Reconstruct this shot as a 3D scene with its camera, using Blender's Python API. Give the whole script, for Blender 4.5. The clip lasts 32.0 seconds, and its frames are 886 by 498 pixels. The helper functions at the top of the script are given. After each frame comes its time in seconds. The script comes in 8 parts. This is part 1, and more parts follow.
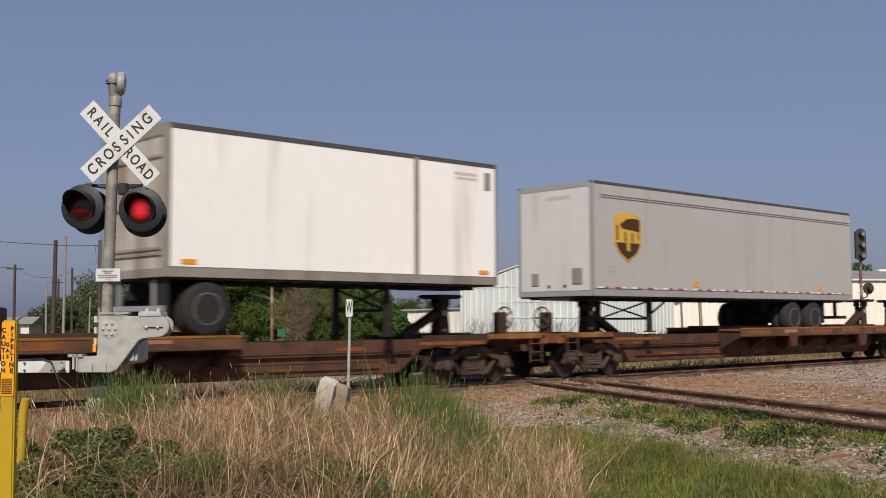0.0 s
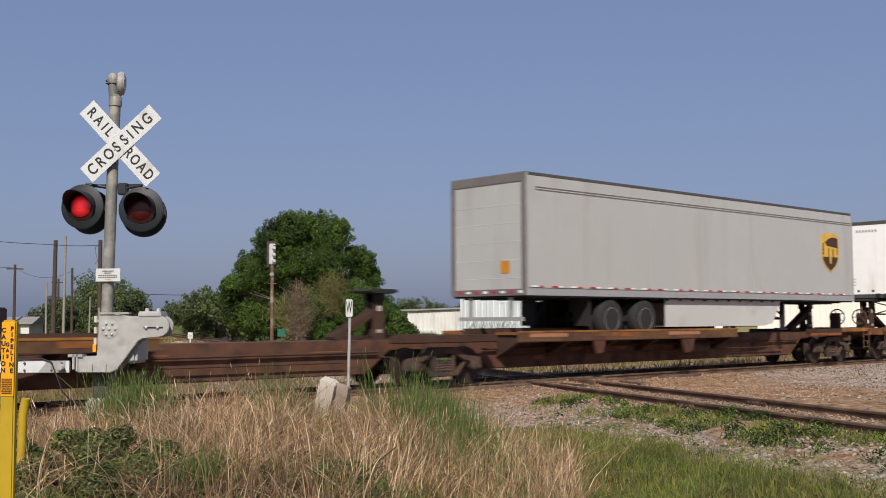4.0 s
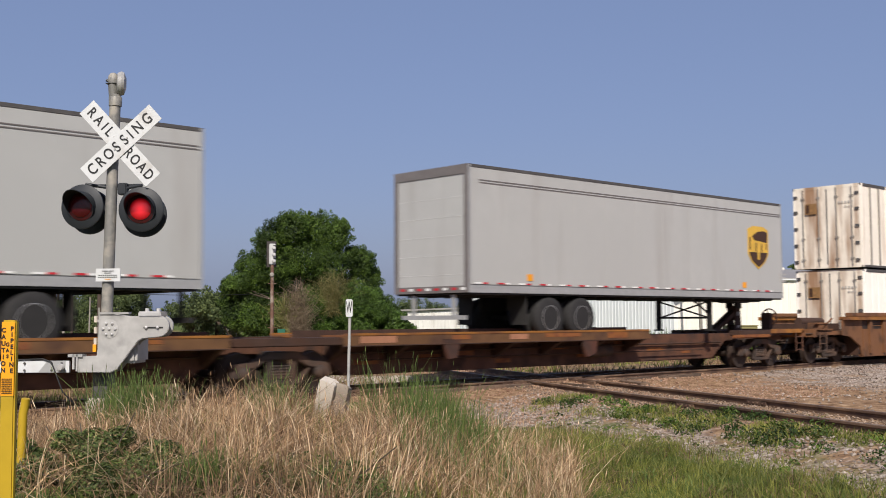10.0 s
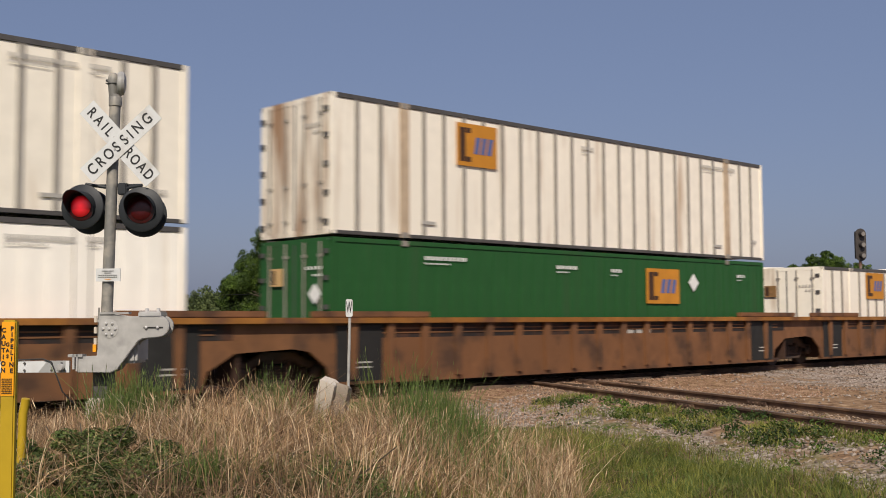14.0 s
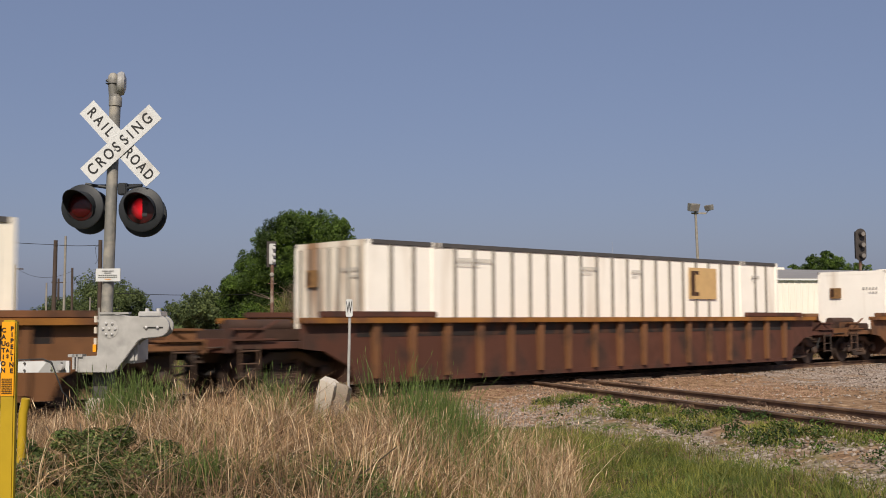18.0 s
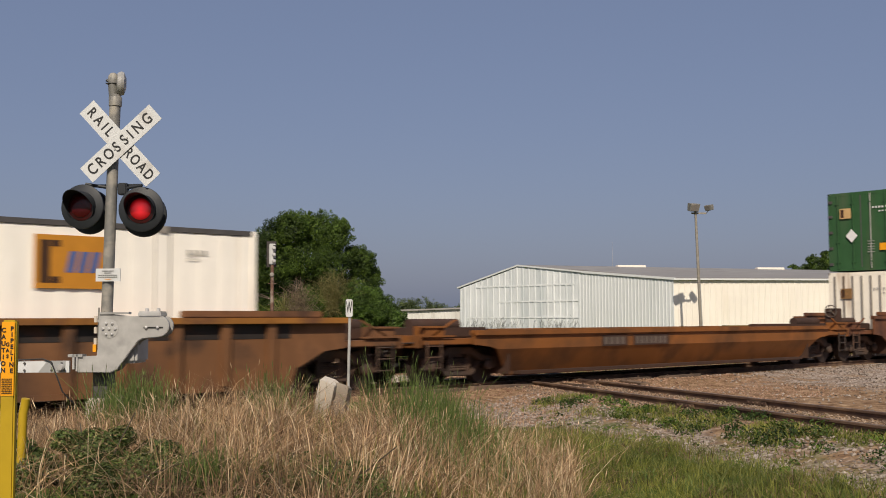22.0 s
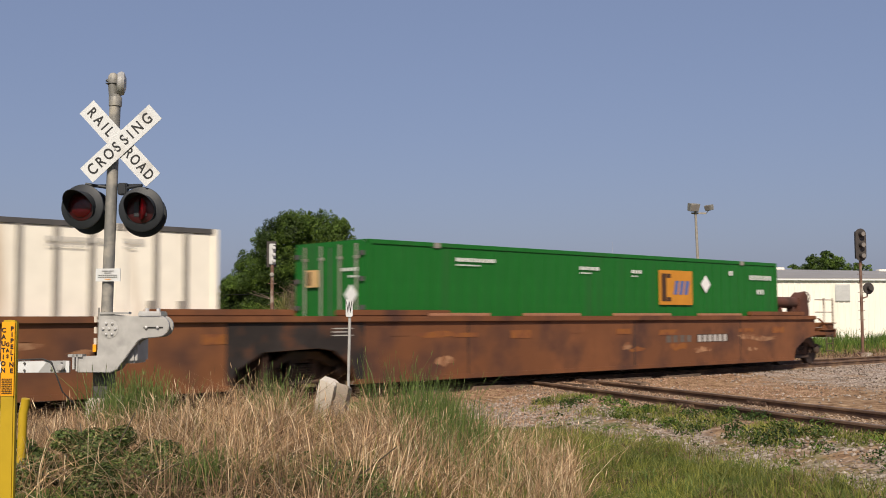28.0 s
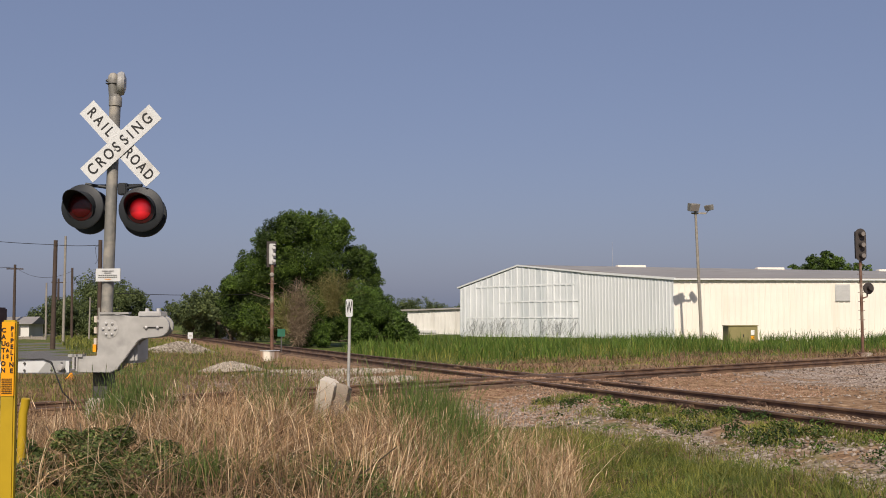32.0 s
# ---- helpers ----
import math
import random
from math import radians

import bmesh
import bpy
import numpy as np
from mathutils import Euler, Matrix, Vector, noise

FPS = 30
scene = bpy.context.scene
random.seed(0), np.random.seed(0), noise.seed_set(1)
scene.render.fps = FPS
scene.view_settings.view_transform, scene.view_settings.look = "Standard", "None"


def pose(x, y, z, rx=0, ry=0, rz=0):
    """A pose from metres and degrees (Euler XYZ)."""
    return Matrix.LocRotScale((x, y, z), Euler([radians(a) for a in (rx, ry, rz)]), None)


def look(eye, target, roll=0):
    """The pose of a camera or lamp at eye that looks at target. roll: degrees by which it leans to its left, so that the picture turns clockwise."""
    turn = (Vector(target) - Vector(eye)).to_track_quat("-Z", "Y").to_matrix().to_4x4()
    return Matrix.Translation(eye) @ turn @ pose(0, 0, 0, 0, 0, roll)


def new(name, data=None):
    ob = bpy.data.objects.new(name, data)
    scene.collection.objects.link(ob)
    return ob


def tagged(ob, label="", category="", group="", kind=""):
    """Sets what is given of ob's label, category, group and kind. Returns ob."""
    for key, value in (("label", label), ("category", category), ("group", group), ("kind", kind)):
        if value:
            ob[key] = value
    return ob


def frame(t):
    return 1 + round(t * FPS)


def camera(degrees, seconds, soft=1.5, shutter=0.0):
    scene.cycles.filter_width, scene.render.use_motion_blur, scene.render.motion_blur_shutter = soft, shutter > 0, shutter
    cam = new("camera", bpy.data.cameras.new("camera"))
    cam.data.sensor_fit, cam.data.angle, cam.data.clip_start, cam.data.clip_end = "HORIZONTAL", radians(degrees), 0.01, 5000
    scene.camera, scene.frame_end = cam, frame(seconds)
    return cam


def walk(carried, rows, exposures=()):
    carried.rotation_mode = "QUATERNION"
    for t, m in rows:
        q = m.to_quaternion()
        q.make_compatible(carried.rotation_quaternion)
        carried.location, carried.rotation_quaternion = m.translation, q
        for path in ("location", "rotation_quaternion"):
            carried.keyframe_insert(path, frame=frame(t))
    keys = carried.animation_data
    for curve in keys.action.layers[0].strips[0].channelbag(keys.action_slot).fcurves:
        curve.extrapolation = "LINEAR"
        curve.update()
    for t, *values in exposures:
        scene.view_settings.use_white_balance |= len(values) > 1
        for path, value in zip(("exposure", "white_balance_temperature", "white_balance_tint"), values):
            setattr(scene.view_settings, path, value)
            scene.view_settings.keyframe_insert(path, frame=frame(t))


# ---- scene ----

# ---- camera: a tripod beside a level crossing; x runs along the railway, rail tops at z = 0 ----
EYE = Vector((0.0, -19.11, 1.4625))
AHEAD = Vector((0.67820, 0.73196, 0.06539))
cam = camera(44.19, 32.0, soft=0.95, shutter=0.4)
VIEW = look(EYE, EYE + AHEAD * 10, -0.264)
walk(cam, [(0, VIEW), (32, VIEW)],
     [(0, -0.10, 6750, 9), (1, -0.04, 6750, 9), (2, 0.10, 6700, 9), (3, 0.04, 6700, 9), (3.5, 0.04, 6600, 9), (6, 0.06, 6450, 9), (7, -0.20, 6450, 9),
      (8, 0.14, 6400, 9), (9, 0.17, 6500, 10), (10, 0.17, 6450, 10), (11, 0.16, 6500, 10), (12, -0.02, 6650, 9), (13, -0.38, 6650, 9), (14, -0.12, 6800, 9),
      (16.5, -0.22, 6950, 9), (17, -0.21, 6950, 9), (18, -0.03, 6950, 9), (19, -0.20, 7000, 9), (20, -0.11, 7050, 9), (21, -0.22, 7150, 9), (22, -0.15, 7100, 9),
      (23, 0.13, 6850, 9), (24, 0.21, 6750, 9), (25, 0.20, 6750, 9), (28, 0.13, 7000, 9), (29, 0.36, 7000, 10), (30, 0.05, 7000, 10), (31, 0.0, 6950, 11), (32, 0.0, 7000, 11)])

# ---- light: morning sun behind the camera, hazy blue sky ----
SUN_EL, SUN_AZ = radians(42), (-0.715, -0.699)
world = bpy.data.worlds.new("sky")
scene.world = world
world.use_nodes = True
wn = world.node_tree.nodes
sky = wn.new("ShaderNodeTexSky")
sky.sky_type, sky.sun_disc = "NISHITA", False
sky.sun_elevation = SUN_EL
sky.sun_rotation = math.atan2(SUN_AZ[0], SUN_AZ[1])
sky.air_density, sky.dust_density, sky.ozone_density = 1.0, 2.2, 6.0
wn["Background"].inputs[1].default_value = 0.080
haze = wn.new("ShaderNodeMix")      # summer haze: the blue turns slightly violet
haze.data_type, haze.blend_type = "RGBA", "MULTIPLY"
haze.inputs[0].default_value = 1.0
haze.inputs[7].default_value = (1.26, 0.995, 1.01, 1)
world.node_tree.links.new(sky.outputs[0], haze.inputs[6])
veil = wn.new("ShaderNodeMix")      # the haze evens out the sky's brightness and colour
veil.data_type = "RGBA"
veil.inputs[0].default_value = 0.48
veil.inputs[7].default_value = (2.88, 3.85, 6.35, 1)
world.node_tree.links.new(haze.outputs[2], veil.inputs[6])
world.node_tree.links.new(veil.outputs[2], wn["Background"].inputs[0])
sun = new("sun", bpy.data.lights.new("sun", "SUN"))
sun.data.energy, sun.data.angle, sun.data.color = 4.7, radians(0.6), (1.0, 0.93, 0.83)
sun_from = Vector((SUN_AZ[0] * math.cos(SUN_EL), SUN_AZ[1] * math.cos(SUN_EL), math.sin(SUN_EL)))
sun.matrix_world = look(sun_from * 50, (0, 0, 0))

# ---- how far the train has come: x of a car = its place in the train minus run(t) ----
_KT = (0, 1, 8, 12.5, 18.5, 24, 29, 32)
_KV = (10.42, 10.45, 10.63, 10.64, 10.65, 10.62, 10.78, 10.88)
_tt = np.linspace(0, 32, 3201)
_vv = np.interp(_tt, _KT, _KV)
_ss = np.concatenate([[0], np.cumsum((_vv[1:] + _vv[:-1]) * 0.005)])


def run(t):
    return float(np.interp(t, _tt, _ss))


# ---- materials ----
def material(name, base, rough=0.6, metal=0.0, vary=0.12, scale=6.0, stain=None, stain_amt=0.0, stain_scale=1.2,
             bump=0.0, bump_scale=60.0, rand=0.0, streak=False, spec=0.4):
    """A painted, metal or mineral surface: two scales of variation, stains in patches or streaks, fine relief."""
    m = bpy.data.materials.new(name)
    m.use_nodes = True
    nt = m.node_tree
    n, l = nt.nodes, nt.links
    b = n["Principled BSDF"]
    b.inputs["Roughness"].default_value, b.inputs["Metallic"].default_value = rough, metal
    b.inputs["Specular IOR Level"].default_value = spec
    tc = n.new("ShaderNodeTexCoord")

    def noise_tex(sc, detail=4.0, stretch=None):
        t = n.new("ShaderNodeTexNoise")
        t.inputs["Scale"].default_value, t.inputs["Detail"].default_value = sc, detail
        src = tc.outputs["Object"]
        if stretch:
            mp = n.new("ShaderNodeMapping")
            mp.inputs["Scale"].default_value = stretch
            l.new(src, mp.inputs[0])
            src = mp.outputs[0]
        l.new(src, t.inputs["Vector"])
        return t.outputs["Fac"]

    def mix(a, bcol, fac, blend="MIX"):
        x = n.new("ShaderNodeMix")
        x.data_type, x.blend_type = "RGBA", blend
        for sock, v in ((x.inputs[6], a), (x.inputs[7], bcol)):
            if isinstance(v, tuple):
                sock.default_value = (*v, 1)
            else:
                l.new(v, sock)
        if isinstance(fac, float):
            x.inputs[0].default_value = fac
        else:
            l.new(fac, x.inputs[0])
        return x.outputs[2]

    def ramp(src, lo, hi):
        r = n.new("ShaderNodeMapRange")
        r.inputs[1].default_value, r.inputs[2].default_value = lo, hi
        l.new(src, r.inputs[0])
        return r.outputs[0]

    dark = tuple(c * (1 - vary) for c in base)
    lite = tuple(min(1, c * (1 + vary)) for c in base)
    col = mix(dark, lite, ramp(noise_tex(scale, 6.0), 0.3, 0.7))
    col = mix(col, tuple(c * (1 - vary * 0.8) for c in base), ramp(noise_tex(scale * 0.13, 3.0), 0.45, 0.7))
    if stain:
        src = noise_tex(stain_scale, 6.0, (1.0, 1.0, 0.12) if streak else None)
        src = ramp(src, 0.62 - stain_amt * 0.35, 0.75 - stain_amt * 0.2)
        col = mix(col, stain, src)
        r = n.new("ShaderNodeMapRange")
        r.inputs[3].default_value, r.inputs[4].default_value = rough, min(1, rough + 0.25)
        l.new(src, r.inputs[0])
        l.new(r.outputs[0], b.inputs["Roughness"])
    if rand:
        oi = n.new("ShaderNodeObjectInfo")
        hv = n.new("ShaderNodeHueSaturation")
        r = n.new("ShaderNodeMapRange")
        r.inputs[3].default_value, r.inputs[4].default_value = 1 - rand, 1 + rand
        l.new(oi.outputs["Random"], r.inputs[0])
        l.new(r.outputs[0], hv.inputs["Value"])
        l.new(col, hv.inputs["Color"])
        col = hv.outputs[0]
    l.new(col, b.inputs["Base Color"])
    if bump:
        bp = n.new("ShaderNodeBump")
        bp.inputs["Strength"].default_value, bp.inputs["Distance"].default_value = bump, 0.01
        l.new(noise_tex(bump_scale, 5.0), bp.inputs["Height"])
        l.new(bp.outputs[0], b.inputs["Normal"])
    return m


def leaf_material(name, a, b2, rough=0.55, thru=0.3, lite=None, at=0.7, patch=0.0, patch_scale=0.7, warm=(1.0, 1.0, 1.0)):
    """Leaves and blades: each island its own shade, sprays and tufts of their own tone, light partly shining through."""
    m = bpy.data.materials.new(name)
    m.use_nodes = True
    n, l = m.node_tree.nodes, m.node_tree.links
    p = n["Principled BSDF"]
    geo = n.new("ShaderNodeNewGeometry")
    mx = n.new("ShaderNodeValToRGB")
    e = mx.color_ramp.elements
    e[0].color, e[1].color = (*a, 1), (*(lite or b2), 1)
    if lite:
        e.new(at).color = (*b2, 1)
    l.new(geo.outputs["Random Per Island"], mx.inputs[0])
    col = mx.outputs[0]
    if patch:
        tc = n.new("ShaderNodeTexCoord")
        nz = n.new("ShaderNodeTexNoise")
        nz.inputs["Scale"].default_value, nz.inputs["Detail"].default_value = patch_scale, 3.0
        l.new(tc.outputs["Object"], nz.inputs["Vector"])
        pr = n.new("ShaderNodeMapRange")
        pr.inputs[1].default_value, pr.inputs[2].default_value = 0.36, 0.64
        l.new(nz.outputs["Fac"], pr.inputs[0])
        tint = n.new("ShaderNodeMix")
        tint.data_type = "RGBA"
        tint.inputs[6].default_value = (1 - patch, 1 - patch, 1 - patch, 1)
        tint.inputs[7].default_value = tuple((1 + patch) * c for c in warm) + (1,)
        l.new(pr.outputs[0], tint.inputs[0])
        ml = n.new("ShaderNodeMix")
        ml.data_type, ml.blend_type = "RGBA", "MULTIPLY"
        ml.inputs[0].default_value = 1.0
        l.new(col, ml.inputs[6])
        l.new(tint.outputs[2], ml.inputs[7])
        col = ml.outputs[2]
    l.new(col, p.inputs["Base Color"])
    p.inputs["Roughness"].default_value = rough
    p.inputs["Specular IOR Level"].default_value = 0.25
    tr = n.new("ShaderNodeBsdfTranslucent")
    l.new(col, tr.inputs[0])
    ms = n.new("ShaderNodeMixShader")
    ms.inputs[0].default_value = thru
    l.new(p.outputs[0], ms.inputs[1])
    l.new(tr.outputs[0], ms.inputs[2])
    l.new(ms.outputs[0], n["Material Output"].inputs[0])
    return m


def glow_material(name, hot, edge, strength, radius):
    """A lit red lens: brightest where the bulb sits behind it."""
    m = bpy.data.materials.new(name)
    m.use_nodes = True
    n, l = m.node_tree.nodes, m.node_tree.links
    p = n["Principled BSDF"]
    tc = n.new("ShaderNodeTexCoord")
    ln = n.new("ShaderNodeVectorMath")
    ln.operation = "LENGTH"
    l.new(tc.outputs["Object"], ln.inputs[0])
    r = n.new("ShaderNodeMapRange")
    r.inputs[1].default_value, r.inputs[2].default_value = radius * 0.15, radius
    l.new(ln.outputs["Value"], r.inputs[0])
    mx = n.new("ShaderNodeMix")
    mx.data_type = "RGBA"
    mx.inputs[6].default_value, mx.inputs[7].default_value = (*hot, 1), (*edge, 1)
    l.new(r.outputs[0], mx.inputs[0])
    l.new(mx.outputs[2], p.inputs["Emission Color"])
    p.inputs["Emission Strength"].default_value = strength
    p.inputs["Base Color"].default_value = (0.25, 0.005, 0.008, 1)
    p.inputs["Roughness"].default_value = 0.25
    return m


WHITE = material("white_trailer_paint", (0.88, 0.87, 0.85), 0.35, vary=0.03, scale=3, stain=(0.62, 0.58, 0.52), stain_amt=0.12, streak=True)
SILVER = material("silver_grey_trailer_paint", (0.405, 0.405, 0.39), 0.4, vary=0.04, scale=2, stain=(0.35, 0.34, 0.325), stain_amt=0.2, streak=True)
BOXWHITE = material("weathered_white_container_paint", (0.84, 0.78, 0.67), 0.5, vary=0.05, scale=3, stain=(0.50, 0.38, 0.27), stain_amt=0.16, stain_scale=1.6, streak=True)
BOXCREAM = material("clean_white_container_paint", (0.93, 0.885, 0.80), 0.45, vary=0.03, scale=2, stain=(0.66, 0.58, 0.48), stain_amt=0.12, streak=True)
RUSTYWHITE = material("rust_streaked_white_paint", (0.76, 0.69, 0.58), 0.6, vary=0.08, scale=4, stain=(0.30, 0.18, 0.105), stain_amt=0.48, stain_scale=2.2, streak=True)
RUSTPOST = material("rust_brown_stained_post", (0.48, 0.37, 0.26), 0.65, vary=0.15, scale=4, stain=(0.22, 0.12, 0.06), stain_amt=0.5, stain_scale=2.0, streak=True)
DIRTYDOOR = material("dirty_grey_door_paint", (0.46, 0.43, 0.40), 0.6, vary=0.12, scale=4, stain=(0.25, 0.18, 0.13), stain_amt=0.5, stain_scale=1.8, streak=True)
GREEN = material("green_container_paint", (0.020, 0.088, 0.025), 0.5, vary=0.10, scale=2.5, stain=(0.03, 0.080, 0.03), stain_amt=0.2, streak=True, spec=0.2)
LASTGREEN = material("bright_green_container_paint", (0.010, 0.120, 0.018), 0.5, vary=0.09, scale=2.5, stain=(0.02, 0.10, 0.025), stain_amt=0.2, streak=True, spec=0.2)
NOSE = material("pale_smooth_trailer_front", (0.56, 0.56, 0.545), 0.4, vary=0.04, scale=2, stain=(0.45, 0.44, 0.43), stain_amt=0.15, streak=True)
SCUFF = material("orange_scuffed_paint", (0.27, 0.095, 0.02), 0.65, vary=0.25, scale=5, stain=(0.16, 0.055, 0.024), stain_amt=0.7, stain_scale=5)
# black paint of the joints; also colours the shade painted under top chords
JOINTSHADEBLACK = material("black_joint_paint_and_chord_shade", (0.024, 0.018, 0.016), 0.7, vary=0.35, scale=4, stain=(0.085, 0.036, 0.02), stain_amt=0.4, stain_scale=2.5)
PAD = material("pale_worn_pad_paint", (0.34, 0.16, 0.09), 0.6, vary=0.15, scale=6)
GREENDULL = material("dull_green_container_paint", (0.031, 0.092, 0.035), 0.5, spec=0.25, vary=0.1, scale=2.5, stain=(0.06, 0.10, 0.05), stain_amt=0.25, streak=True)
POSTGREY = material("grey_aluminium_post", (0.30, 0.275, 0.24), 0.5, 0.2, vary=0.1, scale=5, stain=(0.16, 0.12, 0.09), stain_amt=0.3, streak=True)
POSTLITE = material("bare_aluminium_post", (0.36, 0.37, 0.33), 0.45, 0.2, vary=0.08, scale=5)
REARFRAME = material("dark_grey_rear_frame", (0.15, 0.135, 0.13), 0.55, vary=0.15, scale=5)
ROOFDARK = material("dark_weathered_rail", (0.075, 0.07, 0.068), 0.6, vary=0.2, scale=6)
ALU = material("dull_aluminium_trim", (0.42, 0.42, 0.41), 0.4, 0.4, vary=0.08, scale=8)
GALV = material("galvanised_steel", (0.42, 0.41, 0.39), 0.5, 0.25, vary=0.14, scale=9, stain=(0.27, 0.265, 0.255), stain_amt=0.32, stain_scale=3.5)
MASTGREY = material("weathered_aluminium_mast", (0.205, 0.20, 0.185), 0.55, 0.2, vary=0.18, scale=10, stain=(0.36, 0.33, 0.28), stain_amt=0.4, stain_scale=5)
BOLTBRIGHT = material("bright_zinc_plate", (0.60, 0.59, 0.57), 0.35, 0.5, vary=0.1, scale=12)
SIGNWHITE = material("white_sign_sheeting", (0.57, 0.58, 0.58), 0.5, vary=0.06, scale=5, stain=(0.47, 0.46, 0.44), stain_amt=0.25, stain_scale=4)
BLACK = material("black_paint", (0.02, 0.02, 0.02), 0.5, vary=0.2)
HOODBLACK = material("matt_black_hood_paint", (0.019, 0.022, 0.026), 0.55, vary=0.2, scale=12)
REDDIM = material("unlit_red_lens", (0.055, 0.002, 0.004), 0.3, vary=0.3, scale=40)
REDRIM = material("red_lens_rim", (0.035, 0.003, 0.004), 0.35, vary=0.3, scale=40)
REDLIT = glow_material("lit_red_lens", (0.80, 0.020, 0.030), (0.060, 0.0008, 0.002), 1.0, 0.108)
YELLOW = material("yellow_marker_plastic", (0.42, 0.275, 0.014), 0.5, vary=0.10, scale=8, stain=(0.40, 0.29, 0.03), stain_amt=0.2)
LABELORANGE = material("orange_label", (0.80, 0.33, 0.01), 0.5, vary=0.04, scale=8)
WELLBROWN = material("brown_well_car_paint", (0.180, 0.080, 0.034), 0.65, vary=0.18, scale=3, stain=(0.075, 0.038, 0.022), stain_amt=0.4, stain_scale=1.5, bump=0.1)
WELLDARK = material("dark_brown_well_car_paint", (0.095, 0.036, 0.022), 0.65, vary=0.18, scale=3, stain=(0.045, 0.024, 0.018), stain_amt=0.4, stain_scale=1.5, bump=0.1)
WELLRED = material("red_brown_well_car_paint", (0.165, 0.062, 0.024), 0.62, vary=0.18, scale=2, stain=(0.070, 0.03, 0.02), stain_amt=0.40, stain_scale=0.9, bump=0.1)
WELLORANGE = material("faded_orange_well_car_paint", (0.23, 0.082, 0.018), 0.62, vary=0.15, scale=2, stain=(0.11, 0.045, 0.015), stain_amt=0.4, stain_scale=0.9, bump=0.1)
CHORD = material("ochre_top_chord_paint", (0.28, 0.115, 0.022), 0.6, vary=0.2, scale=3, stain=(0.12, 0.05, 0.025), stain_amt=0.4)
DECK = material("rusty_yellow_deck_paint", (0.20, 0.082, 0.024), 0.7, vary=0.25, scale=3, stain=(0.12, 0.045, 0.02), stain_amt=0.5)
DECKWEB = material("rust_brown_deck_web", (0.135, 0.066, 0.027), 0.7, vary=0.25, scale=3, stain=(0.07, 0.034, 0.02), stain_amt=0.5, stain_scale=1.6)
SILLRUST = material("red_brown_rusty_sill_steel", (0.105, 0.046, 0.026), 0.72, vary=0.25, scale=3, stain=(0.045, 0.026, 0.02), stain_amt=0.45, stain_scale=1.8, bump=0.1)
SPINE = material("grimy_brown_spine_steel", (0.052, 0.027, 0.018), 0.75, vary=0.25, scale=4, stain=(0.06, 0.027, 0.016), stain_amt=0.35)
GRIME = material("grimy_truck_steel", (0.052, 0.037, 0.030), 0.75, vary=0.3, scale=9, stain=(0.105, 0.06, 0.04), stain_amt=0.35)
WHEELSTEEL = material("brake_dust_wheel_steel", (0.06, 0.042, 0.034), 0.6, 0.5, vary=0.2, scale=9)
TYRE = material("black_tyre_rubber", (0.022, 0.021, 0.021), 0.8, vary=0.2, scale=12)
RIMSTEEL = material("dusty_steel_wheel_rim", (0.30, 0.29, 0.28), 0.42, 0.5, vary=0.25, scale=12, stain=(0.12, 0.11, 0.10), stain_amt=0.3, stain_scale=6)
UNDERFRAME = material("black_underframe_paint", (0.02, 0.019, 0.018), 0.7, vary=0.3, scale=5)
LOGOYEL = material("gold_logo_paint", (0.60, 0.37, 0.055), 0.5, vary=0.12, scale=3)
LOGOORANGE = material("orange_logo_panel", (0.50, 0.21, 0.022), 0.55, vary=0.10, scale=3)
LOGOFADED = material("faded_brown_emblem", (0.24, 0.13, 0.05), 0.6, vary=0.2, scale=9)
LOGOTAN = material("faded_tan_logo_panel", (0.55, 0.36, 0.16), 0.55, vary=0.10, scale=3)
LOGODULL = material("dull_brown_logo_panel", (0.30, 0.18, 0.10), 0.6, vary=0.15, scale=4)
SCRAPE = material("peach_scraped_paint", (0.34, 0.18, 0.095), 0.7, vary=0.3, scale=9, stain=(0.17, 0.065, 0.03), stain_amt=0.6, stain_scale=7)
LOGOBROWN = material("dark_brown_logo_paint", (0.055, 0.025, 0.012), 0.5, vary=0.1)
LOGOBLUE = material("blue_logo_paint", (0.075, 0.12, 0.30), 0.5, vary=0.1)
MARKGREY = material("grey_stencil_paint", (0.40, 0.38, 0.35), 0.6, vary=0.1)
MARKDIM = material("worn_dim_stencil_paint", (0.12, 0.095, 0.078), 0.65, vary=0.2)
MARKWHITE = material("white_stencil_paint", (0.72, 0.72, 0.70), 0.6, vary=0.06)
REDTAPE = material("red_reflective_tape", (0.45, 0.02, 0.03), 0.4, vary=0.05)
ORANGEPLATE = material("orange_side_marker", (0.75, 0.30, 0.01), 0.45, vary=0.05)
RAILSTEEL = material("brown_rail_steel", (0.098, 0.058, 0.040), 0.75, 0.1, vary=0.3, scale=6, stain=(0.20, 0.125, 0.078), stain_amt=0.5, stain_scale=1.6, bump=0.2)
RAILTOP = material("worn_rail_head", (0.19, 0.135, 0.105), 0.5, 0.4, vary=0.2, scale=12)
TIEWOOD = material("weathered_tie_wood", (0.15, 0.10, 0.068), 0.85, vary=0.3, scale=9, stain=(0.06, 0.045, 0.035), stain_amt=0.4, rand=0.25)
OLDCONCRETE = material("dark_broken_concrete", (0.32, 0.27, 0.215), 0.9, vary=0.2, scale=14, stain=(0.18, 0.14, 0.11), stain_amt=0.4, bump=0.5)
CONCRETE = material("weathered_concrete", (0.56, 0.50, 0.42), 0.85, vary=0.12, scale=9, stain=(0.38, 0.33, 0.27), stain_amt=0.3, bump=0.3)
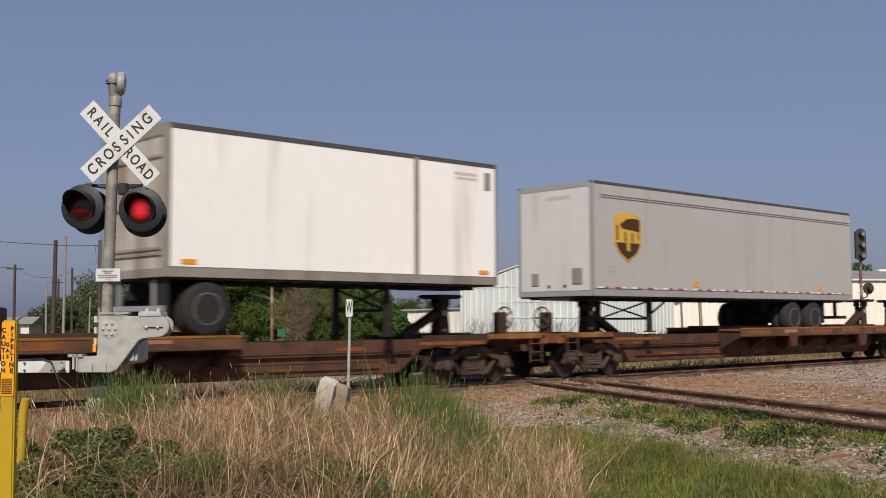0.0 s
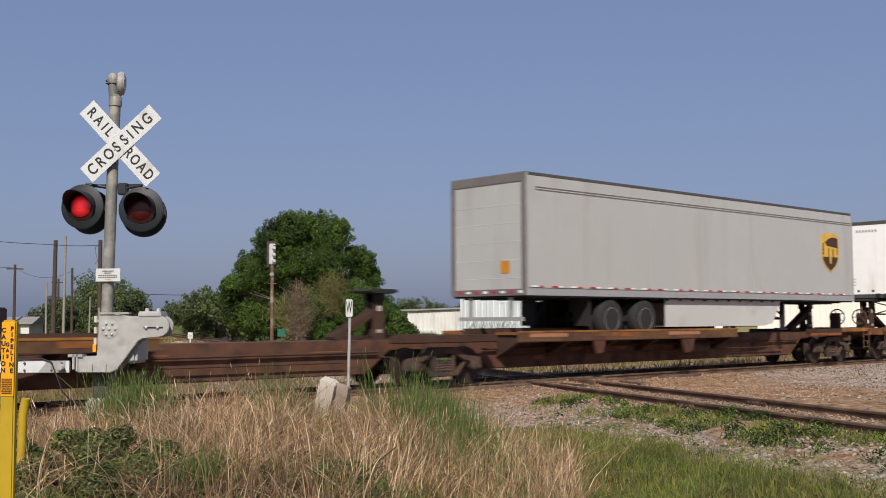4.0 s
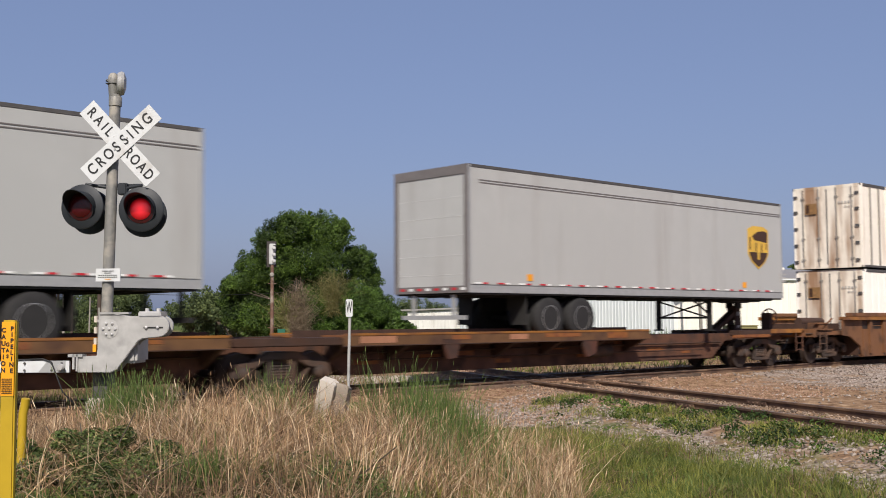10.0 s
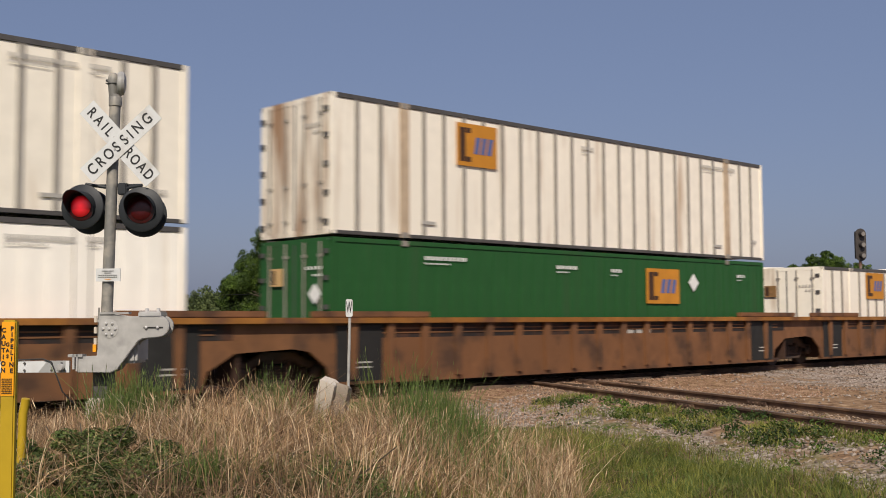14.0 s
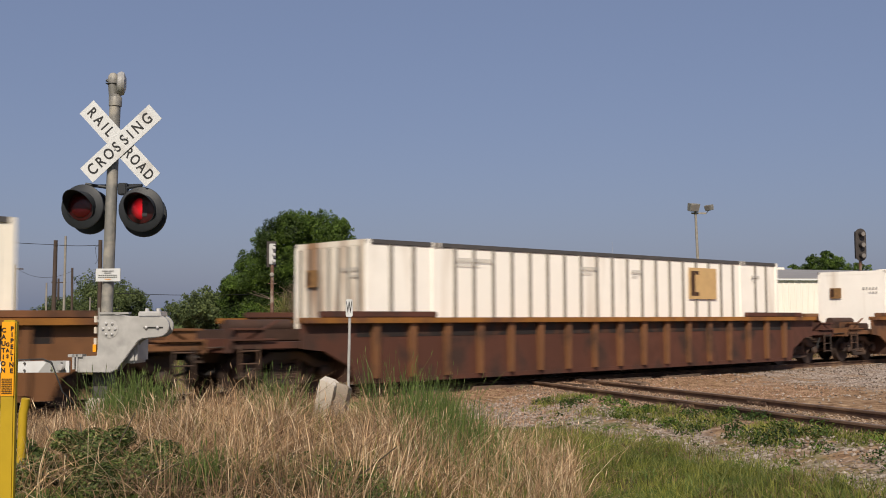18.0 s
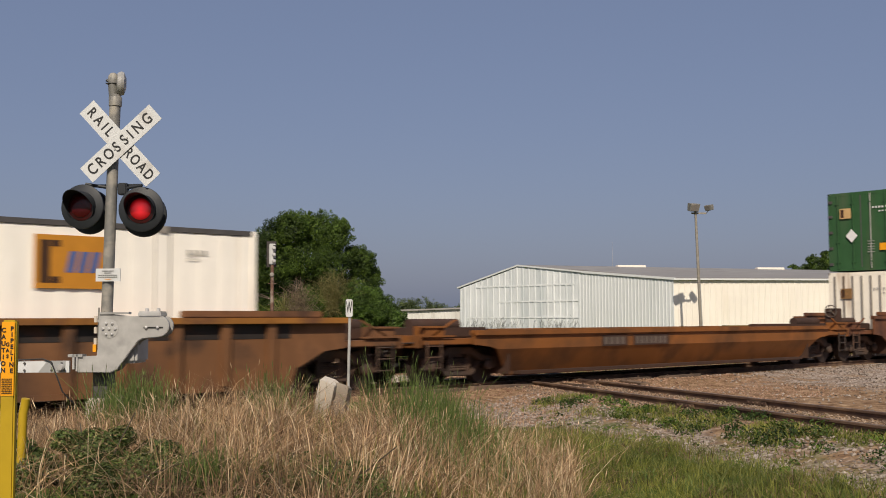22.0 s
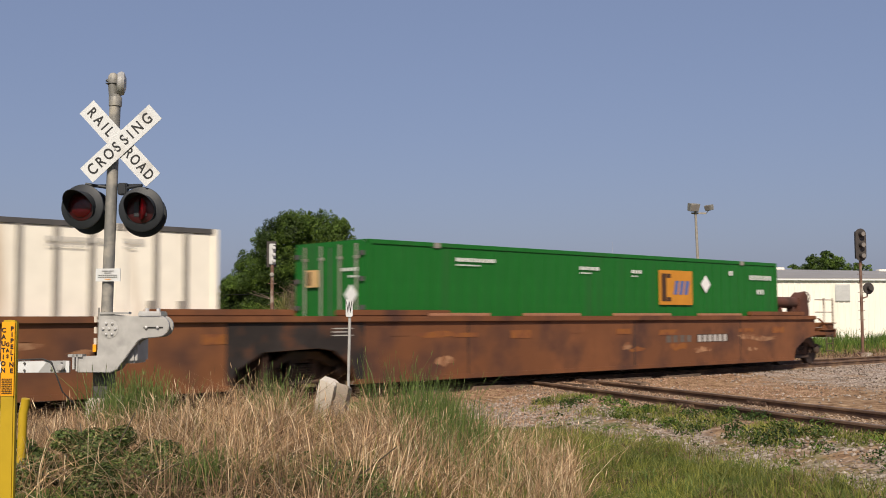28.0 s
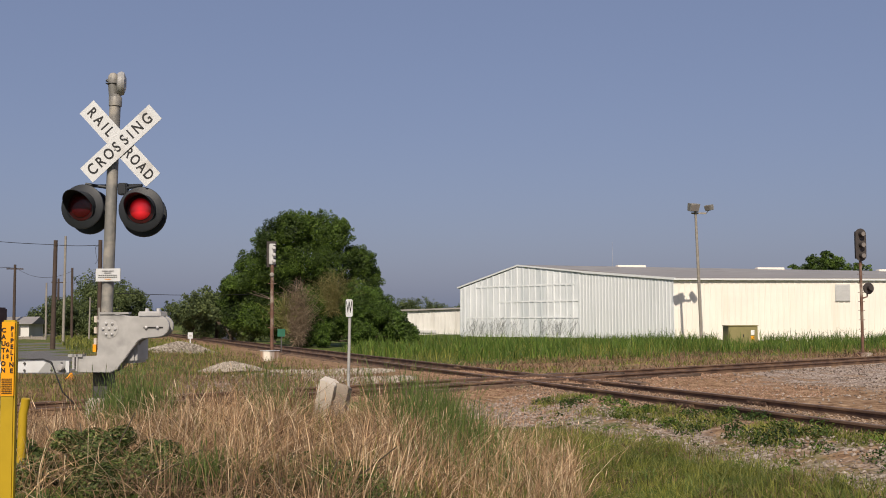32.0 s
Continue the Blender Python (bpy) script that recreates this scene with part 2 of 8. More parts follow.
WALLCREAM = material("cream_metal_siding", (0.79, 0.74, 0.655), 0.55, vary=0.04, scale=0.4, stain=(0.70, 0.645, 0.55), stain_amt=0.2, stain_scale=0.5, streak=True)
WALLGREY = material("chalky_grey_white_siding", (0.72, 0.745, 0.745), 0.5, vary=0.10, scale=0.5, stain=(0.52, 0.56, 0.57), stain_amt=0.42, stain_scale=0.6, streak=True)
WALLSHED = material("dull_white_siding", (0.62, 0.61, 0.57), 0.6, vary=0.06, scale=0.5, stain=(0.48, 0.46, 0.42), stain_amt=0.3, stain_scale=0.5, streak=True)
WALLFINE = material("pale_grey_siding", (0.62, 0.645, 0.645), 0.5, vary=0.05, scale=0.4, stain=(0.52, 0.55, 0.55), stain_amt=0.25, stain_scale=0.5, streak=True)
ROOFGREY = material("grey_metal_roof", (0.25, 0.235, 0.22), 0.55, vary=0.12, scale=0.5)
TRIMGREY = material("pale_roof_trim", (0.62, 0.64, 0.64), 0.45, vary=0.05)
POLEWOOD = material("creosoted_pole_wood", (0.065, 0.045, 0.034), 0.85, vary=0.25, scale=5, stain=(0.07, 0.05, 0.04), stain_amt=0.3)
POLEGREY = material("grey_weathered_pole_wood", (0.26, 0.235, 0.20), 0.85, vary=0.2, scale=5)
RUSTPIPE = material("rusty_signal_mast", (0.14, 0.075, 0.05), 0.7, vary=0.25, scale=7, stain=(0.40, 0.36, 0.30), stain_amt=0.3)
SIGBLACK = material("faded_black_signal_paint", (0.05, 0.042, 0.038), 0.6, vary=0.2)
SIGGREY = material("dusty_signal_glass", (0.20, 0.18, 0.165), 0.4, vary=0.15)
SKIRT = material("pale_grey_skirt_panel", (0.49, 0.485, 0.47), 0.5, vary=0.05, scale=1.5, stain=(0.42, 0.41, 0.39), stain_amt=0.2)
CABINET = material("tan_green_cabinet_paint", (0.23, 0.20, 0.085), 0.6, vary=0.1, scale=2)
PALEGREY = material("pale_grey_panel", (0.50, 0.50, 0.49), 0.5, vary=0.1)
BARK = material("tree_bark", (0.09, 0.07, 0.05), 0.9, vary=0.3, scale=8, bump=0.4)
WIREBLACK = material("black_cable", (0.02, 0.02, 0.02), 0.6)
STONE = material("ballast_stone", (0.27, 0.23, 0.185), 0.85, vary=0.2, scale=20)


# ---- mesh helpers ----
def box(bm, x0, x1, y0, y1, z0, z1):
    v = [bm.verts.new(c) for c in ((x0, y0, z0), (x1, y0, z0), (x1, y1, z0), (x0, y1, z0), (x0, y0, z1), (x1, y0, z1), (x1, y1, z1), (x0, y1, z1))]
    for f in ((3, 2, 1, 0), (4, 5, 6, 7), (0, 1, 5, 4), (1, 2, 6, 5), (2, 3, 7, 6), (3, 0, 4, 7)):
        bm.faces.new([v[i] for i in f])
    return v


def rod(bm, a, b, r, n=10, r2=None):
    """A round bar from a to b, tapering to r2."""
    a, b = Vector(a), Vector(b)
    q = (b - a).to_track_quat("Z", "Y")
    rings = []
    for p, rr in ((a, r), (b, r if r2 is None else r2)):
        rings.append([bm.verts.new(p + q @ Vector((rr * math.cos(2 * math.pi * i / n), rr * math.sin(2 * math.pi * i / n), 0))) for i in range(n)])
    for i in range(n):
        bm.faces.new((rings[0][i], rings[0][(i + 1) % n], rings[1][(i + 1) % n], rings[1][i]))
    bm.faces.new(rings[0][::-1])
    bm.faces.new(rings[1])


def tube(bm, pts, r, n=6):
    """A bent round bar or cable through pts, as one skin."""
    rings = []
    for i, p in enumerate(pts):
        d = Vector(pts[min(i + 1, len(pts) - 1)]) - Vector(pts[max(i - 1, 0)])
        q = d.to_track_quat("Z", "Y")
        rings.append([bm.verts.new(Vector(p) + q @ Vector((r * math.cos(2 * math.pi * k / n), r * math.sin(2 * math.pi * k / n), 0))) for k in range(n)])
    for a, b in zip(rings, rings[1:]):
        for k in range(n):
            bm.faces.new((a[k], a[(k + 1) % n], b[(k + 1) % n], b[k]))
    bm.faces.new(rings[0][::-1])
    bm.faces.new(rings[-1])


def plate(bm, pts, axis, lo, hi):
    """A plate of outline pts, thick from lo to hi along axis ('x': (y, z), 'y': (x, z), 'z': (x, y))."""
    def put(p, w):
        return {"x": (w, p[0], p[1]), "y": (p[0], w, p[1]), "z": (p[0], p[1], w)}[axis]
    a = [bm.verts.new(put(p, lo)) for p in pts]
    b = [bm.verts.new(put(p, hi)) for p in pts]
    k = len(pts)
    bm.faces.new(a)
    bm.faces.new(b[::-1])
    for i in range(k):
        bm.faces.new((a[(i + 1) % k], a[i], b[i], b[(i + 1) % k]))


def turned(bm, profile, centre, axis, n=20):
    """A turned solid: profile of (along, radius), about an axis through centre."""
    c, w = Vector(centre), Vector(axis).normalized()
    q = w.to_track_quat("Z", "Y")
    rings = []
    for s, r in profile:
        rings.append([bm.verts.new(c + q @ Vector((r * math.cos(2 * math.pi * i / n), r * math.sin(2 * math.pi * i / n), s))) for i in range(n)])
    for k in range(len(rings) - 1):
        for i in range(n):
            bm.faces.new((rings[k][i], rings[k][(i + 1) % n], rings[k + 1][(i + 1) % n], rings[k + 1][i]))
    bm.faces.new(rings[0][::-1])
    bm.faces.new(rings[-1])


def bars(bm, x0, x1, z0, z1, y, n, gap=0.35):
    """A row of n small raised bars: writing too small to read."""
    w = (x1 - x0) / n
    for i in range(n):
        box(bm, x0 + i * w, x0 + (i + 1 - gap) * w, y - 0.004, y + 0.001, z0, z1)


def finish(bm, bevel=0.0, smooth=False):
    bmesh.ops.recalc_face_normals(bm, faces=bm.faces)
    if bevel:
        bmesh.ops.bevel(bm, geom=[e for e in bm.edges if e.calc_face_angle(0) > 0.6], offset=bevel, segments=2, affect="EDGES", clamp_overlap=True)
    if smooth:
        for f in bm.faces:
            f.smooth = True
        for e in bm.edges:
            if e.calc_face_angle(0) > 0.7:
                e.smooth = False


def link(name, bm, mat, bevel=0.0, smooth=False):
    finish(bm, bevel, smooth)
    me = bpy.data.meshes.new(name)
    bm.to_mesh(me)
    bm.free()
    me.materials.append(mat)
    return new(name, me)


def part(name, bm, mat, parent, label="", bevel=0.0, smooth=False):
    """Links bm as one mesh object under a thing or a part."""
    ob = link(name, bm, mat, bevel, smooth)
    ob.parent = parent
    return tagged(ob, label)


def again(name, me, parent, m=None):
    """Another piece that shares the mesh me."""
    ob = new(name, me)
    ob.parent = parent
    if m is not None:
        ob.matrix_basis = m
    return ob


def thing(name, m, label, category, group=""):
    ob = new(name)
    ob.empty_display_size = 0.2
    ob.matrix_basis = m
    return tagged(ob, label, category, group)


def new_bm():
    return bmesh.new()


def boxed(*b):
    bm = bmesh.new()
    for c in b:
        box(bm, *c)
    return bm


def lettering(text, size, mat, parent, m, name="lettering", align="CENTER", thick=0.002, bold=0.0):
    """Words in the built-in font, as a mesh that faces +z of m."""
    cu = bpy.data.curves.new("words", "FONT")
    cu.body, cu.size, cu.align_x, cu.align_y, cu.extrude = text, size, align, "CENTER", thick
    cu.offset = bold
    tmp = bpy.data.objects.new("words", cu)
    me = bpy.data.meshes.new_from_object(tmp)
    bpy.data.objects.remove(tmp)
    bpy.data.curves.remove(cu)
    me.name = name
    me.materials.clear()
    me.materials.append(mat)
    ob = new(name, me)
    ob.parent = parent
    ob.matrix_basis = m
    return ob


def loose(name, verts, faces, mats, idx=None, smooth=False):
    me = bpy.data.meshes.new(name)
    me.from_pydata(verts, [], faces)
    for mt in mats:
        me.materials.append(mt)
    if idx is not None:
        me.polygons.foreach_set("material_index", np.asarray(idx, dtype=np.int32))
    if smooth:
        me.polygons.foreach_set("use_smooth", np.ones(len(me.polygons), dtype=bool))
    me.update()
    return new(name, me)


TRAIN = []      # (thing, place in the train)
WHEELSETS = []  # (wheelset, place in the train, height, radius)


# ---- ground ----
def sstep(a, b, x):
    t = np.clip((np.asarray(x, dtype=float) - a) / (b - a), 0, 1)
    return t * t * (3 - 2 * t)


def to_uw(x, y):
    """Across and along a line of sight over the crossing, from the verge."""
    return 0.7335 * x - 0.6797 * (y + 19.11), 0.6797 * x + 0.7335 * (y + 19.11)


def to_xy(u, w):
    return 0.7335 * u + 0.6797 * w, -0.6797 * u + 0.7335 * w - 19.11


def across(u, w):
    x, y = to_xy(u, w)
    return float(x), float(y)


def off_track(x, y):
    """Distance from the second line's centre, positive beyond it."""
    return 0.9135 * x - 0.4067 * y - 19.05


def ripple(x, y):
    return 0.035 * np.sin(1.3 * x + 0.7 * y) * np.cos(0.9 * y - 0.4 * x) + 0.02 * np.sin(3.1 * x - 2.3 * y) * np.sin(2.2 * y + 1.7 * x + 1)


def ground_z(x, y):
    x, y = np.asarray(x, dtype=float), np.asarray(y, dtype=float)
    u, w = to_uw(x, y)
    o = off_track(x, y)
    bed = np.maximum(1 - sstep(1.5, 3.2, np.abs(y)), 1 - sstep(1.5, 3.2, np.abs(o)))
    z = -0.30 + ripple(x, y) * (1 - bed)
    z = z + (0.165 + 0.095 * np.exp(-((x - 20.9) ** 2 + y ** 2) / 6.0)) * bed
    z = z - 0.15 * sstep(5, 12, y) * sstep(-4, 4, o)
    z = z - 0.5 * sstep(85, 105, x) * (1 - sstep(30, 60, y))
    z = z + 0.30 * sstep(6, 25, y) * (1 - sstep(-12, -4, o))
    verge = (1 - sstep(-1.6, 1.9, u)) * (1 - sstep(11.8, 16.0, w + 1.2 * sstep(-1.5, -4.0, u)))
    return z + 0.60 * verge


def gz(x, y):
    return float(ground_z(x, y))


def spaced(lo, fine_lo, fine_hi, hi, step):
    mid = np.arange(fine_lo, fine_hi + step / 2, step)
    out, s, p = [], step, fine_hi
    while p < hi:
        s *= 1.17
        p += s
        out.append(p)
    inn, s, p = [], step, fine_lo
    while p > lo:
        s *= 1.17
        p -= s
        inn.append(p)
    return np.array(inn[::-1] + list(mid) + out)


def ground_material():
    m = bpy.data.materials.new("ground_soil_grass_gravel")
    m.use_nodes = True
    n, l = m.node_tree.nodes, m.node_tree.links
    b = n["Principled BSDF"]
    b.inputs["Roughness"].default_value = 0.95
    b.inputs["Specular IOR Level"].default_value = 0.15
    at = n.new("ShaderNodeAttribute")
    at.attribute_name = "cover"
    sep = n.new("ShaderNodeSeparateColor")
    l.new(at.outputs["Color"], sep.inputs[0])
    tc = n.new("ShaderNodeTexCoord")

    def tex(sc, det=6.0):
        t = n.new("ShaderNodeTexNoise")
        t.inputs["Scale"].default_value, t.inputs["Detail"].default_value = sc, det
        l.new(tc.outputs["Object"], t.inputs["Vector"])
        return t.outputs["Fac"]

    def ramp(src, stops):
        r = n.new("ShaderNodeValToRGB")
        e = r.color_ramp.elements
        e[0].position, e[0].color = stops[0][0], (*stops[0][1], 1)
        e[1].position, e[1].color = stops[-1][0], (*stops[-1][1], 1)
        for p, c in stops[1:-1]:
            k = e.new(p)
            k.color = (*c, 1)
        l.new(src, r.inputs[0])
        return r.outputs[0]

    def mix(a, c, f):
        x = n.new("ShaderNodeMix")
        x.data_type = "RGBA"
        l.new(a, x.inputs[6])
        l.new(c, x.inputs[7])
        l.new(f, x.inputs[0])
        return x.outputs[2]

    def edge(chan, sc):
        """The cover's own border, broken up by noise."""
        a = n.new("ShaderNodeMath")
        a.operation = "ADD"
        l.new(sep.outputs[chan], a.inputs[0])
        l.new(tex(sc, 8.0), a.inputs[1])
        r = n.new("ShaderNodeMapRange")
        r.inputs[1].default_value, r.inputs[2].default_value = 0.92, 1.12
        l.new(a.outputs[0], r.inputs[0])
        return r.outputs[0]

    dirt = ramp(tex(5.0, 9.0), ((0.3, (0.13, 0.072, 0.040)), (0.5, (0.25, 0.155, 0.088)), (0.72, (0.39, 0.27, 0.17))))
    vor = n.new("ShaderNodeTexVoronoi")
    vor.inputs["Scale"].default_value = 17.0
    l.new(tc.outputs["Object"], vor.inputs["Vector"])
    sp = n.new("ShaderNodeSeparateColor")
    l.new(vor.outputs["Color"], sp.inputs[0])
    gravel = ramp(sp.outputs[0], ((0.0, (0.15, 0.105, 0.08)), (0.5, (0.29, 0.225, 0.18)), (1.0, (0.47, 0.41, 0.36))))
    grass = ramp(tex(3.0, 9.0), ((0.3, (0.035, 0.06, 0.012)), (0.5, (0.075, 0.11, 0.022)), (0.7, (0.16, 0.14, 0.05))))
    road = ramp(tex(30.0, 6.0), ((0.3, (0.10, 0.098, 0.095)), (0.7, (0.17, 0.165, 0.16))))
    c = mix(dirt, gravel, edge(1, 1.6))
    c = mix(c, grass, edge(0, 1.1))
    c = mix(c, road, edge(2, 0.6))
    l.new(c, b.inputs["Base Color"])
    bp = n.new("ShaderNodeBump")
    bp.inputs["Strength"].default_value, bp.inputs["Distance"].default_value = 0.6, 0.05
    l.new(vor.outputs["Distance"], bp.inputs["Height"])
    bp2 = n.new("ShaderNodeBump")
    bp2.inputs["Strength"].default_value, bp2.inputs["Distance"].default_value = 0.6, 0.08
    l.new(tex(6.0, 8.0), bp2.inputs["Height"])
    l.new(bp.outputs[0], bp2.inputs["Normal"])
    l.new(bp2.outputs[0], b.inputs["Normal"])
    return m


def cover(x, y):
    """How far grass, gravel and asphalt cover the soil."""
    u, w = to_uw(x, y)
    o = off_track(x, y)
    near = y < -1.8
    grass = np.where(y > 4.0, (0.40 * sstep(3.0, 5.5, y) + 0.50 * sstep(13, 17, y + 3.5 * sstep(45, 60, x))) * sstep(1.9, 3.2, np.abs(o)), 0.0)
    grass = np.where((y > 2) & (o < 0), np.maximum(sstep(2.0, 4.0, np.abs(o)) * sstep(6, 10, y) * 0.62, 0.46 * sstep(-8, -11, o) * sstep(1.5, 3, y)), grass)
    grass = np.where(near & (o < 0), sstep(-3.3, -4.3, o + 1.3 * sstep(-7.5, -5.0, y)), grass)
    grass = np.where(near & (o < -0.9) & (o > -3.3), 0.46 * sstep(-3.5, -6.0, y), grass)
    verge = (1 - sstep(-1.0, 1.0, u)) * (1 - sstep(14, 16, w))
    grass = np.maximum(grass, 0.45 * verge)
    gravel = np.where((y < -1.0) & (o > 1.0), 0.25 + 0.36 * sstep(4, 10, o), 0.0)
    gravel = np.where((y < -4.0) & (o < -1.7) & (o > -5.5), 0.55, gravel)
    gravel = np.where((y > 1.0) & (y < 12) & (o < -3) & (o > -9), 0.6, gravel)
    gravel = np.maximum(gravel, 0.3 * (np.abs(y) < 3) * (np.abs(o) > 5))
    road = (1 - sstep(1.1, 1.8, np.abs(u + 0.372 * w))) * sstep(33, 36, w)
    return grass, gravel, road


def build_ground():
    us, ws = spaced(-2600, -8, 10, 2600, 0.22), spaced(-400, 5.5, 27, 4000, 0.22)
    U, W = np.meshgrid(us, ws)
    X, Y = to_xy(U, W)
    Z = ground_z(X, Y)
    nx, ny = len(us), len(ws)
    i = np.arange(nx * ny).reshape(ny, nx)
    faces = np.stack([i[:-1, :-1], i[:-1, 1:], i[1:, 1:], i[1:, :-1]], -1).reshape(-1, 4)
    ob = loose("ground", np.stack([X, Y, Z], -1).reshape(-1, 3).tolist(), faces.tolist(), [ground_material()], smooth=True)
    g, r, a = cover(X.ravel(), Y.ravel())
    att = ob.data.attributes.new("cover", "FLOAT_COLOR", "POINT")
    att.data.foreach_set("color", np.stack([g, r, a, np.ones_like(g)], -1).astype(np.float32).ravel())
    tagged(ob, "dirt, gravel and rough grass around the railway crossing", "ground", kind="structure")


build_ground()


# ---- railway lines ----
RAIL_PROFILE = ((-0.07, -0.172), (0.07, -0.172), (0.07, -0.158), (0.012, -0.145), (0.012, -0.045), (0.036, -0.035), (0.036, -0.006), (0.028, 0.0), (-0.028, 0.0), (-0.036, -0.006), (-0.036, -0.035), (-0.012, -0.045), (-0.012, -0.145), (-0.07, -0.158))


def rail(track, s0, s1, off, drop=0.0):
    bm = new_bm()
    plate(bm, [(off + a, b - drop) for a, b in RAIL_PROFILE], "x", s0, s1)
    ob = part("rail", bm, RAILSTEEL, track)
    top = part("rail_head", boxed((s0, s1, off - 0.026, off + 0.026, -0.001 - drop, 0.003 - drop)), RAILTOP, ob, "worn rail head")
    return ob


def railway(m, label, s0, s1, gaps, ties):
    tr = thing("railway_track", m, label, "railway track")
    tagged(tr, kind="structure")
    for off in (-0.7525, 0.7525):
        cuts = [s0] + [c for g in gaps[0 if off < 0 else 1] for c in g] + [s1]
        for a, b in zip(cuts[::2], cuts[1::2]):
            rail(tr, a, b, off)
        for sj in (-8.6, 7.9, 19.2):
            jb = part("joint_bar", boxed((sj - 0.3, sj + 0.3, off - 0.045, off + 0.045, -0.125, -0.045)), RAILSTEEL, tr, bevel=0.008)
            for k in range(4):
                bm = new_bm()
                turned(bm, ((0, 0.022), (0.02, 0.022), (0.024, 0.012)), (sj - 0.21 + k * 0.14, off + 0.044 * (1 if off < 0 else 1), -0.085), (0, 1, 0), 6)
                part("bolt", bm, RAILSTEEL, jb)
    rng = random.Random(4)
    me = None
    for k in range(int((ties[1] - ties[0]) / 0.56)):
        s = ties[0] + k * 0.56 + rng.uniform(-0.04, 0.04)
        if me is None:
            t = part("tie", boxed((-0.115, 0.115, -1.3, 1.3, -0.36, -0.165)), TIEWOOD, tr, bevel=0.015)
            me = t.data
        else:
            t = again("tie", me, tr)
        t.matrix_basis = pose(s, rng.uniform(-0.05, 0.05), rng.uniform(-0.012, 0.004), 0, 0, rng.uniform(-1.5, 1.5))
    return tr


railway(pose(0, 0, 0), "brown steel main line with ties sunk in dirt", -400, 600,
               (((20.2 - 0.06, 20.2 + 0.06), (21.9 - 0.06, 21.9 + 0.06)), ((19.5, 19.62), (21.2, 21.32))), (3, 52))
railway(pose(20.854, 0, 0, 0, 0, 66), "brown steel side line crossing the main line at a diamond", -120, 320,
                 (((-1.1, -0.98), (0.55, 0.67)), ((-0.67, -0.55), (0.98, 1.1))), (-16, 40))


def diamond():
    d = thing("crossing_diamond", pose(20.854, 0, 0), "rusty bolted crossing diamond where two railway lines meet", "rail crossing")
    tagged(d, kind="structure")
    for off in (-0.60, 0.60):
        part("guard_rail", boxed((-2.3, 2.3, off - 0.035, off + 0.035, -0.15, -0.008)), RAILSTEEL, d, bevel=0.008)
        g = part("guard_rail", boxed((-2.3, 2.3, off - 0.035, off + 0.035, -0.15, -0.010)), RAILSTEEL, d, bevel=0.008)
        g.matrix_basis = pose(0, 0, 0, 0, 0, 66)
    for off in (-0.93, 0.93):
        g = part("outer_filler", boxed((-1.7, 1.7, off - 0.05, off + 0.05, -0.15, -0.02)), RAILSTEEL, d, bevel=0.008)
    me = None
    for sx in range(-6, 7):
        for off in (-1.02, 1.02):
            for turn in (0, 66):
                m = pose(0, 0, 0, 0, 0, turn) @ pose(sx * 0.36, off, -0.10)
                if me is None:
                    bm = new_bm()
                    turned(bm, ((-0.03, 0.028), (0.03, 0.028), (0.032, 0.018), (0.06, 0.018)), (0, 0, 0), (0, -1, 0), 6)
                    b = part("bolt", bm, RAILSTEEL, d)
                    me = b.data
                else:
                    b = again("bolt", me, d)
                b.matrix_basis = m


diamond()


def loose_timbers():
    """Old crossing timbers lying half sunk beside the rails, each a thing of its own."""
    rng = random.Random(17)
    for x, y, ln, rz in ((18.6, -1.25, 2.6, 2), (17.2, -0.35, 2.4, -1), (16.4, -1.2, 2.0, 4), (18.2, 0.42, 2.2, 1), (20.1, -1.95, 1.5, 70), (22.9, -1.35, 2.2, 3), (23.6, 0.25, 2.4, 0), (21.9, -2.4, 1.3, 62), (19.0, 1.3, 2.4, -2), (22.4, 1.35, 2.2, 2), (21.1, 2.2, 1.6, 68), (25.4, -1.3, 1.8, 1)):
        t = thing("crossing_timber", pose(x, y, -0.10 + rng.uniform(-0.02, 0.02), rng.uniform(-2, 2), rng.uniform(-1, 1), rz), "weathered brown timber lying beside the rails", "timber", "old timbers")
        bm = boxed((-ln / 2, ln / 2, -0.11, 0.11, -0.14, 0.05))
        for v in bm.verts:
            v.co += Vector((rng.uniform(-0.06, 0.06), rng.uniform(-0.015, 0.015), rng.uniform(-0.012, 0.012)))
        part("plank", bm, TIEWOOD, t, bevel=0.012)
        for k in (-0.35, 0.3):
            bm = new_bm()
            turned(bm, ((0, 0.022), (0.03, 0.022), (0.036, 0.012)), (k * ln, rng.uniform(-0.05, 0.05), 0.048), (0, 0, 1), 6)
            part("spike", bm, RAILSTEEL, t)


loose_timbers()


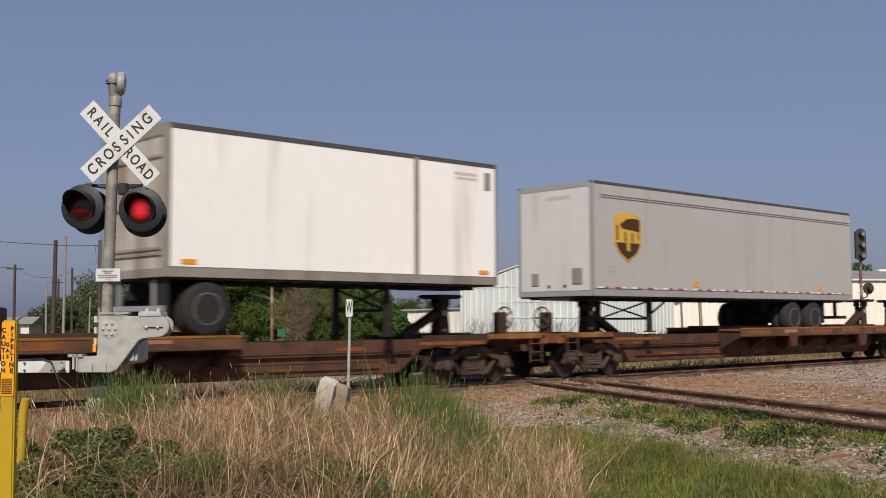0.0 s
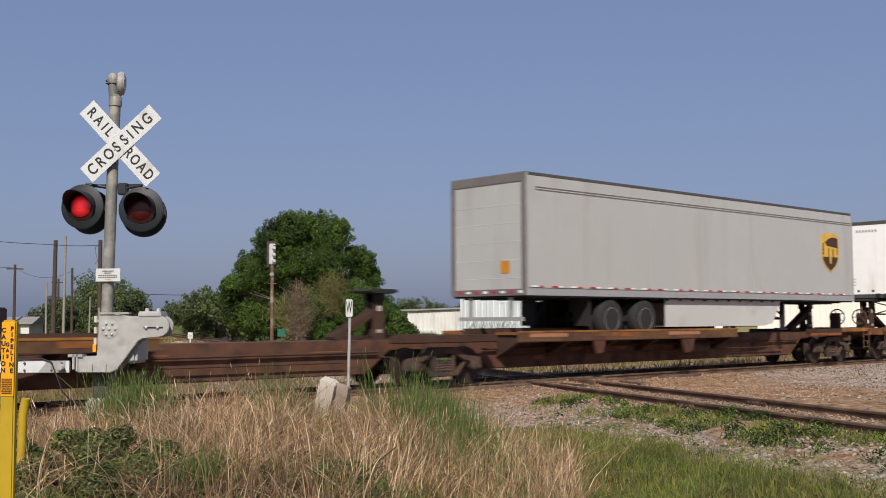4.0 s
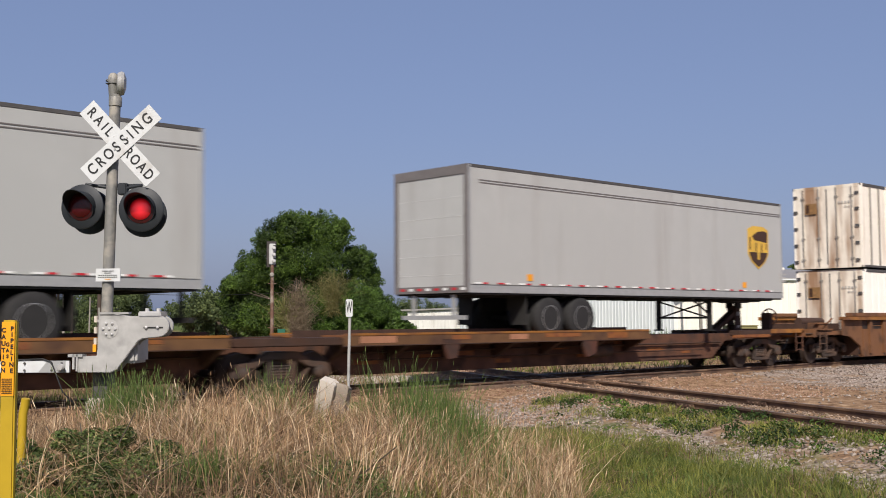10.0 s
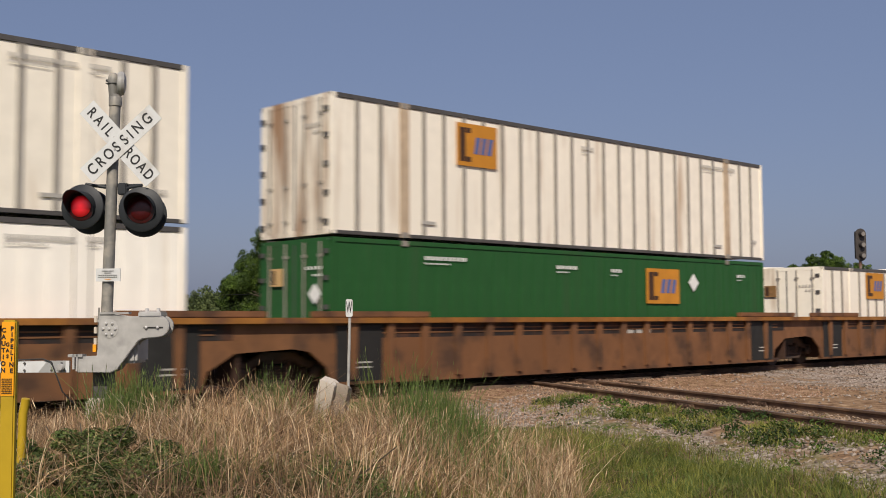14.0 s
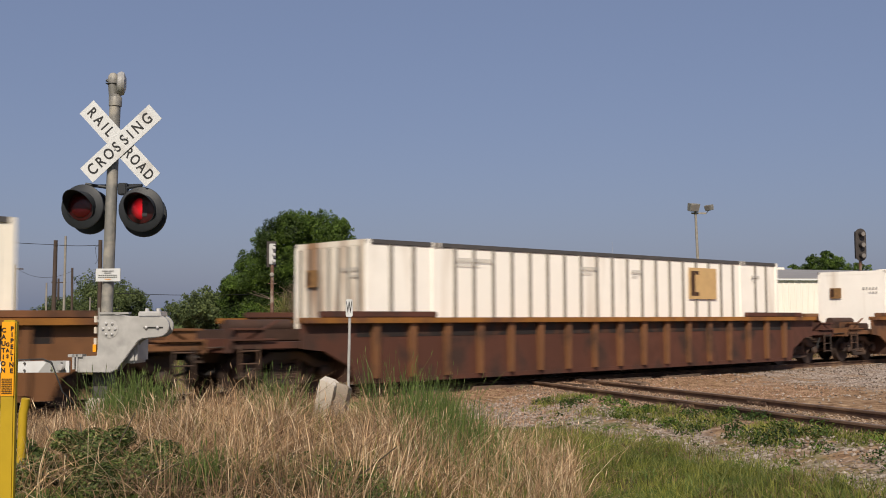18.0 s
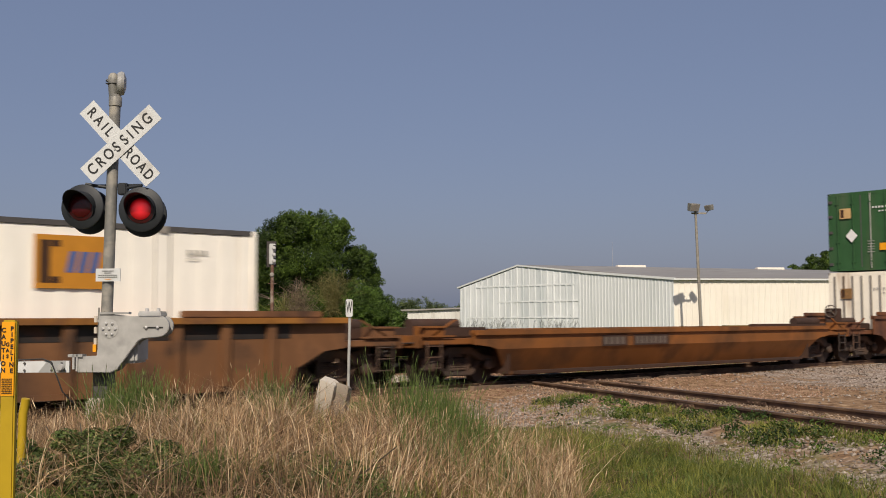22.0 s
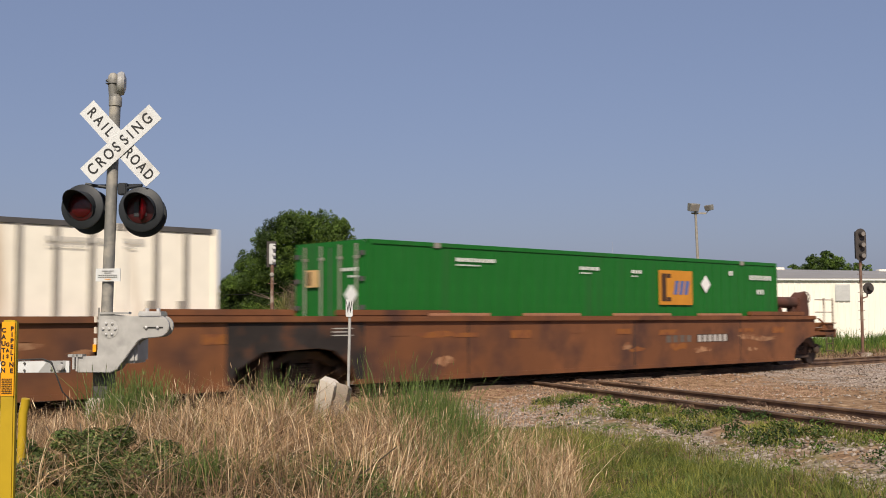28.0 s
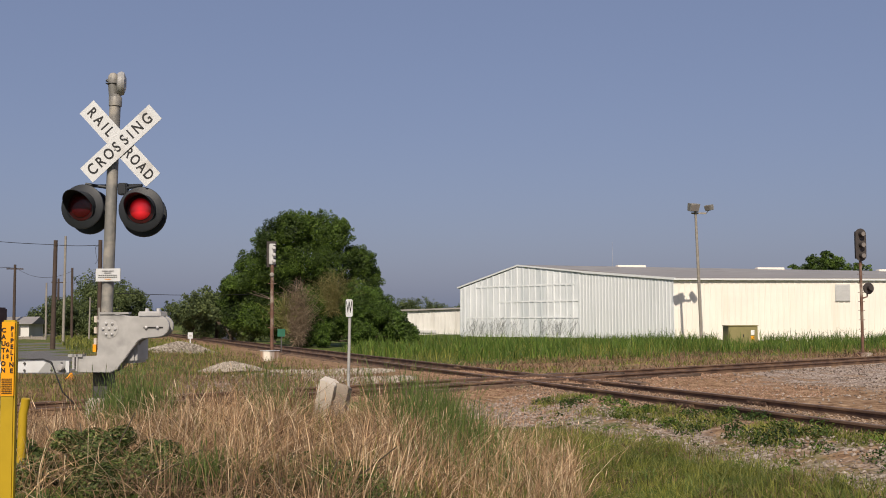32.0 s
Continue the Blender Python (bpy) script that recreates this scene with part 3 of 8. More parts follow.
# ---- buildings ----
def siding(name, a, b, z0, z1a, z1b, mat, parent, step=0.38, depth=0.04, thick=0.25, label=""):
    """A ribbed metal wall from plan point a to b, with its top sloping from z1a to z1b; its outside is to the right of a to b."""
    bm = new_bm()
    a, b = Vector((*a, 0)), Vector((*b, 0))
    d = b - a
    ln = d.length
    d.normalize()
    out = Vector((d.y, -d.x, 0))
    k = max(1, int(ln / step))
    prof = []
    for i in range(k):
        s = ln * i / k
        w = ln / k
        prof += [(s, 0), (s + w * 0.62, 0), (s + w * 0.72, depth), (s + w * 0.9, depth)]
    prof.append((ln, 0))
    lo, hi = [], []
    for s, o in prof:
        p = a + d * s + out * o
        lo.append(bm.verts.new((p.x, p.y, z0)))
        hi.append(bm.verts.new((p.x, p.y, z1a + (z1b - z1a) * s / ln)))
    for i in range(len(prof) - 1):
        bm.faces.new((lo[i], lo[i + 1], hi[i + 1], hi[i]))
    q = [a - out * thick, b - out * thick]
    vb = [bm.verts.new((q[0].x, q[0].y, z0)), bm.verts.new((q[1].x, q[1].y, z0)), bm.verts.new((q[1].x, q[1].y, z1b)), bm.verts.new((q[0].x, q[0].y, z1a))]
    bm.faces.new((vb[1], vb[0], vb[3], vb[2]))
    return part(name, bm, mat, parent, label)


def roof_sheet(name, pts, mat, parent, thick=0.18, label=""):
    bm = new_bm()
    top = [bm.verts.new(p) for p in pts]
    bot = [bm.verts.new((p[0], p[1], p[2] - thick)) for p in pts]
    bm.faces.new(top)
    bm.faces.new(bot[::-1])
    for i in range(len(pts)):
        j = (i + 1) % len(pts)
        bm.faces.new((top[j], top[i], bot[i], bot[j]))
    return part(name, bm, mat, parent, label)


def beam(name, a, b, w, h, mat, parent, label=""):
    bm = new_bm()
    a, b = Vector(a), Vector(b)
    d = (b - a).normalized()
    side = Vector((d.y, -d.x, 0)).normalized() * w / 2
    up = side.cross(d).normalized() * h / 2
    if up.z < 0:
        up = -up
    v = [bm.verts.new(p + s * side + t * up) for p in (a, b) for s, t in ((-1, -1), (1, -1), (1, 1), (-1, 1))]
    for f in ((0, 1, 2, 3), (7, 6, 5, 4), (0, 4, 5, 1), (1, 5, 6, 2), (2, 6, 7, 3), (3, 7, 4, 0)):
        bm.faces.new([v[i] for i in f])
    return part(name, bm, mat, parent, label)


def warehouse():
    w = thing("warehouse", pose(0, 0, 0), "long metal warehouse, grey gabled end and cream ribbed side", "building")
    C, M, A, L = (91.0, 45.2), (90.9, 57.2), (90.75, 66.3), (90.6, 75.7)
    R = (128.0, 13.9)
    base = -1.4
    siding("gable_wall", M, C, base, 6.56, 5.46, WALLFINE, w, 0.42, 0.06, label="finely ribbed pale grey wall of the lean-to")
    siding("gable_wall", A, M, base, 7.60, 6.56, WALLGREY, w, 0.9, 0.045, label="streaked chalky grey end wall")
    siding("gable_wall", L, A, base, 5.28, 7.55, WALLGREY, w, 0.9, 0.045, label="streaked chalky grey end wall")
    siding("side_wall", C, R, base, 5.42, 5.15, WALLCREAM, w, 0.62, 0.045, label="cream ribbed metal side wall")
    back = (140.0, 62.0)
    siding("side_wall", (141, 70), L, base, 5.2, 5.28, WALLGREY, w, 0.9)
    siding("side_wall", R, (141, 70), base, 5.15, 5.2, WALLGREY, w, 0.9)
    roof_sheet("roof", [(90.9, 44.9, 5.62), (128.2, 13.5, 5.38), (133, 41, 7.25), (90.7, 66.3, 7.76)], ROOFGREY, w, label="grey weathered metal roof")
    roof_sheet("roof", [(90.7, 66.3, 7.76), (133, 41, 7.25), (141.2, 70, 5.4), (90.6, 76.1, 5.45)], ROOFGREY, w)
    beam("roof_trim", (90.80, 57.0, 6.62), (90.86, 44.85, 5.50), 0.10, 0.24, TRIMGREY, w, "pale metal roof trim")
    beam("roof_trim", (90.66, 66.3, 7.68), (90.76, 56.9, 6.64), 0.08, 0.17, TRIMGREY, w, "pale metal roof trim")
    beam("roof_trim", (90.50, 76.1, 5.36), (90.66, 66.3, 7.68), 0.08, 0.17, TRIMGREY, w, "pale metal roof trim")
    beam("gutter", (90.75, 45.0, 5.47), (128.1, 13.7, 5.2), 0.14, 0.16, TRIMGREY, w)
    d = Vector((37.0, -31.3, 0)).normalized()
    o = Vector((d.y, -d.x, 0))
    ds = beam("downspout", (91.05, 45.0, base), (91.05, 45.0, 5.4), 0.12, 0.12, TRIMGREY, w)
    # louvred vent in the side wall
    p = Vector((91.0, 45.2, 0)) + d * 17.1 + o * 0.07
    m = Matrix.Translation((p.x, p.y, 4.05)) @ pose(0, 0, 0, 0, 0, math.degrees(math.atan2(d.y, d.x)))
    v = part("vent", boxed((-0.75, 0.75, -0.06, 0.05, -0.85, 0.85)), PALEGREY, w, "grey louvred wall vent")
    v.matrix_basis = m
    for k in range(8):
        s = part("slat", boxed((-0.68, 0.68, -0.10, -0.05, -0.78 + k * 0.2, -0.66 + k * 0.2)), PALEGREY, v)
    for (x, y) in ((102.35, 59.2), (117.56, 50.17), (131.47, 41.91)):
        k = part("ridge_vent", boxed((-1.75, 1.75, -0.4, 0.4, -0.5, 0.30)), WALLCREAM, w, "white roof ridge vent", bevel=0.05)
        k.matrix_basis = pose(x, y, 7.62 - 0.011 * (x - 90), 0, 0, -30.7)
    # paler horizontal laps and upright patch sheets on the end wall
    chalk = material("fresh_white_patch_paint", (0.76, 0.78, 0.775), 0.5, vary=0.10, scale=1.5, stain=(0.62, 0.66, 0.66), stain_amt=0.45, stain_scale=1.2)
    def face(y):
        return 90.6 + (75.7 - y) * 0.0162 - 0.052
    for z, ya, yb in ((5.35, 58.0, 73.0), (3.55, 57.5, 69.5), (1.75, 57.5, 74.5)):
        beam("lap_joint", (face(ya), ya, z), (face(yb), yb, z), 0.012, 0.17, chalk, w, "pale horizontal lap in the sheeting")
    for y, z0, z1 in ((57.35, base, 6.4), (64.6, 0.4, 7.3), (70.4, 0.2, 6.3), (60.8, 2.4, 6.8), (67.5, 3.0, 7.0)):
        beam("cover_strip", (face(y), y, z0), (face(y), y, z1), 0.012, 0.07, chalk, w, "pale upright cover strip")
    vine = np.random.default_rng(77)
    vs = []
    for _ in range(150):
        y = vine.choice((58.5, 60.5, 63.0, 66.5, 69.0, 71.5, 73.5)) + vine.normal() * 0.7
        p = np.array([face(y) - 0.03, y, -0.2])
        for k in range(6):
            q = p + np.array([0.0, vine.normal() * 0.22, vine.uniform(0.1, 0.42)])
            q[0] = face(q[1]) - 0.03 - abs(vine.normal()) * 0.02
            sd = np.array([0.0, 0.016, 0.006])
            vs += [p - sd, p + sd, q + sd * 0.8, q - sd * 0.8]
            p = q
    vn = thing("dead_vine", pose(0, 0, 0), "grey leafless vine climbing the metal end wall", "vine")
    leaf_part("stems", np.array(vs), leaf_material("grey_vine_stems", (0.16, 0.17, 0.17), (0.34, 0.35, 0.34), 0.8, 0.0), vn)
    rod_bm = new_bm()
    rod(rod_bm, (100, 60, 7), (100, 60, 10.4), 0.012, 6)
    part("aerial", rod_bm, GALV, w)
    return w



def low_shed():
    w = thing("low_shed", pose(0, 0, 0), "low white metal shed with a flat dark roof edge", "building")
    a, b = (97.9, 95.0), (104.0, 89.2)
    siding("front_wall", a, (110, 83.5), -0.6, 2.75, 3.3, WALLSHED, w, 0.5)
    siding("side_wall", (104, 104), a, -0.6, 2.7, 2.75, WALLSHED, w, 0.5)
    roof_sheet("roof", [(97.5, 94.8, 2.98), (110.2, 82.9, 3.52), (119, 92, 3.5), (104, 104.6, 2.95)], ROOFGREY, w, 0.22)
    # added grey strip: a shadow line along the wall's foot, put in as colour
    part("skirting", boxed((0, 4.4, -0.1, 0.1, -0.2, 0.12)), PALEGREY, w, "grey strip painted as a shadow line at the wall's foot").matrix_basis = pose(98.1, 94.7, 0, 0, 0, -43.5)


low_shed()


# ---- signals, poles and cabinets ----
def block_signal(m, height, label, white, heads):
    s = thing("railway_signal", m, label, "railway signal")
    bm = new_bm()
    rod(bm, (0, 0, 0), (0, 0, height), 0.065, 10)
    part("mast", bm, RUSTPIPE, s, "rusty steel mast", smooth=True)
    part("base", boxed((-0.3, 0.3, -0.3, 0.3, -0.5, 0.16)), RUSTPIPE, s, bevel=0.02)
    for z0, z1 in heads:
        b = new_bm()
        w, h = 0.27, (z1 - z0) / 2
        zc = (z0 + z1) / 2
        pts = []
        r = min(w, h)
        for k in range(24):
            an = 2 * math.pi * k / 24
            pts.append((w * math.cos(an), zc + (h - r) * (1 if math.sin(an) > 0.001 else -1 if math.sin(an) < -0.001 else 0) + r * math.sin(an)))
        plate(b, pts, "y", -0.10, -0.06)
        hd = part("signal_head", b, SIGBLACK, s, "black signal background")
        part("lamp_box", boxed((-0.15, 0.15, -0.08, 0.22, z0 + 0.12, z1 - 0.12)), SIGBLACK, hd, bevel=0.02)
        nl = max(1, int(round((z1 - z0) / 0.5)))
        for k in range(nl):
            zc2 = z0 + (z1 - z0) * (k + 0.5) / nl
            vb = new_bm()
            rod(vb, (0, -0.32, zc2), (0, -0.10, zc2), 0.125, 14, 0.13)
            part("visor", vb, SIGBLACK, hd, smooth=True)
            lb = new_bm()
            rod(lb, (0, -0.325, zc2 - 0.01), (0, -0.318, zc2 - 0.01), 0.10, 14)
            part("lens", lb, SIGGREY, hd, "dusty grey lens")
    for k in range(int((height - 1.0) / 0.42)):
        part("rung", boxed((-0.16, 0.16, -0.02, 0.02, 0.8 + k * 0.42, 0.825 + k * 0.42)), RUSTPIPE, s)
    return s


block_signal(pose(48.15, 4.62, -0.25, 0, 0, -32), 5.3, "tall rusty block signal with black oval head", False, ((4.35, 5.85),))


def round_head():
    """A second, round head on a bracket beside the tall signal's mast."""
    s = thing("signal_lamp", pose(48.15, 4.62, -0.25, 0, 0, -32), "round black signal lamp bracketed to the rusty mast", "railway signal")
    bm = new_bm()
    turned(bm, ((0, 0.26), (0.04, 0.27), (0.08, 0.25)), (0.30, -0.08, 3.10), (0, -1, 0), 24)
    h = part("background", bm, SIGBLACK, s, "round black background", smooth=True)
    bm = new_bm()
    rod(bm, (0.30, -0.36, 3.12), (0.30, -0.14, 3.12), 0.12, 14)
    part("visor", bm, SIGBLACK, h, smooth=True)
    bm = new_bm()
    rod(bm, (0.0, 0, 2.62), (0.30, 0, 2.72), 0.035, 8)
    rod(bm, (0.30, 0, 2.72), (0.30, 0, 3.0), 0.035, 8)
    part("bracket", bm, RUSTPIPE, s)


round_head()


def white_signal():
    s = thing("railway_signal", pose(29.45, 24.7, -0.45, 0, 0, -25), "rusty block signal with a weathered white head", "railway signal")
    bm = new_bm()
    rod(bm, (0, 0, 0), (0, 0, 4.6), 0.085, 10)
    part("mast", bm, RUSTPIPE, s, "rusty steel mast", smooth=True)
    h = part("signal_head", boxed((-0.15, 0.15, -0.10, 0.14, 4.62, 5.62)), PALEGREY, s, "weathered white signal head", bevel=0.03)
    part("back_plate", boxed((-0.25, 0.20, 0.10, 0.14, 4.50, 5.74)), SIGBLACK, s, "black back plate")
    for k in range(7):
        bm = new_bm()
        turned(bm, ((-0.03, 0.10), (0.03, 0.10)), (0, 0, 0.7 + k * 0.52), (0, 0, 1), 10)
        part("mast_band", bm, RUSTPIPE, s)
    for z in (0.9, 1.6, 2.3, 3.0, 3.7):
        part("step_peg", boxed((-0.20, 0.20, -0.015, 0.015, z, z + 0.03)), RUSTPIPE, s)
    for k in range(3):
        bm = new_bm()
        rod(bm, (0.04, -0.26, 4.80 + k * 0.31), (0.04, -0.10, 4.80 + k * 0.31), 0.075, 12)
        part("visor", bm, PALEGREY, h, smooth=True)
        part("slot", boxed((0.03, 0.145, -0.118, -0.101, 4.86 + k * 0.31, 4.93 + k * 0.31)), BLACK, h)
    bm = new_bm()
    turned(bm, ((0, 0.10), (0.1, 0.11), (0.14, 0.07)), (-0.03, 0.0, 4.13), (0, -1, 0), 16)
    part("marker_lamp", bm, POSTGREY, s, smooth=True)
    part("base", boxed((-0.3, 0.3, -0.3, 0.3, -0.5, 0.16)), RUSTPIPE, s, bevel=0.02)


white_signal()


def signal_extras():
    b = thing("equipment_box", pose(27.2, 21.5, gz(27.2, 21.5), 0, 0, 20), "rusted white equipment box on the ground", "box")
    part("body", boxed((-0.36, 0.36, -0.25, 0.25, 0, 0.46)), RUSTYWHITE, b, bevel=0.02)
    part("lid", boxed((-0.38, 0.38, -0.27, 0.27, 0.46, 0.49)), PALEGREY, b)
    c = thing("utility_cabinet", pose(77.6, 29.4, gz(77.6, 29.4) - 0.1, 0, 0, -38), "tan green steel utility cabinet in the grass", "cabinet")
    part("body", boxed((-1.2, 1.2, -0.7, 0.7, 0, 1.45)), CABINET, c, bevel=0.03)
    part("lid", boxed((-1.26, 1.26, -0.76, 0.76, 1.45, 1.53)), CABINET, c, bevel=0.02)
    part("door", boxed((-1.1, -0.05, -0.73, -0.70, 0.1, 1.38)), CABINET, c)
    part("door", boxed((0.05, 1.1, -0.73, -0.70, 0.1, 1.38)), CABINET, c)
    part("warning_sticker", boxed((0.62, 0.9, -0.745, -0.735, 0.75, 1.15)), MARKWHITE, c)
    part("warning_sticker", boxed((0.6, 0.88, -0.745, -0.735, 0.35, 0.66)), LABELORANGE, c, "orange warning sticker")
    part("handle", boxed((-0.03, 0.03, -0.78, -0.72, 0.6, 0.8)), BLACK, c)
    f = thing("floodlight_pole", pose(85.3, 38.5, -0.9, 0, 0, -35), "grey wooden pole with two floodlights", "lamp post")
    bm = new_bm()
    rod(bm, (0.25, 0, 0), (-0.12, 0, 12.3), 0.17, 12, 0.11)
    part("pole", bm, POLEGREY, f, smooth=True)
    part("crossarm", boxed((-0.5, 0.9, -0.06, 0.06, 12.05, 12.2)), POLEGREY, f)
    for x, t, k in ((-0.45, 18, 1.15), (1.2, -62, 0.8)):
        b2 = new_bm()
        plate(b2, ((-0.42 * k, -0.3 * k), (0.42 * k, -0.3 * k), (0.5 * k, 0.32 * k), (-0.5 * k, 0.32 * k)), "y", -0.35, 0.12)
        h = part("floodlight", b2, MASTGREY, f, "dull grey floodlight head", bevel=0.03)
        h.matrix_basis = pose(x, -0.2, 12.65, 15, 0, t)
        part("lens", boxed((-0.36 * k, 0.36 * k, -0.37, -0.35, -0.24 * k, 0.26 * k)), SIGGREY, h)
    b3 = new_bm()
    rod(b3, (0.9, 0, 12.1), (1.2, -0.1, 12.5), 0.04, 8)
    part("bracket", b3, GALV, f)
    b4 = new_bm()
    rod(b4, (0.3, -0.2, 0.2), (0.14, -0.17, 5.6), 0.05, 8)
    part("conduit", b4, GALV, f)


signal_extras()


def pole_line():
    rows = ((25.09, 39.5, -0.3, 5.98, 0.14, POLEWOOD), (31.9, 53.7, -0.2, 7.4, 0.10, POLEGREY), (24.7, 33.0, -0.3, 5.6, 0.13, POLEWOOD),
            (38.8, 67.8, -0.4, 5.95, 0.12, POLEWOOD), (43.1, 91.0, -0.4, 7.3, 0.16, POLEWOOD), (40.5, 77.0, -0.4, 5.0, 0.10, POLEGREY), (37.6, 62.0, -0.3, 3.4, 0.07, POLEGREY), (52.0, 101.0, -0.4, 6.4, 0.15, POLEWOOD))
    tops = []
    for x, y, z0, z1, r, mt in rows:
        p = thing("utility_pole", pose(x, y, z0), "weathered wooden utility pole beside the road", "utility pole", "utility poles")
        bm = new_bm()
        rod(bm, (0, 0, 0), (random.uniform(-0.1, 0.1), 0, z1 - z0), r, 10, r * 0.75)
        part("pole", bm, mt, p, smooth=True)
        if r > 0.145:
            part("crossarm", boxed((-0.8, 0.8, -0.05, 0.05, z1 - z0 - 0.5, z1 - z0 - 0.38)), mt, p).matrix_basis = pose(0, 0, 0, 0, 0, -25)
        tops.append(Vector((x, y, z1 - 0.25)))
    spans = ((Vector((8.0, 40.0, 7.6)), tops[0], 0.5), (tops[0], tops[2], 0.05), (Vector((14.0, 80.0, 8.2)), tops[4], 0.8), (tops[4], tops[3], 0.8), (Vector((60, 60, 4.6)), tops[2] + Vector((0, 0, -2.4)), 0.4),
             (tops[4], Vector((12, 96, 6.4)), 0.6))
    for a, b, sag in spans:
        w = tagged(new("overhead_wire"), "thin black overhead wire between poles", "cable")
        bm = new_bm()
        pts = [a.lerp(b, k / 10) - Vector((0, 0, sag * 4 * (k / 10) * (1 - k / 10))) for k in range(11)]
        tube(bm, pts, 0.016, 5)
        part("cable", bm, WIREBLACK, w)
    d = tagged(new("overhead_wire"), "thin black wire hanging loose from a wooden pole", "cable")
    bm = new_bm()
    tube(bm, [tops[2] + Vector((0.0, 0.0, 0.0)), tops[2] + Vector((-0.20, 0.16, -0.10)), tops[2] + Vector((-0.17, 0.16, -0.45)), tops[2] + Vector((-0.10, 0.12, -0.8)), tops[2] + Vector((-0.2, 0.18, -0.95))], 0.013, 5)
    part("cable", bm, WIREBLACK, d)


pole_line()


def roadside():
    s = thing("small_sign", pose(35.8, 43.4, gz(35.8, 43.4) - 0.05, 0, 0, -40), "small white sign on a post by the rails", "sign")
    part("post", boxed((-0.04, 0.04, -0.03, 0.03, 0, 0.75)), PALEGREY, s)
    part("panel", boxed((-0.16, 0.16, -0.05, -0.03, 0.7, 1.1)), SIGNWHITE, s)
    part("writing", boxed((-0.09, 0.09, -0.056, -0.05, 0.84, 0.93)), MARKGREY, s)
    hx, hy = across(-43.9, 112)
    h = thing("roadside_house", pose(hx, hy, -0.7, 0, 0, -42), "small white house with a grey roof", "house")
    part("wall", boxed((-2.6, 2.2, -2, 2, 0, 2.05)), WALLSHED, h)
    bm = new_bm()
    plate(bm, ((-2.4, 2.0), (2.4, 2.0), (0, 2.75)), "x", -3.0, 2.6)
    part("roof", bm, ROOFGREY, h)
    for x in (-1.5, 0.9):
        wdw = part("window", boxed((x - 0.45, x + 0.45, -2.05, -1.99, 0.8, 1.7)), ROOFDARK, h)
        part("frame", boxed((x - 0.52, x + 0.52, -2.07, -2.05, 0.72, 0.8)), WALLCREAM, wdw)
    fx, fy = across(-36.8, 95)
    f = thing("board_fence", pose(fx, fy, -0.75, 0, 0, -42.8), "low weathered grey fence beside the road", "fence")
    for k in range(5):
        part("post", boxed((-2.6 + k * 1.2, -2.5 + k * 1.2, -0.05, 0.05, 0, 1.08)), POLEGREY, f)
    for z in (0.3, 0.8):
        part("rail", boxed((-2.6, 2.3, 0.0, 0.05, z, z + 0.09)), POLEGREY, f)
    me = None
    for k in range(34):
        if me is None:
            sl = part("slat", boxed((-0.055, 0.055, -0.03, -0.005, 0.04, 1.0)), POLEGREY, f)
            me = sl.data
        else:
            sl = again("slat", me, f)
        sl.matrix_basis = pose(-2.5 + k * 0.142, 0, 0.02 * math.sin(k * 2.3))
    cx, cy = across(-19.4, 100)
    c = thing("parked_car", pose(cx, cy, -0.5, 0, 0, 60), "small white car parked far down the road", "car")
    bm = new_bm()
    plate(bm, ((-1.9, 0.35), (1.9, 0.35), (1.9, 0.85), (1.2, 0.95), (0.7, 1.4), (-1.0, 1.4), (-1.6, 0.95), (-1.9, 0.85)), "y", -0.8, 0.8)
    part("body", bm, PALEGREY, c, "white car body", bevel=0.06)
    part("windscreen", boxed((0.55, 1.12, -0.7, 0.7, 0.97, 1.32)), ROOFDARK, c)
    for wx in (-1.2, 1.2):
        for wy in (-0.8, 0.65):
            bm = new_bm()
            rod(bm, (wx, wy, 0.31), (wx, wy + 0.15, 0.31), 0.31, 14)
            part("wheel", bm, TYRE, c)
    g = thing("green_sign", pose(32.83, 28.84, gz(32.83, 28.84), 0, 0, -40), "small green sign beside the side line", "sign")
    part("post", boxed((-0.03, 0.03, -0.03, 0.03, 0, 1.1)), ROOFDARK, g)
    part("panel", boxed((-0.2, 0.2, -0.05, -0.03, 0.85, 1.25)), material("green_sign_paint", (0.015, 0.11, 0.065), 0.5), g)
    r = thing("roadside_trailer", pose(*across(-31.25, 75), -0.4, 0, 0, -42), "dark red parked vehicle body far down the road", "vehicle")
    part("body", boxed((-1.4, 0.95, -1, 1, 0.5, 2.9)), material("dark_red_paint", (0.07, 0.02, 0.02), 0.5), r, bevel=0.1)
    part("underframe", boxed((-1.2, 0.8, -0.8, 0.8, 0.0, 0.5)), UNDERFRAME, r)


roadside()


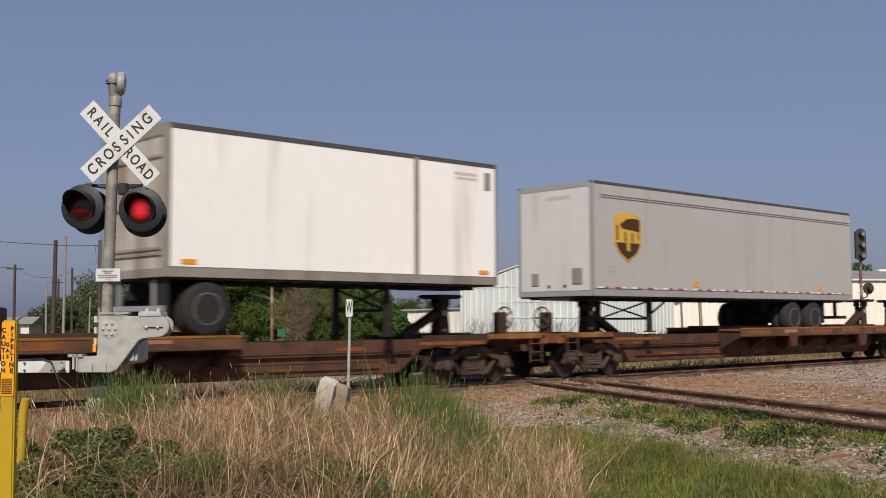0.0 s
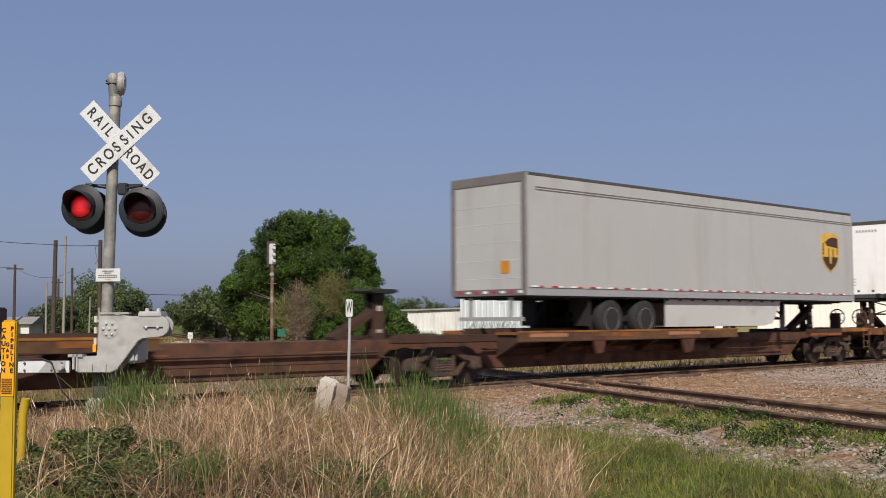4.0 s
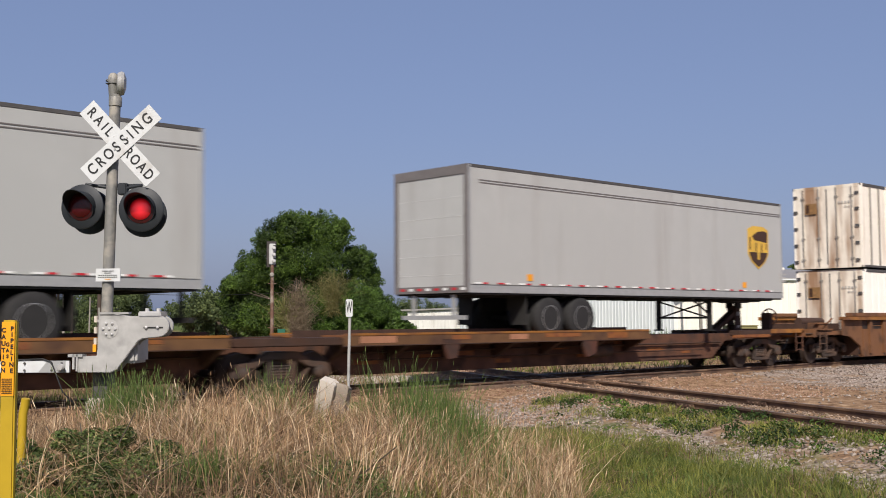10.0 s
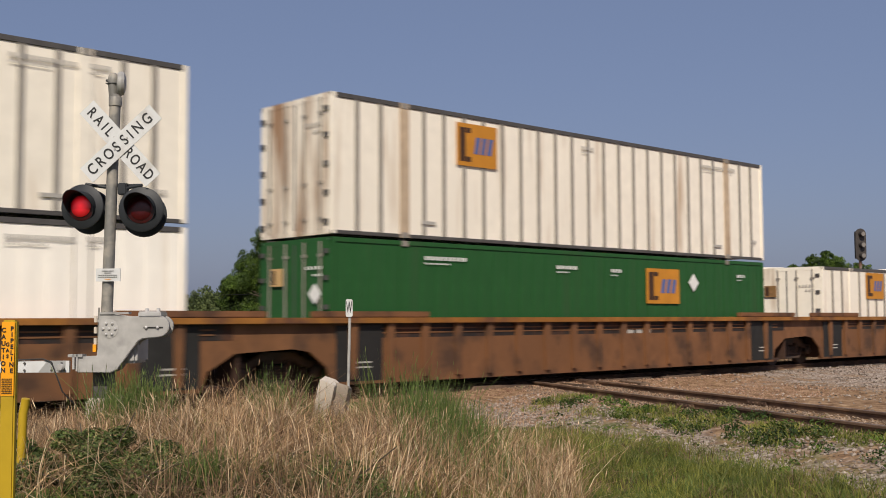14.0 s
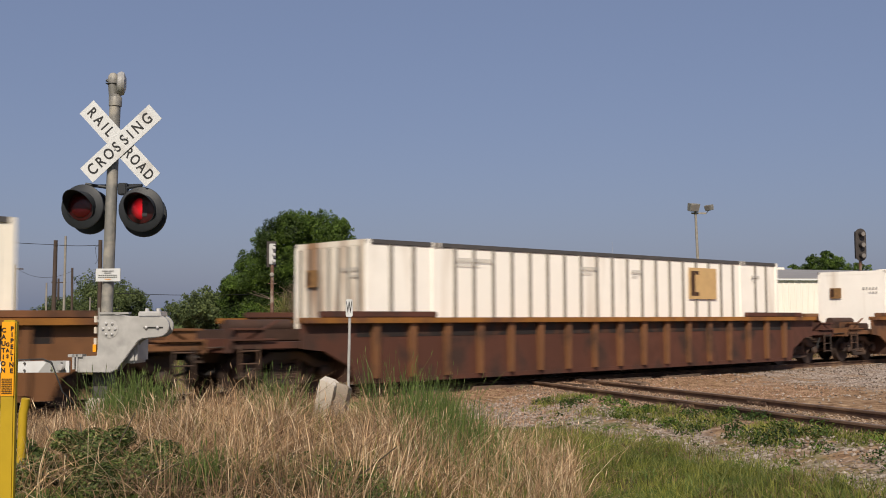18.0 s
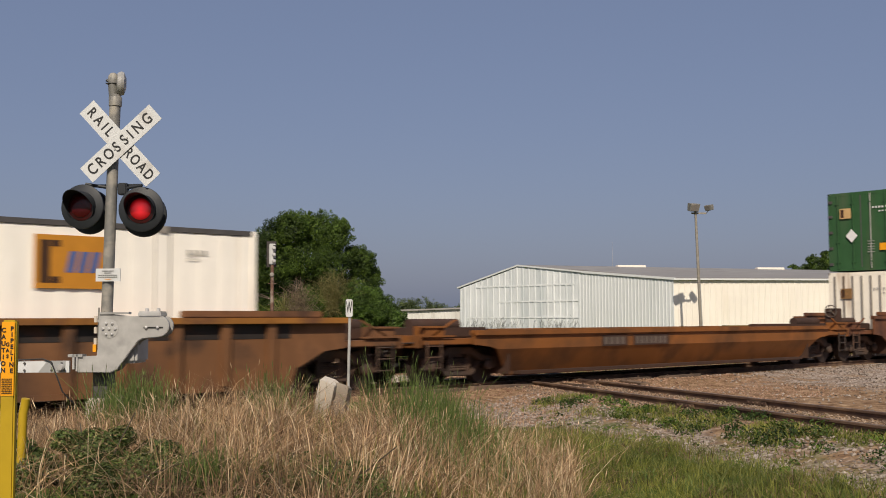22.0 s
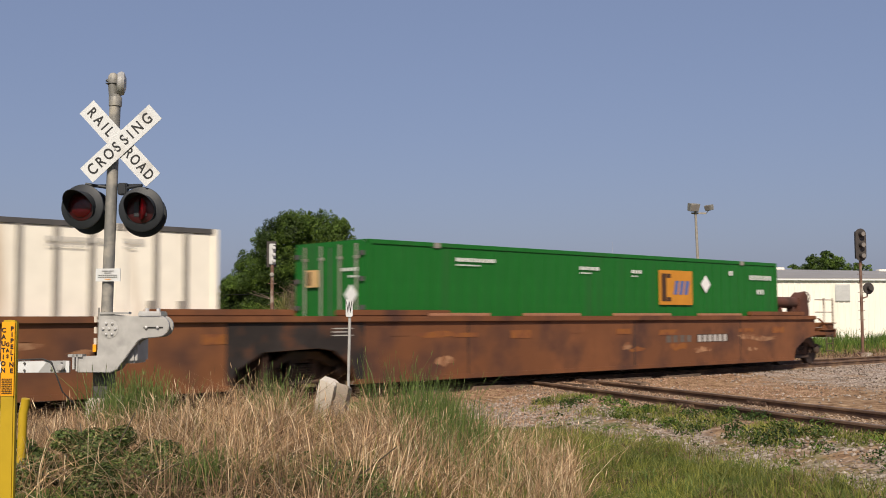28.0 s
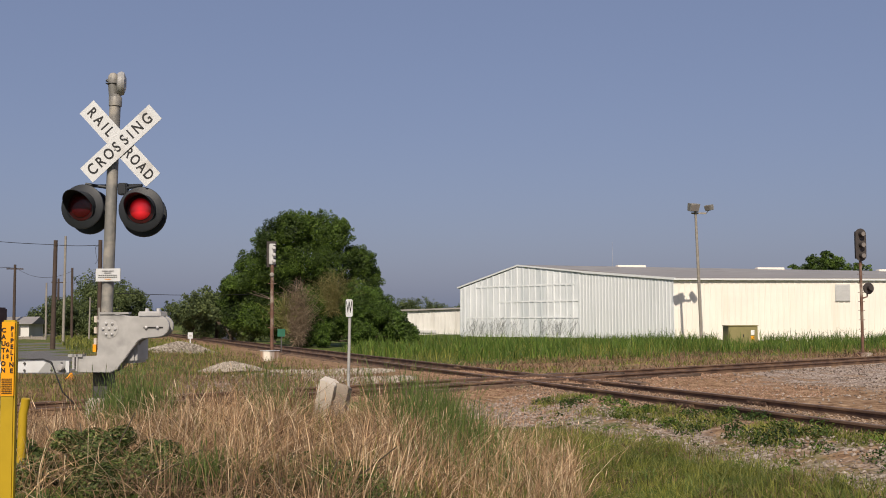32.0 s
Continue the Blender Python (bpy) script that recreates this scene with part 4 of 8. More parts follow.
def crossing_signal():
    """The level crossing's mast: crossbuck, two flashing lamps, bell, gate mechanism and lowered arm."""
    rz = math.degrees(math.atan2(-0.7335, 0.6797)) + 90 - 90
    s = thing("crossing_signal", pose(5.47, -7.86, 0.62, 0, 0, -47.2), "grey railway crossing signal with crossbuck, red lamps and lowered gate", "crossing signal")
    # local axes: x across the view, -y towards the road user, z up
    bm = new_bm()
    rod(bm, (-0.085, 0, -0.4), (0.008, 0, 3.36), 0.064, 20, 0.060)
    part("mast", bm, MASTGREY, s, "weathered aluminium mast", smooth=True)
    bm = new_bm()
    turned(bm, ((-0.05, 0.02), (-0.045, 0.070), (0.05, 0.072), (0.06, 0.064)), (0.008, 0, 3.275), (0, 0, 1), 20)
    part("mast_collar", bm, MASTGREY, s, smooth=True)
    # bell
    bm = new_bm()
    turned(bm, ((-0.03, 0.04), (-0.02, 0.115), (0.02, 0.135), (0.05, 0.125), (0.075, 0.06)), (0.050, 0.0, 3.485), (0.9, 0.35, 0), 22)
    bl = part("bell", bm, GALV, s, "round grey warning bell", smooth=True)
    bm = new_bm()
    turned(bm, ((-0.16, 0.045), (-0.02, 0.058), (0.04, 0.062), (0.09, 0.052), (0.115, 0.03), (0.122, 0.004)), (-0.018, 0.0, 3.485), (0, 0, 1), 18)
    part("bell_housing", bm, MASTGREY, bl, "rounded striker housing", smooth=True)
    part("housing_seam", boxed((-0.085, 0.03, -0.064, 0.03, 3.475, 3.482)), BLACK, bl)
    bm = new_bm()
    rod(bm, (-0.055, -0.02, 3.50), (-0.09, -0.02, 3.52), 0.015, 8)
    part("clapper", bm, BLACK, bl)
    # crossbuck
    for ang, half, dx, dz, words, dy, label in ((-47.2, 0.56, 0.098, 2.80, ("RAIL", "ROAD"), -0.085, "white blade lettered RAIL ROAD"), (42.2, 0.517, 0.116, 2.795, ("CROSSING",), -0.098, "white blade lettered CROSSING")):
        b = part("crossbuck_blade", boxed((-half, half, -0.004, 0.004, -0.107, 0.107)), SIGNWHITE, s, label)
        b.matrix_basis = pose(dx, dy, dz) @ pose(0, 0, 0, 0, -ang, 0)
        narrow = Matrix.Diagonal((0.80, 1, 1, 1))
        if len(words) == 1:
            spaced_words = (("CROSSING", (-0.42, -0.30, -0.175, -0.06, 0.055, 0.145, 0.255, 0.395), 0.172),)
        else:
            spaced_words = (("RAIL", (-0.47, -0.35, -0.255, -0.175), 0.160), ("ROAD", (0.145, 0.255, 0.37, 0.48), 0.160))
        for word, places, size in spaced_words:
            for ch, px in zip(word, places):
                lettering(ch, size, BLACK, b, pose(px, -0.006, 0.0, 90, 0, 0) @ narrow, bold=0.002)
        for px in (-0.09, 0.09):
            bb = new_bm()
            rod(bb, (px, -0.012, 0.0), (px, 0.0, 0.0), 0.012, 8)
            part("bolt", bb, GALV, b)
    # lamp crossarm and lamps
    part("crossarm", boxed((-0.26, 0.30, 0.035, 0.075, 2.335, 2.365)), HOODBLACK, s, "black lamp crossarm")
    bm = new_bm()
    rod(bm, (-0.30, -0.04, 2.36), (0.02, 0.0, 2.31), 0.018, 8)
    rod(bm, (0.08, 0.0, 2.30), (0.34, -0.04, 2.34), 0.018, 8)
    part("arm_pipe", bm, HOODBLACK, s)
    part("junction_box", boxed((0.06, 0.16, -0.04, 0.06, 2.24, 2.37)), HOODBLACK, s, bevel=0.01)
    for side, x in (("l", -0.315), ("r", 0.345)):
        lamp = part("flashing_lamp", boxed((-0.09, 0.09, -0.06, 0.12, -0.10, 0.10)), HOODBLACK, s, "black round lamp with a hood and red lens", bevel=0.02)
        yaw = -5 if side == "l" else 5
        lamp.matrix_basis = pose(x - 0.012, -0.02, 2.11 if side == "l" else 2.072, 0, 0, yaw)
        bm = new_bm()
        turned(bm, ((-0.015, 0.24), (0.0, 0.247), (0.012, 0.247), (0.02, 0.236)), (0, -0.02, 0), (0, -1, 0), 36)
        part("background", bm, HOODBLACK, lamp, "round black background disc", smooth=True)
        bm = new_bm()
        turned(bm, ((0.0, 0.245), (0.012, 0.252), (0.024, 0.252), (0.03, 0.24)), (-0.03, 0.20, -0.035), (0, 1, 0), 36)
        part("rear_background", bm, HOODBLACK, lamp, "black disc of the lamp facing the other way", smooth=True)
        # hood: a half-open tube longer above than below
        bm = new_bm()
        k, ri, ro = 40, 0.158, 0.164
        rings = {}
        for i in range(k + 1):
            an = math.radians(-55 + 290 * i / k)
            ln = 0.25 * (0.30 + 0.70 * max(0, math.sin(an)) ** 0.8) if math.sin(an) > 0 else 0.25 * 0.30 * (1 - min(1, -math.sin(an) / 0.82) * 0.8)
            for tag, r, d in (("a", ro, 0.03), ("b", ro, 0.03 + ln), ("c", ri, 0.03 + ln), ("d", ri, 0.03)):
                rings.setdefault(tag, []).append(bm.verts.new((r * math.cos(an), -d, r * math.sin(an))))
        for i in range(k):
            for p, q in (("a", "b"), ("b", "c"), ("c", "d"), ("d", "a")):
                bm.faces.new((rings[p][i], rings[p][i + 1], rings[q][i + 1], rings[q][i]))
        part("hood", bm, HOODBLACK, lamp, "black sun hood", smooth=True)
        bm = new_bm()
        turned(bm, ((0, 0.156), (0.01, 0.156), (0.018, 0.12)), (0, -0.035, 0), (0, -1, 0), 32)
        part("lens_rim", bm, REDRIM, lamp, "dark red lens rim", smooth=True)
        # the lens turns about its upright axis: a lit face and a dark face
        lens = part("turning_lens", boxed(), REDLIT, lamp, "red lens, lit on one face and dark on the other")
        bm = new_bm()
        turned(bm, ((0.004, 0.118), (0.012, 0.10), (0.018, 0.05)), (0, 0, 0), (0, -1, 0), 32)
        front = len(bm.faces)
        turned(bm, ((0.004, 0.118), (0.012, 0.10), (0.018, 0.05)), (0, 0, 0), (0, 1, 0), 32)
        finish(bm, 0, True)
        lens.data.materials.append(REDDIM)
        for i, fc in enumerate(bm.faces):
            fc.material_index = 0 if fc.calc_center_median().y < 0 else 1
        bm.to_mesh(lens.data)
        bm.free()
        lens.matrix_basis = pose(0, -0.058, 0)
        lens["side"] = 0 if side == "l" else 1
        LENSES.append((lens, side))
    # small instruction plate
    pl = part("instruction_plate", boxed((-0.15, 0.125, -0.085, -0.075, 1.285, 1.425)), SIGNWHITE, s, "white plate with unreadable small writing")
    for k, (z, w) in enumerate(((1.398, 0.13), (1.376, 0.08), (1.352, 0.21), (1.331, 0.22), (1.308, 0.07))):
        bm = new_bm()
        bars(bm, -0.012 - w / 2, -0.012 + w / 2, z - 0.0035, z + 0.0035, -0.088, 9, 0.25)
        part("writing", bm, BLACK if k != 4 else LABELORANGE, pl)
    # gate mechanism: conversion arm with counterweight lobe
    bm = new_bm()
    prof = [(-0.03, 0.93), (0.0, 0.94), (0.26, 0.905), (0.40, 0.905), (0.42, 0.935), (0.60, 0.935), (0.62, 0.90)]
    for k in range(9):
        an = math.radians(80 - k * 20)
        prof.append((0.62 + 0.115 * math.cos(an), 0.795 + 0.115 * math.sin(an)))
    prof += [(0.45, 0.665), (0.40, 0.64), (0.17, 0.335), (0.10, 0.305), (-0.265, 0.305), (-0.265, 0.475), (-0.05, 0.48), (-0.04, 0.6)]
    plate(bm, prof, "y", -0.27, -0.22)
    arm = part("gate_crank", bm, GALV, s, "galvanised gate crank plate with counterweight lobe", bevel=0.006)
    bm = new_bm()
    plate(bm, [(a, b) for a, b in prof], "y", -0.13, -0.09)
    part("gate_crank", bm, GALV, s, "galvanised gate crank plate behind the mast", bevel=0.006)
    part("slot", boxed((0.46, 0.67, -0.276, -0.268, 0.775, 0.79)), BLACK, arm)
    bm = new_bm()
    turned(bm, ((0, 0.100), (0.004, 0.100), (0.006, 0.09)), (0.085, -0.270, 0.77), (0, -1, 0), 28)
    part("hub", bm, GALV, arm, smooth=True)
    for k in range(7):
        an = math.radians(k * 60)
        c = (0.085 + (0.066 * math.cos(an) if k < 6 else 0), -0.275, 0.77 + (0.066 * math.sin(an) if k < 6 else 0))
        bm = new_bm()
        turned(bm, ((0, 0.015), (0.014, 0.015), (0.018, 0.008)), c, (0, -1, 0), 6)
        part("bolt", bm, BOLTBRIGHT, arm, "bright zinc bolt")
    part("gate_motor_case", boxed((-0.02, 0.36, -0.20, 0.19, 0.40, 0.86)), GALV, s, "grey gate motor case", bevel=0.03)
    part("motor_lid", boxed((0.40, 0.65, -0.285, -0.06, 0.895, 0.955)), BOLTBRIGHT, s, "bright counterweight block", bevel=0.012)
    for x in (0.46, 0.585):
        bm = new_bm()
        turned(bm, ((0, 0.022), (0.03, 0.022), (0.034, 0.012)), (x, -0.17, 0.955), (0, 0, 1), 6)
        part("bolt", bm, BOLTBRIGHT, s)
        bm = new_bm()
        turned(bm, ((0, 0.016), (0.02, 0.016), (0.024, 0.008)), (x + 0.03, -0.27, 0.783), (0, -1, 0), 6)
        part("bolt", bm, BOLTBRIGHT, arm)
    part("crank_edge", boxed((-0.02, 0.30, -0.285, -0.205, 0.925, 0.948)), GALV, arm)
    bm = new_bm()
    rod(bm, (-0.035, -0.16, 0.46), (-0.035, -0.16, 0.84), 0.032, 14)
    part("hold_clear_cylinder", bm, BOLTBRIGHT, s, "bright steel cylinder beside the mast", smooth=True)
    part("cable_tip", boxed((-0.175, -0.14, -0.075, -0.04, 0.52, 0.60)), LABELORANGE, s, "orange cable connector")
    part("gate_clamp", boxed((-0.36, -0.20, -0.29, -0.18, 0.47, 0.50), (-0.31, -0.285, -0.29, -0.18, 0.34, 0.50), (-0.27, -0.25, -0.29, -0.18, 0.32, 0.50)), GALV, s, "bolted gate arm clamp")
    bm = new_bm()
    rod(bm, (-0.12, -0.05, 0.50), (-0.12, -0.05, 1.0), 0.012, 8)
    rod(bm, (-0.05, -0.09, 0.50), (-0.05, -0.09, 0.96), 0.010, 8)
    part("conduit", bm, MASTGREY, s)
    for z in (0.60, 0.72, 0.84):
        bm = new_bm()
        rod(bm, (-0.155, -0.05, z), (-0.155, -0.05, z + 0.07), 0.02, 8)
        part("wire_coupling", bm, CONCRETE, s)
    part("mast_clamp", boxed((-0.12, 0.03, -0.09, 0.08, 0.50, 0.53), (-0.12, 0.03, -0.09, 0.08, 0.84, 0.87)), GALV, s)
    # lowered gate arm, white with red bands, pointing across the road
    ga = part("gate_arm", boxed((-2.4, -0.36, -0.25, -0.215, 0.305, 0.43)), SIGNWHITE, s, "white gate arm with red bands, lowered")
    for k in range(2):
        bm = new_bm()
        x = -1.22 - k * 0.62
        plate(bm, ((x, 0.305), (x - 0.3, 0.305), (x - 0.2, 0.43), (x + 0.1, 0.43)), "y", -0.254, -0.2505)
        part("red_band", bm, REDTAPE, ga)
    bm = new_bm()
    plate(bm, ((-0.40, 0.305), (-0.70, 0.305), (-0.60, 0.43), (-0.40, 0.43)), "y", -0.2535, -0.2505)
    part("grey_band", bm, ALU, ga)
    for x in (-0.85, -0.55, -0.44):
        for z in (0.33, 0.405):
            bm = new_bm()
            turned(bm, ((0, 0.012), (0.012, 0.012)), (x, -0.255, z), (0, -1, 0), 6)
            part("bolt", bm, ROOFDARK, ga)
    bm = new_bm()
    pts = [Vector((-0.95, -0.26, 0.44)), Vector((-0.65, -0.26, 0.45)), Vector((-0.55, -0.27, 0.42)), Vector((-0.50, -0.27, 0.30)), Vector((-0.42, -0.27, 0.10)), Vector((-0.3, -0.2, -0.05))]
    tube(bm, pts, 0.008, 6)
    part("cable", bm, WIREBLACK, ga)
    bm = new_bm()
    turned(bm, ((0, 0.03), (0.03, 0.045), (0.06, 0.03)), (-0.43, -0.28, 0.36), (0, -1, 0), 12)
    part("swivel", bm, GALV, ga, smooth=True)
    part("foundation", boxed((-0.22, 0.10, -0.16, 0.16, -0.55, 0.02)), CONCRETE, s, bevel=0.03)
    part("foundation_post", boxed((-0.16, 0.02, -0.09, 0.09, 0.0, 0.32)), ROOFDARK, s)


LENSES = []
crossing_signal()


def verge_things():
    """Yellow pipeline marker, yellow vent pipe, whistle sign, broken concrete."""
    m = thing("pipeline_marker", pose(2.185, -13.48, gz(2.185, -13.48) - 0.05, 0, 0, -47.2), "yellow pipeline marker post with orange warning label", "marker post")
    top = 1.475 - (gz(2.185, -13.48) - 0.05)
    part("post", boxed((-0.036, 0.040, -0.02, 0.02, 0, top)), YELLOW, m, bevel=0.008)
    lab = part("label", boxed((-0.032, 0.036, -0.024, -0.020, top - 0.385, top - 0.01)), LABELORANGE, m, "orange label lettered CAUTION GAS PIPELINE")
    for k, ch in enumerate("CAUTION"):
        lettering(ch, 0.032, BLACK, lab, pose(-0.0205, -0.026, top - 0.052 - k * 0.034, 90, 0, 0), thick=0.0008, bold=0.0012)
    for k, ch in enumerate("GAS"):
        lettering(ch, 0.026, BLACK, lab, pose(0.0015, -0.026, top - 0.125 - k * 0.030, 90, 0, 0), thick=0.0008, bold=0.001)
    for k, ch in enumerate("PIPELINE"):
        lettering(ch, 0.031, BLACK, lab, pose(0.0235, -0.026, top - 0.045 - k * 0.0305, 90, 0, 0), thick=0.0008, bold=0.0012)
    for k in range(9):
        bm = new_bm()
        bars(bm, -0.026, 0.030, top - 0.30 - k * 0.009 - 0.002, top - 0.30 - k * 0.009 + 0.002, -0.0245, 6 + k % 3)
        part("writing", bm, BLACK, lab)
    v = thing("vent_pipe", pose(3.02, -11.6, gz(3.02, -11.6) - 0.1, 0, 0, -47), "bent yellow pipe standing in the grass", "pipe")
    t = 0.93 - (gz(3.02, -11.6) - 0.1)
    bm = new_bm()
    pts = [Vector((-0.02, 0, 0)), Vector((-0.004, 0, t - 0.09)), Vector((0.008, 0, t - 0.04)), Vector((0.016, -0.004, t + 0.01))]
    tube(bm, pts, 0.030, 14)
    part("pipe", bm, YELLOW, v, smooth=True)
    w = thing("whistle_sign", pose(11.78, -3.99, gz(11.78, -3.99) - 0.1, 0, 0, -60), "small white sign with a black W on a thin grey post", "sign")
    t = 1.84 - (gz(11.78, -3.99) - 0.1)
    bm = new_bm()
    rod(bm, (-0.05, 0.02, 0), (0.0, 0.02, t - 0.02), 0.027, 8)
    part("post", bm, GALV, w, smooth=True)
    bm = new_bm()
    pts = []
    for cx, cz, a0 in ((0.032, t - 0.03, 0), (-0.032, t - 0.03, 90), (-0.032, t - 0.275, 180), (0.032, t - 0.275, 270)):
        for k in range(5):
            an = math.radians(a0 + k * 22.5)
            pts.append((cx + 0.032 * math.cos(an), cz + 0.032 * math.sin(an)))
    plate(bm, pts, "y", -0.025, -0.018)
    pn = part("panel", bm, SIGNWHITE, w, "white panel with rounded corners")
    lm = lettering("W", 0.22, BLACK, pn, pose(0, -0.027, t - 0.15, 90, 0, 0) @ Matrix.Diagonal((0.47, 1.30, 1, 1)), thick=0.001, bold=0.003)
    for x, y, z, hx, h1, rx, tilt, mt, label in ((7.688, -8.810, 0.639, 0.092, 0.145, 8, 14, CONCRETE, "broken pale concrete block leaning in dry grass"), (7.859, -8.856, 0.600, 0.088, 0.13, -6, 11, OLDCONCRETE, "broken dark-stained concrete block beside a pale one")):
        k = thing("concrete_chunk", pose(x, y, z, rx, tilt, -50), label, "concrete block", "broken concrete")
        bm = new_bm()
        plate(bm, ((-hx, -0.5), (hx, -0.5), (hx * 1.05, h1 - 0.035), (hx * 0.4, h1 - 0.008), (-hx, h1)), "y", -0.10, 0.14)
        part("block", bm, mt, k, bevel=0.006)


    x, y = across(-10.9, 32.0)
    o = thing("orange_marker", pose(x, y, gz(x, y)), "small bright orange marker lying in the grass", "marker")
    bm = new_bm()
    turned(bm, ((0.0, 0.13), (0.05, 0.13), (0.06, 0.10), (0.20, 0.045), (0.22, 0.02)), (0, 0, 0), (0.25, 0.1, 1), 14)
    part("cap", bm, ORANGEPLATE, o, smooth=True)


verge_things()


# ---- plants ----
LEAF_MID = leaf_material("mid_green_leaves", (0.013, 0.032, 0.006), (0.080, 0.138, 0.022), thru=0.18, patch=0.5, patch_scale=0.55, warm=(1.08, 1.0, 0.85))
LEAF_BUSH = leaf_material("bright_bush_leaves", (0.022, 0.046, 0.008), (0.085, 0.145, 0.022), thru=0.2, patch=0.35, patch_scale=0.8)
LEAF_PALM = leaf_material("yellow_green_palm_fronds", (0.10, 0.11, 0.03), (0.26, 0.25, 0.09), thru=0.2)
LEAF_DRY = leaf_material("dead_brown_leaves", (0.11, 0.085, 0.055), (0.27, 0.20, 0.135), thru=0.1)
LEAF_OLIVE = leaf_material("yellowing_olive_leaves", (0.10, 0.095, 0.03), (0.23, 0.20, 0.08), thru=0.2)
# far leaves: distance haze is put into their lighter colour
LEAF_FAR = leaf_material("distant_hazed_tree_leaves", (0.048, 0.076, 0.032), (0.125, 0.168, 0.066), thru=0.3, patch=0.4, patch_scale=0.4, warm=(1.1, 1.0, 0.9))
STRAW = leaf_material("dry_straw", (0.14, 0.078, 0.04), (0.50, 0.33, 0.19), 0.6, 0.25, (0.78, 0.62, 0.43), 0.72, 0.35, 2.2, (1.0, 0.99, 0.95))
STRAWDARK = leaf_material("old_brown_straw", (0.065, 0.038, 0.022), (0.33, 0.215, 0.125), 0.7, 0.2, patch=0.35, patch_scale=1.8)
BLADE = leaf_material("green_grass_blade", (0.075, 0.110, 0.022), (0.25, 0.265, 0.070), 0.5, 0.35, patch=0.30, patch_scale=1.6, warm=(1.12, 1.0, 0.9))
FARBLADE = leaf_material("bright_green_tall_grass", (0.045, 0.095, 0.016), (0.135, 0.215, 0.042), 0.5, 0.35, patch=0.35, patch_scale=0.5, warm=(1.1, 1.0, 0.9))
BLADELUSH = leaf_material("lush_green_grass_blade", (0.060, 0.105, 0.026), (0.175, 0.225, 0.065), 0.5, 0.35, patch=0.2, patch_scale=2.0)
SHRUB = leaf_material("dark_shrub_leaf", (0.032, 0.054, 0.013), (0.125, 0.165, 0.045), 0.5, 0.3, (0.27, 0.21, 0.095), 0.84, 0.3, 4.0)
RNG = np.random.default_rng(7)


def leaf_cloud(centres, radii, n, size, rng, flat=1.0, slim=0.55):
    """n small leaf quads spread through lumps, denser at their skins."""
    k = rng.choice(len(centres), n, p=radii ** 2 / (radii ** 2).sum())
    d = rng.normal(size=(n, 3))
    d /= np.linalg.norm(d, axis=1)[:, None]
    r = radii[k] * rng.uniform(0.25, 1.0, n) ** 0.45
    p = centres[k] + d * r[:, None] * np.array([1, 1, flat])
    nrm = d + rng.normal(scale=0.55, size=(n, 3)) + np.array([0, 0, 0.35])
    nrm /= np.linalg.norm(nrm, axis=1)[:, None]
    a = np.cross(nrm, rng.normal(size=(n, 3)))
    a /= np.linalg.norm(a, axis=1)[:, None]
    b = np.cross(nrm, a)
    s = size * rng.uniform(0.5, 1.3, n)[:, None]
    v = np.stack([p - a * s, p + b * s * slim + nrm * s * 0.12, p + a * s, p - b * s * slim + nrm * s * 0.12], 1).reshape(-1, 3)
    return v


def leaf_part(name, v, mat, parent, label=""):
    f = np.arange(len(v)).reshape(-1, 4)
    ob = loose(name, v.tolist(), f.tolist(), [mat])
    ob.parent = parent
    return tagged(ob, label)


def tree(x, y, lumps, n, size, mat, label, trunk_r=0.3, z0=None, seed=1, category="tree", group="", core=0):
    """lumps: (dx, dy, height, radius) of the crown's masses."""
    rng = np.random.default_rng(seed)
    z = gz(x, y) - 0.1 if z0 is None else z0
    t = thing("tree", pose(x, y, z), label, category, group)
    bm = new_bm()
    top = max(l[2] for l in lumps)
    rod(bm, (0, 0, 0), (0.1, 0.1, top * 0.55), trunk_r, 10, trunk_r * 0.5)
    part("trunk", bm, BARK, t, "brown tapered trunk", smooth=True)
    bm = new_bm()
    for dx, dy, h, r in lumps:
        s = top * rng.uniform(0.15, 0.4)
        mid = Vector((dx * 0.5, dy * 0.5, (s + h) * 0.5))
        rod(bm, (0.03, 0.03, s), mid, trunk_r * 0.32, 6, trunk_r * 0.2)
        rod(bm, mid, (dx, dy, h), trunk_r * 0.2, 6, 0.02)
    part("branchwork", bm, BARK, t)
    cs, rs = [], []
    for dx, dy, h, r in lumps:
        cs.append((dx, dy, h))
        rs.append(r * 0.72)
        for _ in range(24):
            d = rng.normal(size=3)
            d /= np.linalg.norm(d)
            k = rng.uniform(0.6, 0.98)
            cs.append((dx + d[0] * r * k, dy + d[1] * r * k, max(0.3, h + d[2] * r * k)))
            rs.append(r * (0.38 - 0.28 * (k - 0.6) / 0.38) * rng.uniform(0.55, 1.1))
    v = leaf_cloud(np.array(cs), np.array(rs), n, size, rng)
    v[:, 2] = np.maximum(v[:, 2], 0.02)
    leaf_part("crown", v, mat, t, "dense leafy crown")
    if core:
        lc = np.array([(dx, dy, h) for dx, dy, h, r in lumps])
        v = leaf_cloud(lc, np.array([r * 0.74 for dx, dy, h, r in lumps]), core, size * 1.7, rng)
        v[:, 2] = np.maximum(v[:, 2], 0.02)
        leaf_part("inner_foliage", v, mat, t, "shaded inner leaves")
    return t


